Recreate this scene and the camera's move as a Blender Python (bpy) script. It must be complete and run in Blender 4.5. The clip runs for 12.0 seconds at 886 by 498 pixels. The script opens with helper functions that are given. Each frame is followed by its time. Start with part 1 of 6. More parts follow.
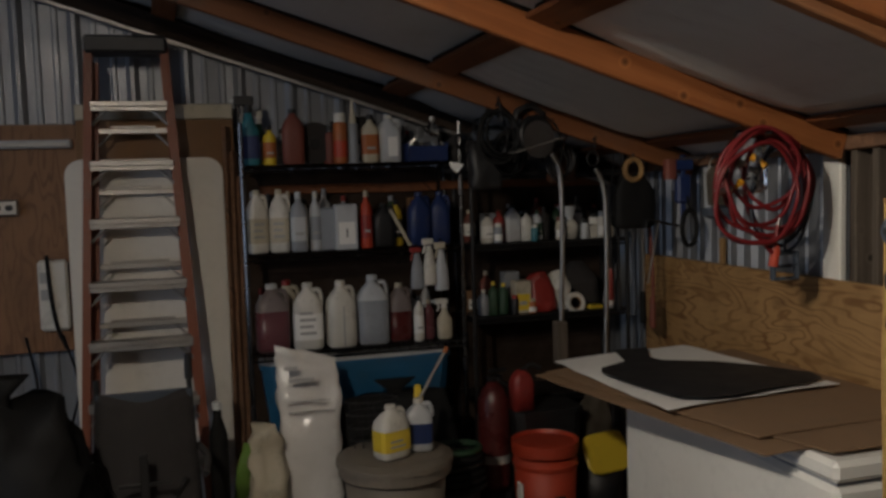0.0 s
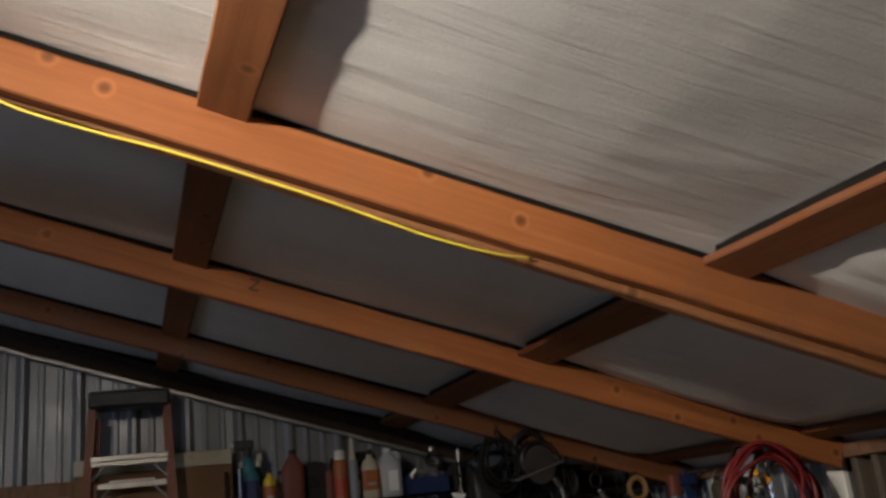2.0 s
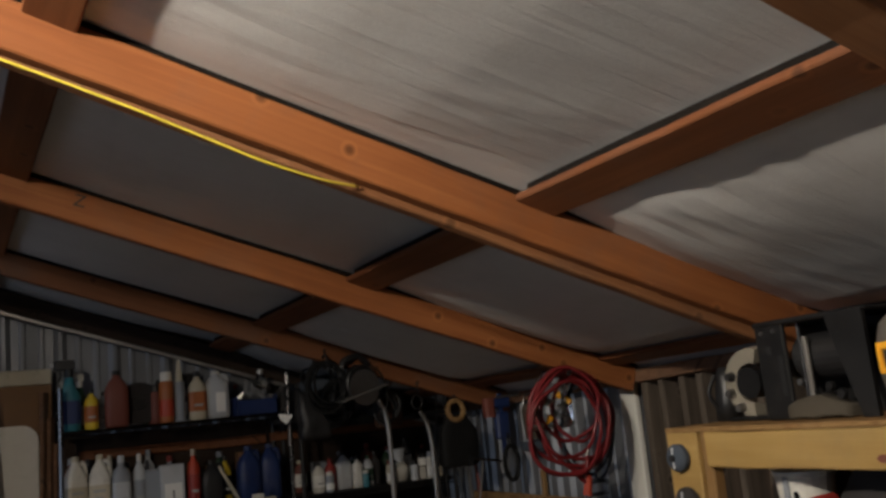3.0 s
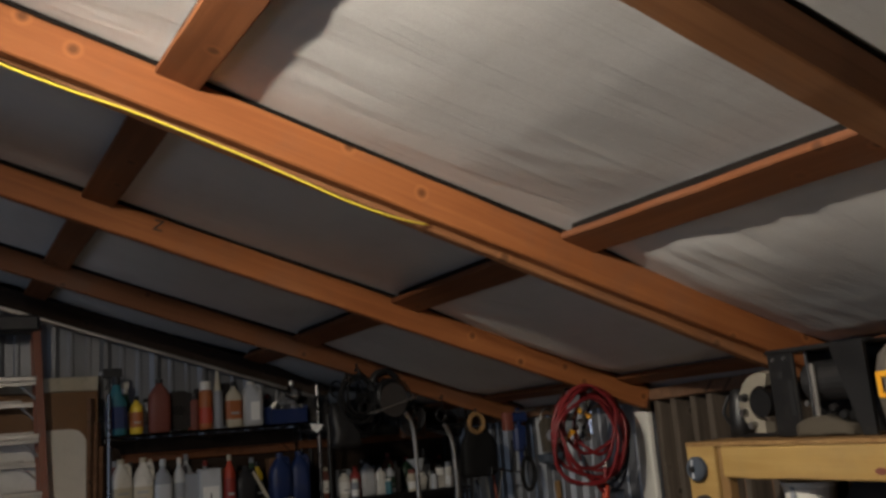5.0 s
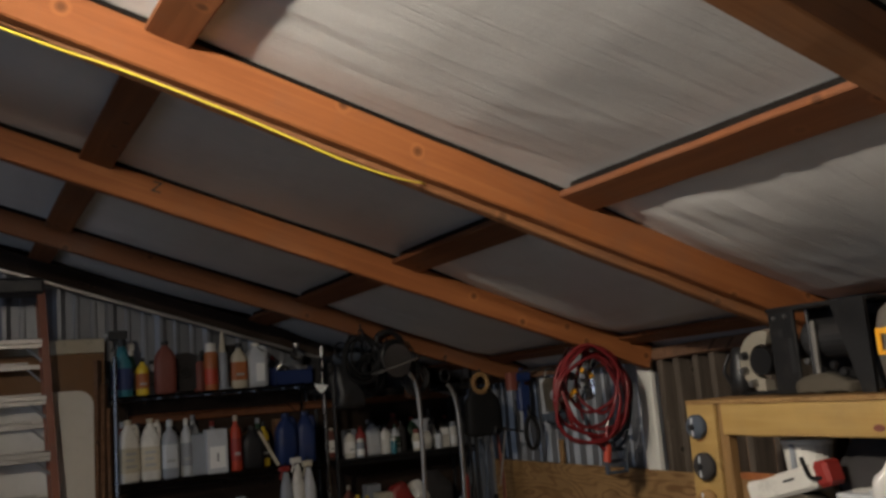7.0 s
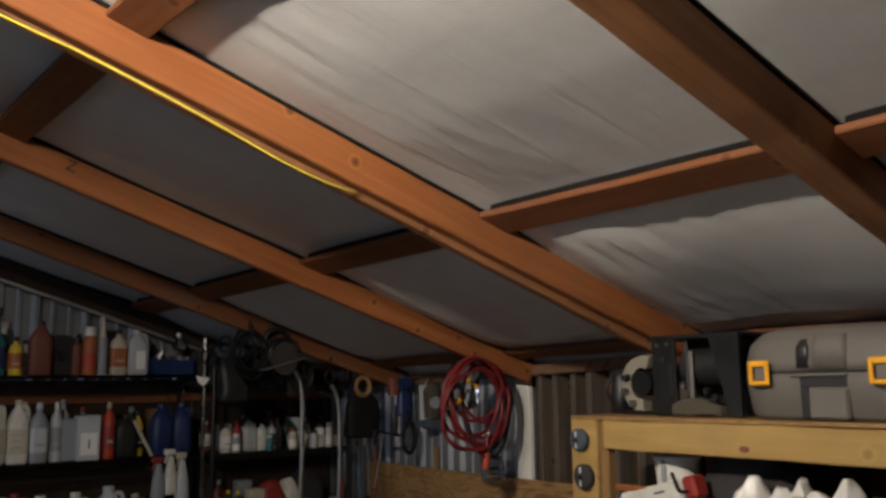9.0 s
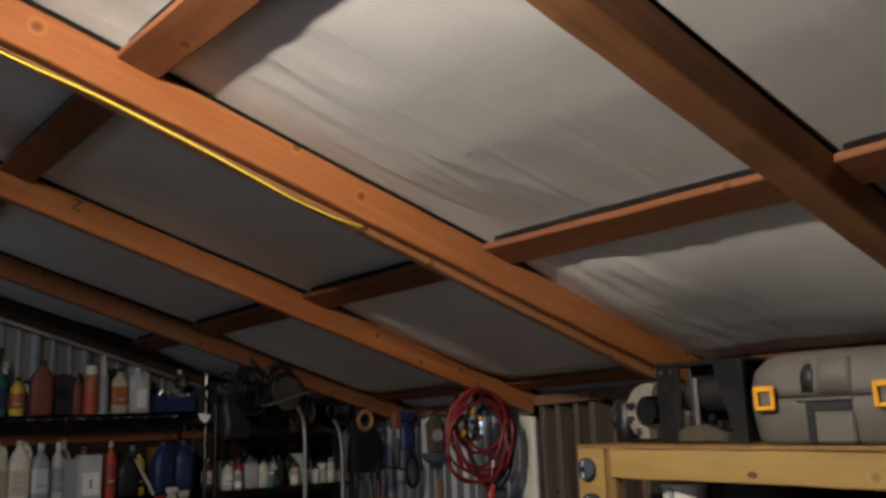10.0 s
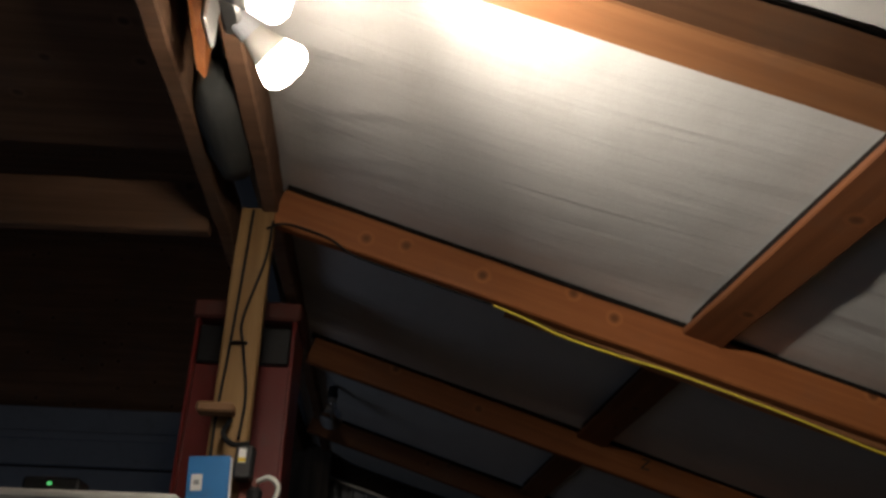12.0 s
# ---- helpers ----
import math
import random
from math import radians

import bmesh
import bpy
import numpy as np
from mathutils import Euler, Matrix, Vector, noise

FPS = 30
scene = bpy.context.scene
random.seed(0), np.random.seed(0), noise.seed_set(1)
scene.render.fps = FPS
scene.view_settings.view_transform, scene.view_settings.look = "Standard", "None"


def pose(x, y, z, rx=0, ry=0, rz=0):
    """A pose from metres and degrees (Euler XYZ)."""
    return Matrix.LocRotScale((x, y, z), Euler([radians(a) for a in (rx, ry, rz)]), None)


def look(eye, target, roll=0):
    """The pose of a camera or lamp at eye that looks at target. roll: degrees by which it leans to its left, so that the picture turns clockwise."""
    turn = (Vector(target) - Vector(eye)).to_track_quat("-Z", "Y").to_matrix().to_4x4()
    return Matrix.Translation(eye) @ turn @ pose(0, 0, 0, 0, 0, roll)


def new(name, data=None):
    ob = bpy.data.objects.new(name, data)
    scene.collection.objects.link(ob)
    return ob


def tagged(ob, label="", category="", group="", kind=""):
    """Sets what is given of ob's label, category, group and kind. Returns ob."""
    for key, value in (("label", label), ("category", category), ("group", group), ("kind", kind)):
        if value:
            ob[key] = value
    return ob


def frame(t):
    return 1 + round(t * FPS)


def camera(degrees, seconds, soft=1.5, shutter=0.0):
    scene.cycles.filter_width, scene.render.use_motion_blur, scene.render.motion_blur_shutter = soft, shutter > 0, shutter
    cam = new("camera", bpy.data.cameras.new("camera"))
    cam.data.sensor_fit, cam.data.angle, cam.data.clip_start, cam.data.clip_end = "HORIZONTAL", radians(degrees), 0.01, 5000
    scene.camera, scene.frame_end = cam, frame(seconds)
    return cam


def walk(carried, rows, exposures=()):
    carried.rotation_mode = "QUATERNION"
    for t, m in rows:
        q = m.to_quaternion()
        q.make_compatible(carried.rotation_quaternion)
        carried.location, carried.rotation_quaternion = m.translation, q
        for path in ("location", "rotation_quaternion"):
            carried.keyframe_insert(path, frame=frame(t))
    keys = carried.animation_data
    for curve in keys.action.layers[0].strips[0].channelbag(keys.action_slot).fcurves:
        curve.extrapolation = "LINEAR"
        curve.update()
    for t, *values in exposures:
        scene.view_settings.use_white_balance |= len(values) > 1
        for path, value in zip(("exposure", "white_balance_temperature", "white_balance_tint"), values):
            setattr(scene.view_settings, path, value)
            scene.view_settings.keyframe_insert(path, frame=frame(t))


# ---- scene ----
# ------------------------------------------------------------------ camera
cam = camera(54.27, 12.0, soft=3.0)
PATH = [
    (0, pose(0.000, 0.000, 1.650, 85.73, 1.80, -15.87)),
    (0.5, pose(-0.021, -0.018, 1.669, 87.79, 2.84, -13.64)),
    (1, pose(-0.055, -0.046, 1.690, 95.59, 3.74, -10.42)),
    (1.5, pose(-0.082, -0.067, 1.732, 103.14, 3.46, -8.63)),
    (2, pose(-0.062, -0.082, 1.738, 106.05, 5.83, -16.24)),
    (2.5, pose(-0.072, -0.091, 1.718, 102.09, 7.31, -28.33)),
    (3, pose(-0.070, -0.189, 1.693, 100.60, 5.62, -27.08)),
    (3.2, pose(-0.055, -0.236, 1.676, 98.97, 4.75, -24.10)),
    (4.8, pose(-0.361, -0.374, 1.699, 101.54, 4.93, -27.75)),
    (5, pose(-0.359, -0.372, 1.700, 101.43, 4.44, -27.86)),
    (5.5, pose(-0.386, -0.364, 1.698, 101.25, 2.99, -26.12)),
    (6, pose(-0.400, -0.361, 1.698, 100.78, 3.34, -27.11)),
    (6.5, pose(-0.347, -0.393, 1.703, 101.97, 4.30, -26.37)),
    (7, pose(-0.323, -0.372, 1.691, 99.01, 4.67, -27.19)),
    (7.5, pose(-0.437, -0.337, 1.679, 97.80, 1.84, -34.76)),
    (7.7, pose(-0.476, -0.318, 1.676, 97.53, 1.21, -36.89)),
    (9.3, pose(-0.558, -0.403, 1.695, 99.58, 0.80, -37.31)),
    (9.5, pose(-0.576, -0.390, 1.680, 100.09, 0.98, -38.26)),
    (10, pose(-0.580, -0.395, 1.688, 101.07, 1.94, -37.27)),
    (10.5, pose(-0.594, -0.404, 1.699, 102.30, 2.42, -35.33)),
    (11, pose(-0.687, -0.428, 1.736, 107.19, 2.10, -25.83)),
    (11.5, pose(-0.737, -0.449, 1.759, 115.21, -1.31, -5.24)),
    (12, pose(-0.747, -0.463, 1.758, 115.93, -1.52, -4.00)),
]
EXPOSURES = [
    (0.0, -0.42), (1.0, -0.25), (1.5, -0.15), (2.0, -0.4), (2.5, -0.5), (3.0, -0.5), (5.0, -0.38), (7.5, -0.35), (10.0, -0.28), (10.5, -0.32), (11.0, -0.4), (11.4, -1.7), (12.0, -2.5),
]
walk(cam, PATH, EXPOSURES)

# ------------------------------------------------------------------ world and light
world = bpy.data.worlds.new("world")
scene.world = world
world.use_nodes = True
bg = world.node_tree.nodes["Background"]
sky = world.node_tree.nodes.new("ShaderNodeTexSky")
sky.sky_type = "NISHITA"
sky.sun_disc = False
sky.sun_elevation = radians(4)
sky.sun_rotation = radians(100)
world.node_tree.links.new(sky.outputs["Color"], bg.inputs["Color"])
bg.inputs["Strength"].default_value = 0.05


def lamp(name, kind, m, energy, color, size=0.05):
    data = bpy.data.lights.new(name, kind)
    data.energy, data.color = energy, color
    if kind == "AREA":
        data.shape, data.size, data.size_y = "RECTANGLE", size[0], size[1]
    else:
        data.shadow_soft_size = size
    ob = new(name, data)
    ob.matrix_world = m
    return ob


WARM = (1.0, 0.90, 0.77)
BULB_A = Vector((-0.980, 0.748, 2.700))
BULB_B = Vector((-0.966, 0.479, 2.606))
AIM_A = Vector((0.72, 0.50, -0.48)).normalized()
AIM_B = Vector((0.97, 0.02, -0.05)).normalized()


def flood(p, d, beam, energy, spread):
    ob = lamp("flood_light", "SPOT", look(p + d * 0.075, p + d * 0.075 + beam), energy, WARM, 0.018)
    ob.data.spot_size, ob.data.spot_blend = radians(spread), 1.0


flood(BULB_A, AIM_A, Vector((0.46, 0.52, -0.92)), 108.0, 122)
flood(BULB_B, AIM_B, Vector((0.90, 0.20, 0.14)), 280.0, 116)
# dusk light through the open doorway of the side room
lamp("doorway_light", "AREA", look((-4.35, 1.2, 1.35), (0.0, 3.6, 1.4)), 34.0, (0.62, 0.76, 1.0), (2.0, 2.0))


# ------------------------------------------------------------------ materials
class Nodes:
    def __init__(self, name):
        self.mat = bpy.data.materials.new(name)
        self.mat.use_nodes = True
        self.tree = self.mat.node_tree
        self.bsdf = self.tree.nodes["Principled BSDF"]
        self.coord = self.tree.nodes.new("ShaderNodeTexCoord").outputs["Object"]
        self.info = self.tree.nodes.new("ShaderNodeObjectInfo").outputs["Random"]

    def add(self, kind, **sets):
        n = self.tree.nodes.new(kind)
        for key, value in sets.items():
            if key in n.inputs:
                if isinstance(value, bpy.types.NodeSocket):
                    self.tree.links.new(value, n.inputs[key])
                else:
                    n.inputs[key].default_value = value
        return n

    def scaled(self, s, shift=False):
        mp = self.add("ShaderNodeMapping", Vector=self.coord, Scale=s)
        if shift:
            off = self.add("ShaderNodeCombineXYZ", X=self.times(self.info, 37.0), Y=self.times(self.info, 17.0), Z=self.times(self.info, 53.0))
            self.tree.links.new(off.outputs[0], mp.inputs["Location"])
        return mp.outputs[0]

    def times(self, sock, v):
        n = self.tree.nodes.new("ShaderNodeMath")
        n.operation = "MULTIPLY"
        self.tree.links.new(sock, n.inputs[0])
        n.inputs[1].default_value = v
        return n.outputs[0]

    def noise(self, s, detail=4.0, rough=0.55, shift=False, distort=0.0):
        s = s if isinstance(s, tuple) else (s, s, s)
        return self.add("ShaderNodeTexNoise", Vector=self.scaled(s, shift), Scale=1.0, Detail=detail, Roughness=rough, Distortion=distort).outputs["Fac"]

    def ramp(self, sock, stops):
        n = self.tree.nodes.new("ShaderNodeValToRGB")
        el = n.color_ramp.elements
        while len(el) < len(stops):
            el.new(0.5)
        for e, (p, c) in zip(el, stops):
            e.position = p
            e.color = (*c, 1) if isinstance(c, tuple) else (c, c, c, 1)
        self.tree.links.new(sock, n.inputs[0])
        return n.outputs["Color"]

    def mix(self, fac, a, b, mode="MIX"):
        n = self.tree.nodes.new("ShaderNodeMix")
        n.data_type, n.blend_type = "RGBA", mode
        for sock, value in ((n.inputs[0], fac), (n.inputs[6], a), (n.inputs[7], b)):
            if isinstance(value, bpy.types.NodeSocket):
                self.tree.links.new(value, sock)
            elif isinstance(value, tuple):
                sock.default_value = (*value, 1)
            else:
                sock.default_value = value
        return n.outputs[2]

    def put(self, name, value):
        if isinstance(value, bpy.types.NodeSocket):
            self.tree.links.new(value, self.bsdf.inputs[name])
        elif isinstance(value, tuple):
            self.bsdf.inputs[name].default_value = (*value, 1)
        else:
            self.bsdf.inputs[name].default_value = value

    def bump(self, sock, strength=0.3, distance=0.01):
        n = self.add("ShaderNodeBump", Height=sock, Strength=strength, Distance=distance)
        self.put("Normal", n.outputs[0])


def surface(name, color, rough=0.5, metal=0.0, vary=0.25, grain=60.0, dirt=(0.10, 0.085, 0.07), dirt_amount=0.3, bump=0.15, clear=0.0, gloss=0.5):
    """A plain painted, plastic or metal surface with mottling, dust and fine relief."""
    n = Nodes(name)
    big = n.noise(7.0, 5.0, 0.6, shift=True)
    fine = n.noise(grain, 3.0, 0.6)
    dark = tuple(c * (1 - vary) for c in color)
    light = tuple(min(1.0, c * (1 + vary * 0.5)) for c in color)
    c = n.mix(big, dark, light)
    stain = n.ramp(n.noise(11.0, 7.0, 0.7, shift=True), [(0.52, 0.0), (0.75, 1.0)])
    c = n.mix(n.times(stain, dirt_amount), c, dirt)
    n.put("Base Color", c)
    n.put("Metallic", metal)
    n.put("Roughness", n.ramp(big, [(0.25, max(0.02, rough - 0.1)), (0.75, min(1.0, rough + 0.12))]))
    if clear:
        n.put("Transmission Weight", clear)
        n.put("IOR", 1.45)
    n.put("Specular IOR Level", gloss)
    n.bump(fine, bump, 0.002)
    return n.mat


def lumber(name, light, dark, knots=1.0, rough=0.6, axis=0, worn=0.0):
    """Sawn softwood with its grain along one local axis, knots, and a few smudges."""
    n = Nodes(name)
    s = [26.0, 26.0, 26.0]
    s[axis] = 1.1
    grain = n.noise(tuple(s), 6.0, 0.6, shift=True, distort=0.6)
    s2 = [120.0, 120.0, 120.0]
    s2[axis] = 3.0
    fine = n.noise(tuple(s2), 3.0, 0.6, shift=True)
    c = n.ramp(grain, [(0.3, dark), (0.5, tuple((a + b) / 2 for a, b in zip(light, dark))), (0.7, light)])
    c = n.mix(n.times(fine, 0.35), c, tuple(d * 0.7 for d in dark))
    sep = n.add("ShaderNodeSeparateXYZ", Vector=n.scaled((9.0, 9.0, 9.0), True))
    cross = n.tree.nodes.new("ShaderNodeMath")
    n.tree.links.new(sep.outputs[(axis + 1) % 3], cross.inputs[0])
    n.tree.links.new(sep.outputs[(axis + 2) % 3], cross.inputs[1])
    flat = n.add("ShaderNodeCombineXYZ", X=sep.outputs[axis], Y=cross.outputs[0])
    vor = n.tree.nodes.new("ShaderNodeTexVoronoi")
    vor.voronoi_dimensions = "2D"
    vor.inputs["Scale"].default_value = 1.0
    n.tree.links.new(flat.outputs[0], vor.inputs["Vector"])
    pick = n.ramp(n.add("ShaderNodeSeparateXYZ", Vector=vor.outputs["Color"]).outputs[0], [(0.72, 0.0), (0.74, 1.0)])
    knot = n.ramp(vor.outputs["Distance"], [(0.05, 1.0), (0.10, 0.75), (0.16, 0.22), (0.26, 0.0)])
    knot = n.mix(1.0, knot, pick, "MULTIPLY")
    halo = n.mix(1.0, n.ramp(vor.outputs["Distance"], [(0.14, 1.0), (0.24, 0.0)]), pick, "MULTIPLY")
    c = n.mix(n.times(halo, 0.55 * knots), c, tuple(min(1.0, a * 1.5) for a in light))
    c = n.mix(n.times(knot, 0.85 * knots), c, tuple(d * 0.25 for d in dark))
    blotch = n.ramp(n.noise((2.3, 7.0, 7.0) if axis == 0 else (7.0, 2.3, 7.0) if axis == 1 else (7.0, 7.0, 2.3), 4.0, 0.6, shift=True), [(0.35, 0.0), (0.65, 1.0)])
    c = n.mix(n.times(blotch, 0.38), c, tuple(d * 0.75 for d in dark))
    smudge = n.ramp(n.noise(5.0, 6.0, 0.65, shift=True), [(0.5, 0.0), (0.8, 1.0)])
    c = n.mix(n.times(smudge, 0.3 + worn), c, (0.11, 0.09, 0.075))
    n.put("Base Color", c)
    n.put("Roughness", rough)
    n.put("Specular IOR Level", 0.25)
    n.bump(n.mix(0.5, grain, fine), 0.35, 0.004)
    return n.mat


M = {}
M["rafter"] = lumber("rafter_wood", (0.40, 0.150, 0.050), (0.235, 0.075, 0.023))
M["rafter_dark"] = lumber("rafter_dark_wood", (0.36, 0.165, 0.072), (0.22, 0.090, 0.036), worn=0.1)
# rafter wood with the shade behind the second rafter put into its colour
M["rafter_shaded"] = lumber("rafter_shaded_wood", (0.25, 0.098, 0.038), (0.13, 0.046, 0.017), worn=0.15)
M["purlin"] = lumber("purlin_wood", (0.24, 0.090, 0.034), (0.14, 0.048, 0.018), axis=1)
M["pine"] = lumber("pine_wood", (0.46, 0.31, 0.115), (0.35, 0.21, 0.065), axis=1, knots=0.8)
M["post"] = lumber("post_wood", (0.36, 0.22, 0.09), (0.22, 0.12, 0.045), axis=2)
M["old"] = lumber("weathered_wood", (0.17, 0.135, 0.105), (0.055, 0.044, 0.034), axis=2, worn=0.3, rough=0.85)
M["loft"] = lumber("loft_wood", (0.27, 0.145, 0.085), (0.14, 0.075, 0.042), axis=0, worn=0.3, rough=0.8)


def insulation():
    n = Nodes("insulation_facing")
    c = n.mix(n.noise((1.4, 2.2, 2.0), 5.0, 0.6), (0.50, 0.49, 0.47), (0.66, 0.65, 0.63))
    c = n.mix(n.times(n.ramp(n.noise((6.0, 2.0, 6.0), 7.0, 0.7), [(0.5, 0.0), (0.85, 1.0)]), 0.35), c, (0.30, 0.28, 0.25))
    n.put("Base Color", c)
    n.put("Roughness", 0.40)
    n.put("Specular IOR Level", 0.5)
    h = n.mix(0.10, n.noise((2.2, 24.0, 3.0), 5.0, 0.6, distort=0.6), n.noise(120.0, 2.0, 0.5))
    n.bump(h, 0.55, 0.010)
    return n.mat


M["insulation"] = insulation()


def plywood(name, light, dark, axis=1, knots=1.0):
    """Rotary-cut veneer: nested cathedral rings, small knots with a dark eye, patches and grime."""
    n = Nodes(name)
    s = [4.6, 4.6, 4.6]
    s[axis] = 1.25
    warp = n.noise(tuple(s), 3.0, 0.5, distort=0.35)
    wave = n.tree.nodes.new("ShaderNodeMath")
    wave.operation = "SINE"
    n.tree.links.new(n.times(warp, 115.0), wave.inputs[0])
    rings = n.ramp(wave.outputs[0], [(0.15, 0.0), (0.95, 1.0)])
    strength = n.ramp(n.noise(3.5, 3.0, 0.6), [(0.30, 0.30), (0.65, 0.95)])
    c = n.mix(n.mix(1.0, rings, strength, "MULTIPLY"), light, dark)
    f = [70.0, 70.0, 70.0]
    f[axis] = 7.0
    fine = n.noise(tuple(f), 4.0, 0.6)
    c = n.mix(n.times(fine, 0.40), c, tuple(d * 0.7 for d in dark))
    c = n.mix(n.times(n.ramp(n.noise(4.5, 6.0, 0.65), [(0.45, 0.0), (0.75, 1.0)]), 0.5), c, tuple(d * 0.55 for d in dark))
    k = [6.5, 6.5, 6.5]
    k[axis] = 3.4
    vor = n.add("ShaderNodeTexVoronoi", Vector=n.scaled(tuple(k)), Scale=1.0)
    pick = n.ramp(n.add("ShaderNodeSeparateXYZ", Vector=vor.outputs["Color"]).outputs[0], [(0.55, 0.0), (0.57, 1.0)])
    eye = n.mix(1.0, n.ramp(vor.outputs["Distance"], [(0.06, 1.0), (0.13, 0.5), (0.24, 0.0)]), pick, "MULTIPLY")
    c = n.mix(n.times(eye, knots), c, (0.085, 0.038, 0.015))
    n.put("Base Color", c)
    n.put("Roughness", 0.62)
    n.bump(n.mix(0.4, fine, rings), 0.25, 0.003)
    return n.mat


M["plywood"] = plywood("plywood", (0.40, 0.24, 0.10), (0.17, 0.078, 0.026))
M["hardboard"] = surface("hardboard_brown", (0.22, 0.115, 0.052), 0.75, vary=0.3, grain=90)
M["panel_wood"] = plywood("panel_wood", (0.26, 0.125, 0.055), (0.15, 0.066, 0.027), axis=2, knots=0.25)
M["cardboard"] = surface("cardboard", (0.23, 0.14, 0.075), 0.85, vary=0.18, grain=110, dirt_amount=0.25)
M["concrete"] = surface("concrete", (0.20, 0.18, 0.155), 0.85, vary=0.4, grain=80, dirt_amount=0.5, bump=0.4)
M["siding"] = surface("galvanised_siding", (0.25, 0.26, 0.28), 0.42, 0.5, vary=0.12, dirt_amount=0.12, bump=0.03)
M["white_metal"] = surface("white_enamel", (0.78, 0.77, 0.72), 0.38, vary=0.07, dirt_amount=0.12, bump=0.04)
M["door_paint"] = surface("door_paint", (0.22, 0.235, 0.27), 0.5, vary=0.15, dirt_amount=0.35)
M["chrome"] = surface("steel_bright", (0.43, 0.42, 0.40), 0.36, 1.0, vary=0.2, dirt_amount=0.45, bump=0.05)
M["post_steel"] = surface("post_steel", (0.16, 0.16, 0.165), 0.24, 1.0, vary=0.3, dirt_amount=0.4, bump=0.05)
M["shelf_wire"] = surface("shelf_wire", (0.05, 0.05, 0.052), 0.22, 1.0, vary=0.3, dirt_amount=0.3, bump=0.03)
M["aluminium"] = surface("aluminium_worn", (0.45, 0.43, 0.40), 0.42, 0.85, vary=0.2, dirt_amount=0.3)
M["dark_steel"] = surface("dark_steel", (0.020, 0.020, 0.021), 0.42, 0.5, vary=0.3, dirt_amount=0.3)
M["fibreglass"] = surface("orange_fibreglass", (0.20, 0.055, 0.024), 0.5, vary=0.2, dirt_amount=0.35)
M["black"] = surface("black_plastic", (0.013, 0.013, 0.014), 0.5, vary=0.3, dirt_amount=0.12)
M["rubber"] = surface("black_rubber", (0.008, 0.008, 0.008), 0.7, vary=0.3, dirt_amount=0.03, gloss=0.2)
# near-black colour that imitates the shaded gaps over the roof timber
M["gap_shade"] = surface("gap_shade_black", (0.010, 0.008, 0.007), 0.9, vary=0.3, dirt_amount=0.05, gloss=0.1)
M["white"] = surface("white_plastic", (0.66, 0.64, 0.58), 0.42, vary=0.22, dirt_amount=0.5)
M["table_white"] = surface("table_plastic", (0.66, 0.63, 0.57), 0.55, vary=0.1, dirt_amount=0.15, grain=140)
M["cream"] = surface("cream_plastic", (0.50, 0.45, 0.34), 0.5, vary=0.22, dirt_amount=0.5)
M["grey"] = surface("grey_plastic", (0.26, 0.28, 0.31), 0.45, vary=0.15, dirt_amount=0.3)
M["pale_grey"] = surface("pale_grey_plastic", (0.48, 0.50, 0.52), 0.4, vary=0.12, dirt_amount=0.3)
M["case_grey"] = surface("tool_case_grey", (0.118, 0.106, 0.092), 0.6, vary=0.15, dirt_amount=0.25, grain=200, bump=0.3)
M["can_grey"] = surface("bin_plastic", (0.17, 0.145, 0.115), 0.6, vary=0.2, dirt_amount=0.35)
M["blue"] = surface("blue_plastic", (0.012, 0.028, 0.105), 0.45, vary=0.2, dirt_amount=0.3)
M["bin_blue"] = surface("bin_blue", (0.012, 0.10, 0.21), 0.5, vary=0.2, dirt_amount=0.3)
M["red"] = surface("red_plastic", (0.28, 0.028, 0.022), 0.45, vary=0.25, dirt_amount=0.5)
M["red_paint"] = surface("red_paint", (0.26, 0.030, 0.024), 0.4, vary=0.2, dirt_amount=0.35)
M["rust"] = surface("rust_red_plastic", (0.17, 0.045, 0.03), 0.6, vary=0.2, dirt_amount=0.4)
M["orange"] = surface("orange_plastic", (0.42, 0.048, 0.02), 0.5, vary=0.15, dirt_amount=0.2)
M["amber"] = surface("orange_label", (0.36, 0.11, 0.03), 0.5, vary=0.15, dirt_amount=0.2)
M["yellow"] = surface("yellow_plastic", (0.72, 0.52, 0.04), 0.45, vary=0.15, dirt_amount=0.2)
M["clasp"] = surface("amber_clasp", (0.80, 0.38, 0.02), 0.4, vary=0.1, dirt_amount=0.1)
M["cord"] = surface("yellow_cord", (0.74, 0.60, 0.06), 0.4, vary=0.08, dirt_amount=0.05)
M["green"] = surface("green_plastic", (0.022, 0.06, 0.03), 0.45, vary=0.2, dirt_amount=0.3)
M["lime"] = surface("lime_cloth", (0.11, 0.21, 0.03), 0.7, vary=0.2)
M["teal"] = surface("teal_plastic", (0.03, 0.16, 0.20), 0.4, vary=0.2)
M["hose"] = surface("red_hose", (0.17, 0.013, 0.016), 0.42, vary=0.25, dirt_amount=0.25)
M["plum"] = surface("plum_fluid", (0.13, 0.045, 0.055), 0.3, vary=0.2, dirt_amount=0.2)
M["cloudy"] = surface("cloudy_plastic", (0.20, 0.165, 0.16), 0.3, vary=0.2, dirt_amount=0.3)
M["wine"] = surface("red_fluid", (0.085, 0.014, 0.013), 0.3, vary=0.2, dirt_amount=0.2)
M["paper"] = surface("white_paper", (0.80, 0.79, 0.76), 0.7, vary=0.05, dirt_amount=0.06)
M["ink"] = surface("black_sheet", (0.012, 0.012, 0.013), 0.6, vary=0.2, dirt_amount=0.05)
M["faint_print"] = surface("faint_print", (0.44, 0.43, 0.42), 0.5, vary=0.2)
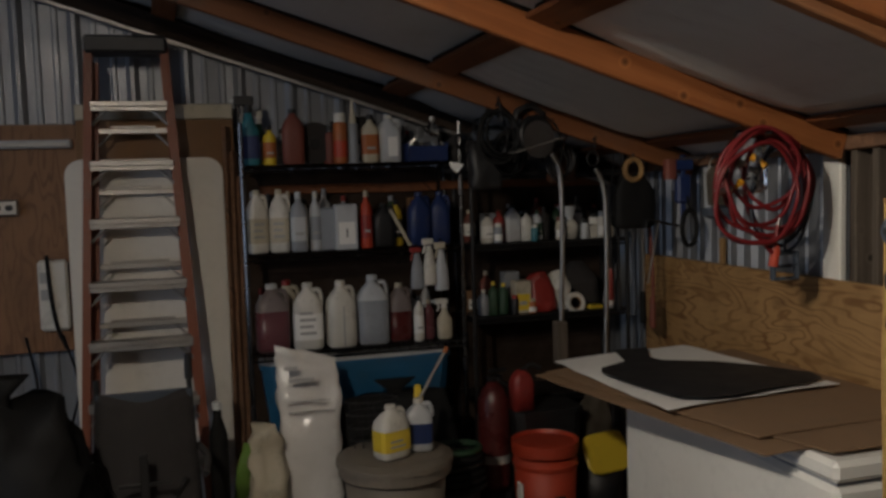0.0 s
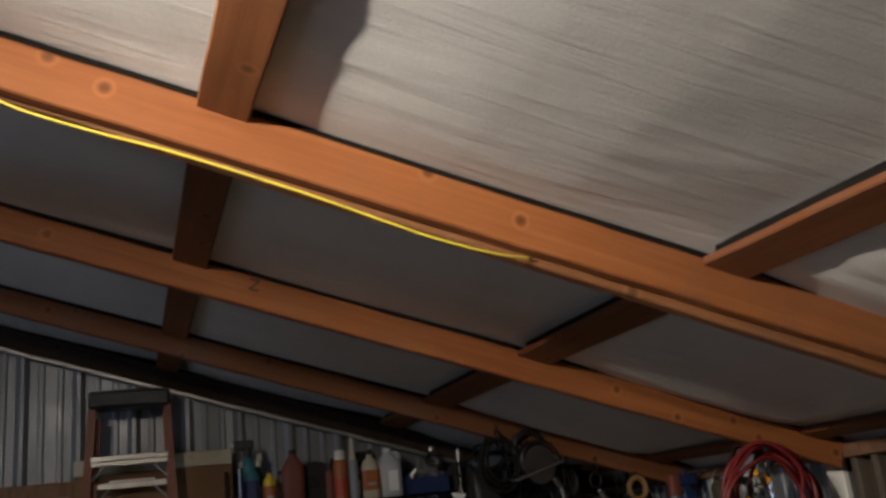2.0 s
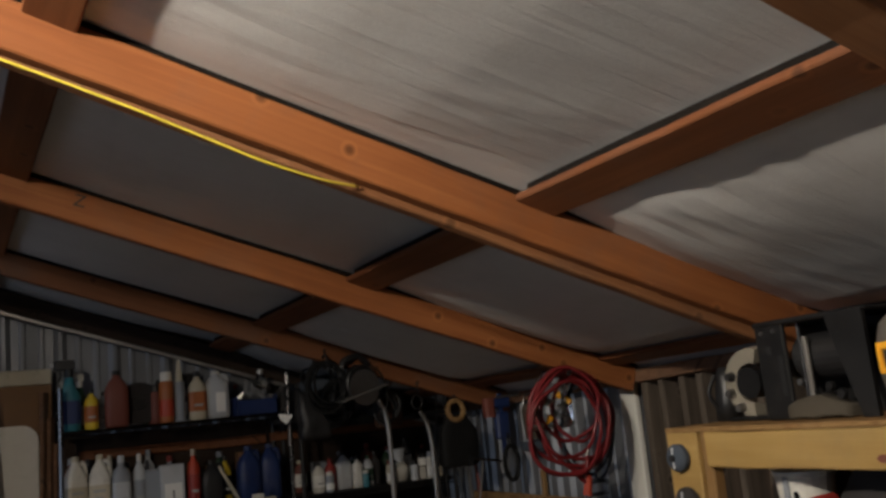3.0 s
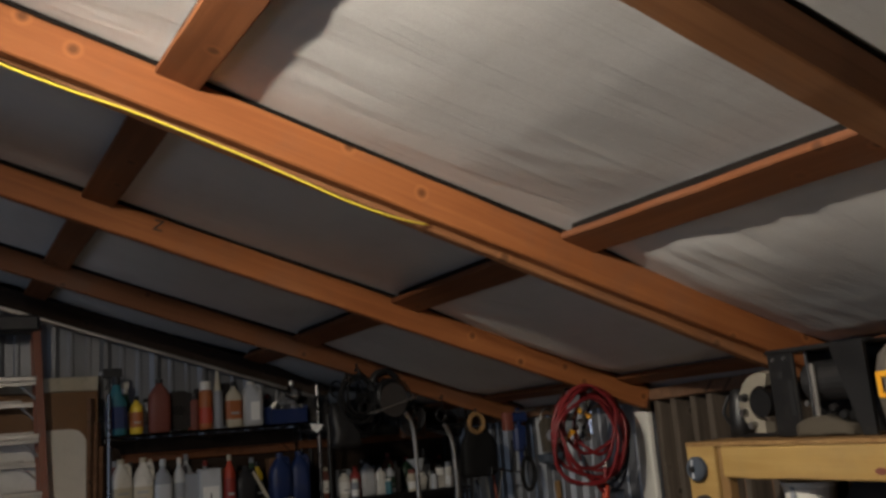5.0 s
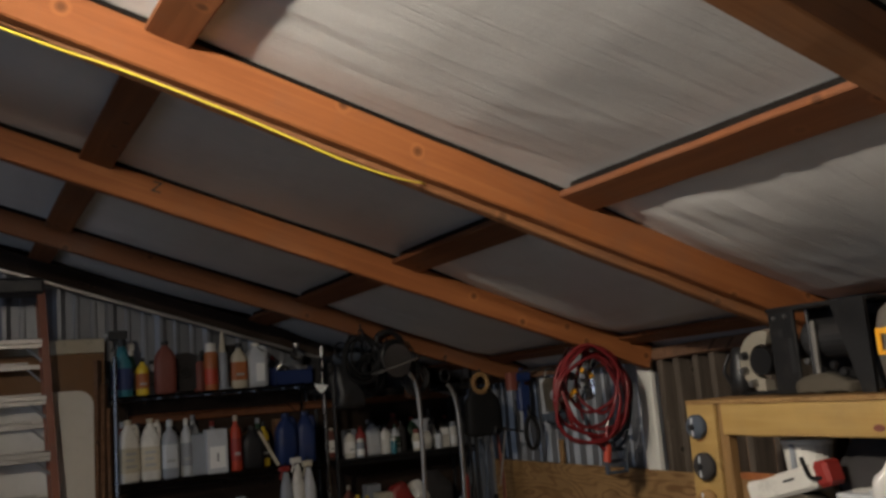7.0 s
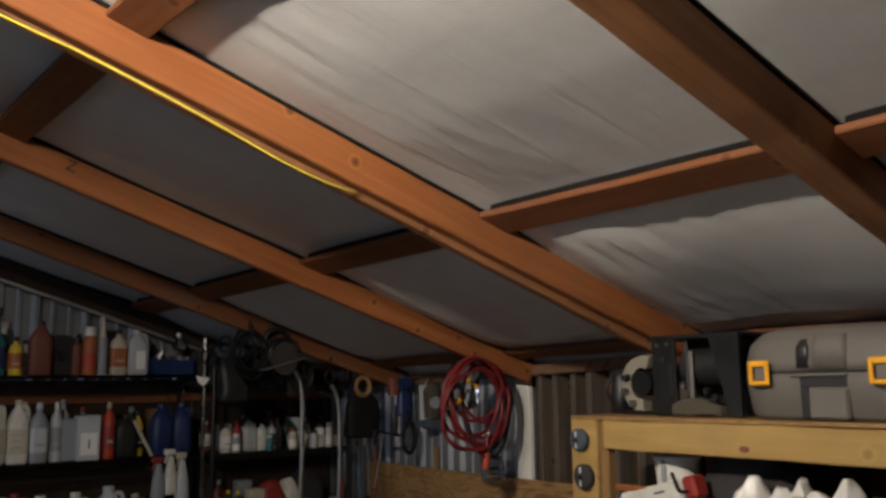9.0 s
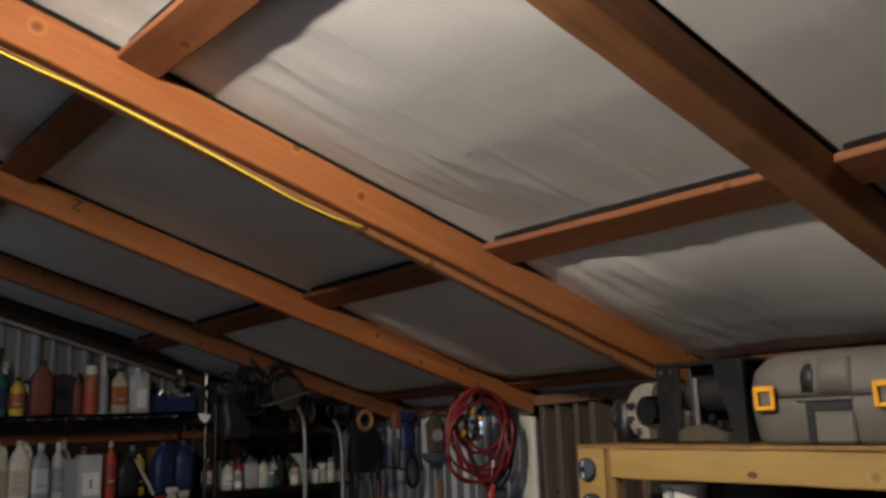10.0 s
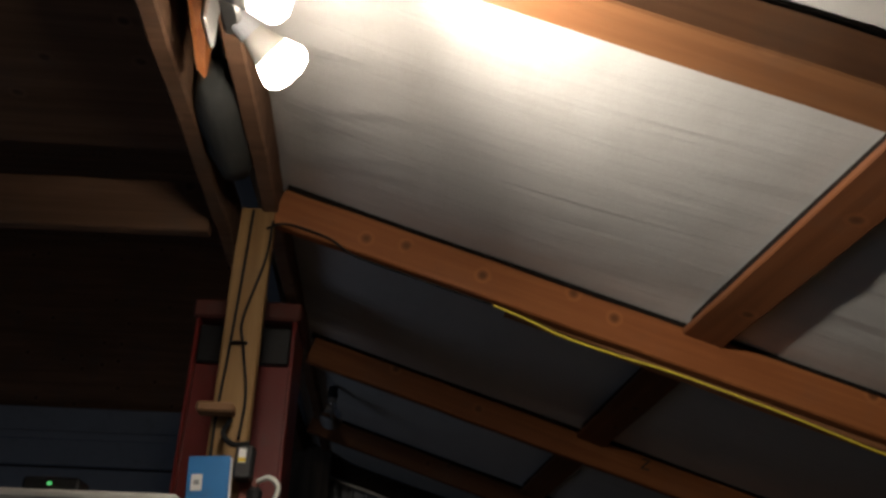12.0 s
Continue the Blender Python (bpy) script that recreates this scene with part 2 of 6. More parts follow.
M["leather"] = surface("worn_leather", (0.085, 0.035, 0.018), 0.6, vary=0.35, dirt_amount=0.4, grain=150, bump=0.4)
M["print"] = surface("grey_print", (0.36, 0.36, 0.35), 0.6, vary=0.2)
M["cloth_dark"] = surface("dark_cloth", (0.030, 0.027, 0.027), 0.9, dirt_amount=0.12, vary=0.35, grain=300, bump=0.5)
M["cloth_blue"] = surface("blue_grey_cloth", (0.06, 0.075, 0.10), 0.9, vary=0.35, grain=300, bump=0.5)
M["cloth_tan"] = surface("tan_cloth", (0.065, 0.054, 0.038), 0.9, vary=0.3, grain=200, bump=0.5)
M["bag"] = surface("white_poly_bag", (0.70, 0.68, 0.65), 0.22, vary=0.12, dirt_amount=0.12, bump=0.1)
M["book_blue"] = surface("blue_cover", (0.03, 0.20, 0.50), 0.45, vary=0.12)
M["bone"] = surface("dirty_guard", (0.24, 0.215, 0.17), 0.5, vary=0.3, dirt_amount=0.75)
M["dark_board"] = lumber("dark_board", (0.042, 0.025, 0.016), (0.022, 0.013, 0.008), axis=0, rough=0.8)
M["fluff"] = surface("grey_insulation", (0.055, 0.058, 0.054), 0.95, vary=0.4, grain=120, bump=0.6)


def glass(name, color):
    n = Nodes(name)
    n.put("Base Color", color)
    n.put("Transmission Weight", 1.0)
    n.put("Roughness", 0.05)
    n.put("IOR", 1.45)
    return n.mat


M["glass"] = glass("clear_glass", (0.95, 0.95, 0.95))


def glow(name, color, strength):
    n = Nodes(name)
    n.put("Base Color", (0.8, 0.8, 0.8))
    n.put("Emission Color", color)
    n.put("Emission Strength", strength)
    return n.mat


M["bulb"] = glow("lit_bulb", (1.0, 0.88, 0.74), 340.0)
M["led"] = glow("green_led", (0.05, 1.0, 0.2), 4.0)


# ------------------------------------------------------------------ mesh helpers
def finish(name, bm, mat, parent=None, label="", smooth=False):
    me = bpy.data.meshes.new(name)
    bmesh.ops.recalc_face_normals(bm, faces=bm.faces)
    if smooth:
        for f in bm.faces:
            f.smooth = True
    bm.to_mesh(me)
    bm.free()
    me.materials.append(M[mat] if isinstance(mat, str) else mat)
    ob = new(name, me)
    ob.parent = parent
    if label:
        ob["label"] = label
    return ob


def thicken(bm, t):
    bm.normal_update()
    bmesh.ops.solidify(bm, geom=bm.faces[:], thickness=t)


def part(name, bm, mat, parent, label="", smooth=False):
    return finish(name, bm, mat, parent, label, smooth)


def thing(name, m, label, category, group="", kind=""):
    ob = new(name)
    ob.empty_display_size = 0.05
    ob.matrix_world = m
    return tagged(ob, label, category, group, kind)


def box(x0, y0, z0, x1, y1, z1, bevel=0.003, bm=None, m=None):
    bm = bm or bmesh.new()
    mat = Matrix.Translation(((x0 + x1) / 2, (y0 + y1) / 2, (z0 + z1) / 2)) @ Matrix.Diagonal((abs(x1 - x0), abs(y1 - y0), abs(z1 - z0), 1))
    if m is not None:
        mat = m @ mat
    made = bmesh.ops.create_cube(bm, size=1.0, matrix=mat)
    if bevel:
        edges = list({e for v in made["verts"] for e in v.link_edges})
        bmesh.ops.bevel(bm, geom=edges, offset=bevel, segments=1, affect="EDGES", clamp_overlap=True)
    return bm


def loft(sections, bm=None, sides=20, m=None, caps=True):
    """Skin through rounded-rectangle sections (z, half width, half depth, roundness 0..1[, x, y])."""
    bm = bm or bmesh.new()
    rings = []
    for z, a, b, r, *off in sections:
        ox, oy = off if off else (0.0, 0.0)
        ring = []
        p = 2.0 + (1.0 - r) * 6.0
        for i in range(sides):
            th = 2 * math.pi * (i + 0.5) / sides
            c, s = math.cos(th), math.sin(th)
            k = (abs(c) ** p + abs(s) ** p) ** (-1.0 / p)
            co = Vector((ox + a * c * k, oy + b * s * k, z))
            ring.append(bm.verts.new(m @ co if m is not None else co))
        rings.append(ring)
    for r0, r1 in zip(rings, rings[1:]):
        for i in range(sides):
            bm.faces.new((r0[i], r0[(i + 1) % sides], r1[(i + 1) % sides], r1[i]))
    if caps:
        bm.faces.new(rings[0][::-1])
        bm.faces.new(rings[-1])
    return bm


def tube(points, radius, bm=None, sides=8, closed=False, caps=True):
    """A round bar that follows the points."""
    bm = bm or bmesh.new()
    pts = [Vector(p) for p in points]
    n = len(pts)
    rings = []
    up = None
    for i, p in enumerate(pts):
        a = pts[(i - 1) % n] if closed or i > 0 else p
        b = pts[(i + 1) % n] if closed or i < n - 1 else p
        d = (b - a).normalized()
        if up is None:
            up = d.orthogonal().normalized()
        up = (up - d * up.dot(d)).normalized()
        side = d.cross(up)
        r = radius[i] if isinstance(radius, (list, tuple)) else radius
        rings.append([bm.verts.new(p + (up * math.cos(t) + side * math.sin(t)) * r) for t in [2 * math.pi * k / sides for k in range(sides)]])
    pairs = list(zip(rings, rings[1:])) + ([(rings[-1], rings[0])] if closed else [])
    for r0, r1 in pairs:
        for k in range(sides):
            bm.faces.new((r0[k], r0[(k + 1) % sides], r1[(k + 1) % sides], r1[k]))
    if caps and not closed:
        bm.faces.new(rings[0][::-1])
        bm.faces.new(rings[-1])
    return bm


def arc(c, r, a0, a1, n, plane="xz", squash=1.0):
    out = []
    for i in range(n + 1):
        t = radians(a0 + (a1 - a0) * i / n)
        u, v = r * math.cos(t), r * squash * math.sin(t)
        out.append((c[0] + u, c[1], c[2] + v) if plane == "xz" else (c[0], c[1] + u, c[2] + v) if plane == "yz" else (c[0] + u, c[1] + v, c[2]))
    return out


def smooth_line(points, steps=6):
    """Points on a curve that passes through the given ones."""
    p = [Vector(q) for q in points]
    p = [p[0] * 2 - p[1]] + p + [p[-1] * 2 - p[-2]]
    out = []
    for i in range(1, len(p) - 2):
        for k in range(steps):
            t = k / steps
            a, b, c, d = p[i - 1], p[i], p[i + 1], p[i + 2]
            out.append(0.5 * ((2 * b) + (c - a) * t + (2 * a - 5 * b + 4 * c - d) * t * t + (3 * b - a - 3 * c + d) * t ** 3))
    out.append(p[-2])
    return out


def board(name, p0, p1, thick, deep, mat, label="", category="", parent=None, wob=0.002, kind="", group="", axis=0, seed=0):
    """A sawn board from p0 to p1 (middles of its ends); thick is its level width, deep its height across the grain."""
    p0, p1 = Vector(p0), Vector(p1)
    length = (p1 - p0).length
    d = (p1 - p0).normalized()
    side = Vector((0, 0, 1)).cross(d)
    side = Vector((1, 0, 0)) if side.length < 1e-4 else side.normalized()
    up = d.cross(side)
    rows = {0: (d, side, up), 1: (side * -1, d, up), 2: (side, up * -1, d)}[axis]
    rot = Matrix((rows[0], rows[1], rows[2])).transposed().to_4x4()
    bm = bmesh.new()
    n = max(2, int(length / 0.12))
    rng = random.Random(seed + len(name) * 7 + int(1000 * abs(p0.x + p0.y * 3 + p0.z * 5)))
    rings = []
    ch = min(0.004, thick * 0.2)
    for i in range(n + 1):
        t = i / n
        w, h = rng.uniform(-wob, wob), rng.uniform(-wob, wob)
        a, b = thick / 2, deep / 2
        prof = [(-a + ch, -b), (a - ch, -b), (a, -b + ch), (a, b - ch), (a - ch, b), (-a + ch, b), (-a, b - ch), (-a, -b + ch)]
        ring = []
        for s, u in prof:
            s, u = s + w, u + h
            co = {0: (t * length, s, u), 1: (-s, t * length, u), 2: (s, -u, t * length)}[axis]
            ring.append(bm.verts.new(co))
        rings.append(ring)
    for r0, r1 in zip(rings, rings[1:]):
        for k in range(8):
            bm.faces.new((r0[k], r0[(k + 1) % 8], r1[(k + 1) % 8], r1[k]))
    bm.faces.new(rings[0][::-1])
    bm.faces.new(rings[-1])
    ob = finish(name, bm, mat, parent)
    ob.matrix_world = Matrix.Translation(p0) @ rot
    return tagged(ob, label, category, group, kind) if category or kind or label else ob


def letters(name, text, size, m, mat, parent, depth=0.001):
    cu = bpy.data.curves.new(name, "FONT")
    cu.body, cu.size, cu.extrude, cu.align_x, cu.align_y = text, size, depth, "CENTER", "CENTER"
    tmp = bpy.data.objects.new("tmp", cu)
    me = bpy.data.meshes.new_from_object(tmp)
    bpy.data.objects.remove(tmp)
    me.name = name
    me.materials.append(M[mat])
    ob = new(name, me)
    ob.parent = parent
    ob.matrix_local = m
    return ob


# ------------------------------------------------------------------ plan
SLOPE, TILT, TOP = 0.325, -0.033, 2.605      # upper edge of the rafters: z = TOP - SLOPE x + TILT y
WALL_Y, WALL_X = 4.45, 2.30


def roof(x, y, lift=0.0):
    return TOP - SLOPE * x + TILT * y + lift


def askew(y):
    return (-0.07 if y < 1.54 else -0.052) * (y - 1.54)


# floor and ground
bm = bmesh.new()
bmesh.ops.create_grid(bm, x_segments=40, y_segments=40, size=0.5, matrix=pose(-1.2, 0.4, 0) @ Matrix.Diagonal((9.0, 9.6, 1, 1)))
for v in bm.verts:
    v.co.z = 0.006 * noise.noise(v.co * 1.3)
floor = tagged(finish("floor", bm, "concrete"), "dusty grey-brown concrete floor of the barn", "floor", kind="structure")


# ribbed metal sheets of the back wall, each a panel
def siding(name, length, z0, top, parent, m, rib=0.25):
    """A ribbed sheet along local x from 0 to length; top(x) gives its upper edge."""
    bm = bmesh.new()
    xs = []
    x = 0.0
    while x < length - 1e-6:
        # one tall rib, then two low stiffening beads
        for dx, out in ((0.0, 0.0), (0.022, 0.019), (0.040, 0.019), (0.062, 0.0), (0.098, 0.0), (0.106, 0.006), (0.122, 0.006), (0.130, 0.0), (0.150, 0.0), (0.182, 0.0), (0.190, 0.006), (0.206, 0.006), (0.214, 0.0)):
            if x + dx < length:
                xs.append((x + dx, out))
        x += rib
    xs.append((length, 0.0))
    cols = []
    for x, out in xs:
        t = top(x)
        cols.append([bm.verts.new((x, -out + 0.0035 * noise.noise(Vector((x * 9.0 + m[0][3], z0 + (t - z0) * j / 14 * 1.7, 3.3))), z0 + (t - z0) * j / 14)) for j in range(15)])
    for c0, c1 in zip(cols, cols[1:]):
        for j in range(14):
            bm.faces.new((c0[j], c1[j], c1[j + 1], c0[j + 1]))
    thicken(bm, 0.003)
    ob = finish(name, bm, "siding", parent)
    ob.matrix_world = m
    return ob


wall_back = tagged(new("wall_back"), "ribbed galvanised metal back wall under the roof slope", "wall", kind="structure")
for k in range(5):
    xa = -1.30 + 0.75 * k
    siding("metal_panel", 0.75, 0.0, lambda x, xa=xa: roof(xa + x, WALL_Y, -0.03), wall_back, pose(xa, WALL_Y, 0))
wall_right = tagged(new("wall_right"), "ribbed galvanised metal side wall at the low eave", "wall", kind="structure")
for k in range(3):
    ya = 4.45 - 0.60 * k
    siding("metal_panel", 0.60, 0.0, lambda x, ya=ya: roof(WALL_X, ya - x, -0.03), wall_right, pose(WALL_X, ya, 0, 0, 0, -90))
# bright edge strip where the metal ends at the boards
bm = box(2.258, 2.645, 0.0, 2.286, 2.74, roof(2.28, 2.67, -0.04), 0.004)
tagged(finish("trim_strip", bm, "white_metal"), "white metal edge strip beside weathered boards", "trim", kind="structure")

# weathered boards of the side wall towards the door
wall_boards = tagged(new("wall_boards"), "weathered grey vertical plank side wall", "wall", kind="structure")
rng = random.Random(4)
y = 2.635
while y > -2.9:
    w = rng.uniform(0.09, 0.15)
    board("plank", (2.31 + rng.uniform(-0.008, 0.008), y - w / 2, 0.0), (2.31, y - w / 2, roof(2.3, y, -0.045)), 0.03, w - 0.006, "old", parent=wall_boards, axis=2, seed=int(y * 100))
    y -= w
# closing walls round the side room and behind
bm = box(-5.2, -3.1, 0.0, 2.45, -3.0, 4.2, 0)
tagged(finish("wall_behind", bm, "loft"), "dark plank wall that closes the barn", "wall", kind="structure")
wall_left = tagged(new("wall_left"), "dark plank wall with an open doorway", "wall", kind="structure")
for a, b, c, d in ((-3.0, 0.2, 0.0, 4.2), (2.2, 4.6, 0.0, 4.2), (0.2, 2.2, 2.35, 4.2)):
    part("wall_section", box(-4.55, a, c, -4.45, b, d, 0), "loft", wall_left)
# unseen backing, added so that no sky shines through the plank gaps
bm = box(2.36, -3.0, 0.0, 2.42, 4.6, 2.2, 0)
tagged(finish("wall_outer_side", bm, "loft"), "unseen dark backing added to keep sky light out", "wall", kind="structure")
bm = box(-4.5, 4.56, 0.0, 2.45, 4.66, 4.2, 0)
tagged(finish("wall_outer", bm, "loft"), "dark outer wall behind the metal sheets", "wall", kind="structure")
bm = box(-4.5, -3.0, 3.02, -1.25, 1.60, 3.06, 0)
tagged(finish("ceiling_loft", bm, "loft"), "dark brown board ceiling over the side room", "ceiling", kind="structure")
bm = box(-4.5, 1.6, 4.15, -1.1, 4.6, 4.2, 0)
tagged(finish("ceiling_side", bm, "loft"), "dark high ceiling above the overhead door", "ceiling", kind="structure")

# insulation facing over the purlins, slack between them
bm = bmesh.new()
nx, ny = 220, 380
grid = []
for i in range(nx + 1):
    x = -1.16 + (2.42 + 1.16) * i / nx
    col = []
    for j in range(ny + 1):
        y = -3.0 + 7.5 * j / ny
        # the facing drops away below each purlin, is drawn up towards the next, and hangs in slanting drag folds
        xr = x - askew(y)
        u = ((xr - 0.033) / 1.10) % 1.0
        slack = 0.75 + 0.5 * noise.noise(Vector((x * 1.3, y * 1.6, 0)))
        bay = min(abs(y - r) for r in (-1.60, -0.52, 0.53, 1.577, 2.61, 3.64))
        free = min(1.0, bay / 0.14)
        free = free * free * (3 - 2 * free)
        drop = max(0.0, min(1.0, (u - 0.02) / 0.44))
        drop = (1 - (1 - drop) ** 2) * min(1.0, (1.0 - u) / (0.22 if xr > 1.14 else 0.60))
        sag = -(0.060 if xr > 1.14 else 0.015) * drop * slack * (0.45 + 0.55 * free)
        lift = 0.014 * max(0.0, min(1.0, (u - 0.62) / 0.33)) * free
        head = math.exp(-((u - 0.20) / 0.13) ** 2) + 0.26 * math.exp(-((u - 0.80) / 0.14) ** 2) + (1.0 if x < -0.75 else 0.0)
        patch = max(0.0, 0.42 + 1.2 * noise.noise(Vector((x * 1.3, y * 1.9, 7))))
        w = y + 0.18 * x + 0.10 * noise.noise(Vector((x * 2, y * 2, 1)))
        ridge = noise.noise(Vector((x * 1.6, w * 11.0, 3.0)))
        crease = 0.35 - 1.6 * abs(ridge) + 0.5 * noise.noise(Vector((x * 2.6, w * 26.0, 5.0)))
        fold = -(0.0115 if xr > 1.14 else 0.0075) * crease * (0.10 + head * patch) * (0.3 + 0.7 * free) + lift
        col.append(bm.verts.new((x, y, roof(x, y, 0.017) + sag + fold)))
    grid.append(col)
for i in range(nx):
    for j in range(ny):
        bm.faces.new((grid[i][j], grid[i + 1][j], grid[i + 1][j + 1], grid[i][j + 1]))
tagged(finish("ceiling", bm, "insulation", smooth=True), "slack greyish-white insulation facing under the roof", "ceiling", kind="structure")
bm = bmesh.new()
for a in ((-1.3, -3.05), (2.5, -3.05), (2.5, 4.66), (-1.3, 4.66)):
    bm.verts.new((*a, roof(*a, 0.16)))
bm.faces.new(bm.verts[:])
thicken(bm, 0.02)
tagged(finish("roof", bm, "siding"), "metal roof sheet above the insulation", "roof", kind="structure")

# rafters: 2x4s on edge, running down towards the low eave
def rafter(y, xa, xb, thick=0.038, deep=0.094, drop=0.0, mat="rafter", drop_end=0.0, label="orange-brown pine rafter with knots"):
    c = 0.0
    d2 = deep / 2 / math.cos(math.atan(SLOPE))
    return board("rafter", (xa, y, roof(xa, y) - d2 - drop), (xb, y, roof(xb, y) - d2 - drop - drop_end), thick, deep, mat, label, "rafter", kind="structure", wob=0.0015)


rafter(3.64, -1.12, 2.27, mat="rafter_shaded")
r2 = rafter(2.61, -1.05, 2.23, deep=0.098)
r3 = rafter(1.577, -1.07, 2.27, deep=0.105)
rafter(1.618, -0.45, 2.27, deep=0.09, drop=0.016, drop_end=0.034, mat="rafter_dark", label="second pine board sistered behind a rafter")
rafter(0.536, -1.05, 2.27, thick=0.088, mat="rafter_dark", label="doubled dark orange pine rafter")
rafter(-0.52, -1.05, 2.27)
rafter(-1.60, -1.05, 2.27)
board("wall_plate", (-1.1, 4.41, roof(-1.1, 4.41) - 0.058), (2.27, 4.41, roof(2.27, 4.41) - 0.058), 0.05, 0.10, "dark_board", "dark sloping nailer along the gable wall", "trim", kind="structure")
board("gable_trim", (-1.08, 4.375, roof(-1.08, 4.4) - 0.118), (2.2, 4.375, roof(2.2, 4.4) - 0.118), 0.018, 0.020, "aluminium", "thin pale metal strip under the gable nailer", "trim", kind="structure")
board("eave_plate", (2.26, -2.95, roof(2.26, -2.95) - 0.03), (2.26, 4.4, roof(2.26, 4.4) - 0.03), 0.04, 0.05, "loft", "dark eave plate under the roof edge", "trim", kind="structure", axis=1)

# purlins flat on the rafters
RAFTER_Y = (-2.95, -1.60, -0.52, 0.53, 1.577, 2.61, 3.64, 4.38)
PITCH = Matrix.Rotation(math.atan(SLOPE), 4, "Y")


def across(name, x, ya, yb, w, t, lift, mat, label):
    """A flat board between two rafters, laid in the roof slope."""
    xa, xb = x + askew(ya), x + askew(yb)
    ob = board(name, (xa, ya, roof(xa, ya, lift)), (xb, yb, roof(xb, yb, lift)), w, t, mat, label, name.split("_")[-1], kind="structure", axis=1, wob=0.0015)
    ob.matrix_world = ob.matrix_world @ PITCH
    return ob


for x, w in ((0.036, 0.108), (1.138, 0.122), (2.16, 0.089)):
    for ya, yb in zip(RAFTER_Y, RAFTER_Y[1:]):
        across("purlin", x, ya + 0.02, yb - 0.02, w, 0.021, -0.011, "purlin", "flat brown purlin between rafters")

# thin black strips drawn in as the shaded gap between timber and facing
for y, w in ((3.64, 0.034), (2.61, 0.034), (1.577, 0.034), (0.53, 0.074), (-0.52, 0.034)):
    board("packing_strip", (-1.05, y, roof(-1.05, y, 0.0085)), (2.25, y, roof(2.25, y, 0.0085)), w, 0.015, "gap_shade", "black strip imitating the shaded gap above a rafter", "strip", kind="structure", wob=0.0005)
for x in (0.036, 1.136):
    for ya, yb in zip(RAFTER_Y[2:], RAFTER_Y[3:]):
        across("packing_strip", x + 0.004, ya + 0.05, yb - 0.05, 0.094, 0.026, 0.0125, "gap_shade", "black strip imitating the shaded gap above a purlin")

# ridge boards, posts and header
for x, z in ((-1.225, 2.90), (-1.085, 2.905)):
    board("ridge_board", (x, -2.95, z), (x, 4.38, z - 0.03), 0.040, 0.13, "loft", "dark ridge board on the post line", "beam", kind="structure", axis=1)
board("header_beam", (-4.45, 1.66, 2.86), (-1.26, 1.66, 2.87), 0.04, 0.15, "loft", "dusty brown header beam into the dark side room", "beam", kind="structure")
board("ridge_post", (-1.118, 1.575, 0.0), (-1.118, 1.575, 2.83), 0.090, 0.040, "post", "tan wooden post carrying the ridge boards", "post", kind="structure", axis=2)
board("wall_post", (-1.16, 4.36, 0.0), (-1.16, 4.36, 2.95), 0.22, 0.12, "old", "dark weathered post between door and metal wall", "post", kind="structure", axis=2)

# overhead door in the back wall, with its track
door = tagged(new("door_overhead"), "pale blue-grey sectional overhead door, closed", "door", kind="structure")
for k in range(9):
    z = 0.02 + 0.335 * k
    part("door_panel", box(-4.4, 4.42, z, -1.36, 4.46, z + 0.325, 0.008), "door_paint", door)
    part("panel_rib", box(-4.4, 4.405, z + 0.14, -1.36, 4.422, z + 0.185, 0.004), "door_paint", door)
track = tagged(new("door_track"), "bright galvanised vertical door track with brackets", "track", kind="structure")
part("rail", box(-1.345, 4.36, 0.0, -1.285, 4.372, 2.95, 0.002), "white_metal", track)
part("rail_lip", box(-1.345, 4.33, 0.0, -1.335, 4.36, 2.95, 0.002), "white_metal", track)
for k in range(7):
    part("bracket", box(-1.37, 4.34, 0.35 + 0.4 * k, -1.24, 4.378, 0.375 + 0.4 * k, 0.002), "dark_steel", track)
    part("roller", loft([(0, 0.018, 0.018, 1), (0.02, 0.018, 0.018, 1)], m=pose(-1.29, 4.335, 0.52 + 0.4 * k, 90, 0, 0), sides=12), "dark_steel", track)

# tar-brown panel on the metal wall and its fittings
panel = tagged(new("wall_panel"), "brown plywood panel screwed to the metal wall", "panel", kind="structure")
part("sheet", box(-1.03, 4.395, 0.92, -0.28, 4.425, 1.985, 0.003), "panel_wood", panel)
strip = thing("shop_light", pose(-0.72, 4.39, 1.89), "unlit slim strip light on a brown panel", "light")
part("housing", box(-0.24, -0.035, -0.015, 0.17, 0.004, 0.022, 0.006), "pale_grey", strip)
part("tube", tube([(-0.22, -0.045, 0.0), (0.15, -0.045, 0.0)], 0.010), "white", strip, "white glass tube")
outlet = thing("outlet_box", pose(-0.85, 4.39, 1.605), "silver double outlet box on a brown panel", "outlet")
part("box", box(-0.06, -0.04, -0.035, 0.055, 0.004, 0.035, 0.006), "aluminium", outlet)
for dx in (-0.03, 0.02):
    part("socket", loft([(0, 0.016, 0.013, 0.6), (0.004, 0.016, 0.013, 0.6)], m=pose(dx, -0.04, 0, 90, 0, 0), sides=12), "black", outlet)
chart = thing("power_strip", pose(-0.675, 4.385, 1.19), "white wall-mounted power board with a dark lead", "power strip")
part("body", box(-0.055, -0.04, -0.165, 0.075, 0.006, 0.165, 0.012), "white", chart)
part("lead", tube(smooth_line([(-0.01, -0.05, 0.19), (0.0, -0.055, 0.0), (0.02, -0.05, -0.15), (0.05, -0.03, -0.25)]), 0.009), "rubber", chart)
for dz in (0.06, -0.02):
    part("label_bar", box(-0.045, -0.043, dz, -0.012, -0.040, dz + 0.05, 0), "print", chart)
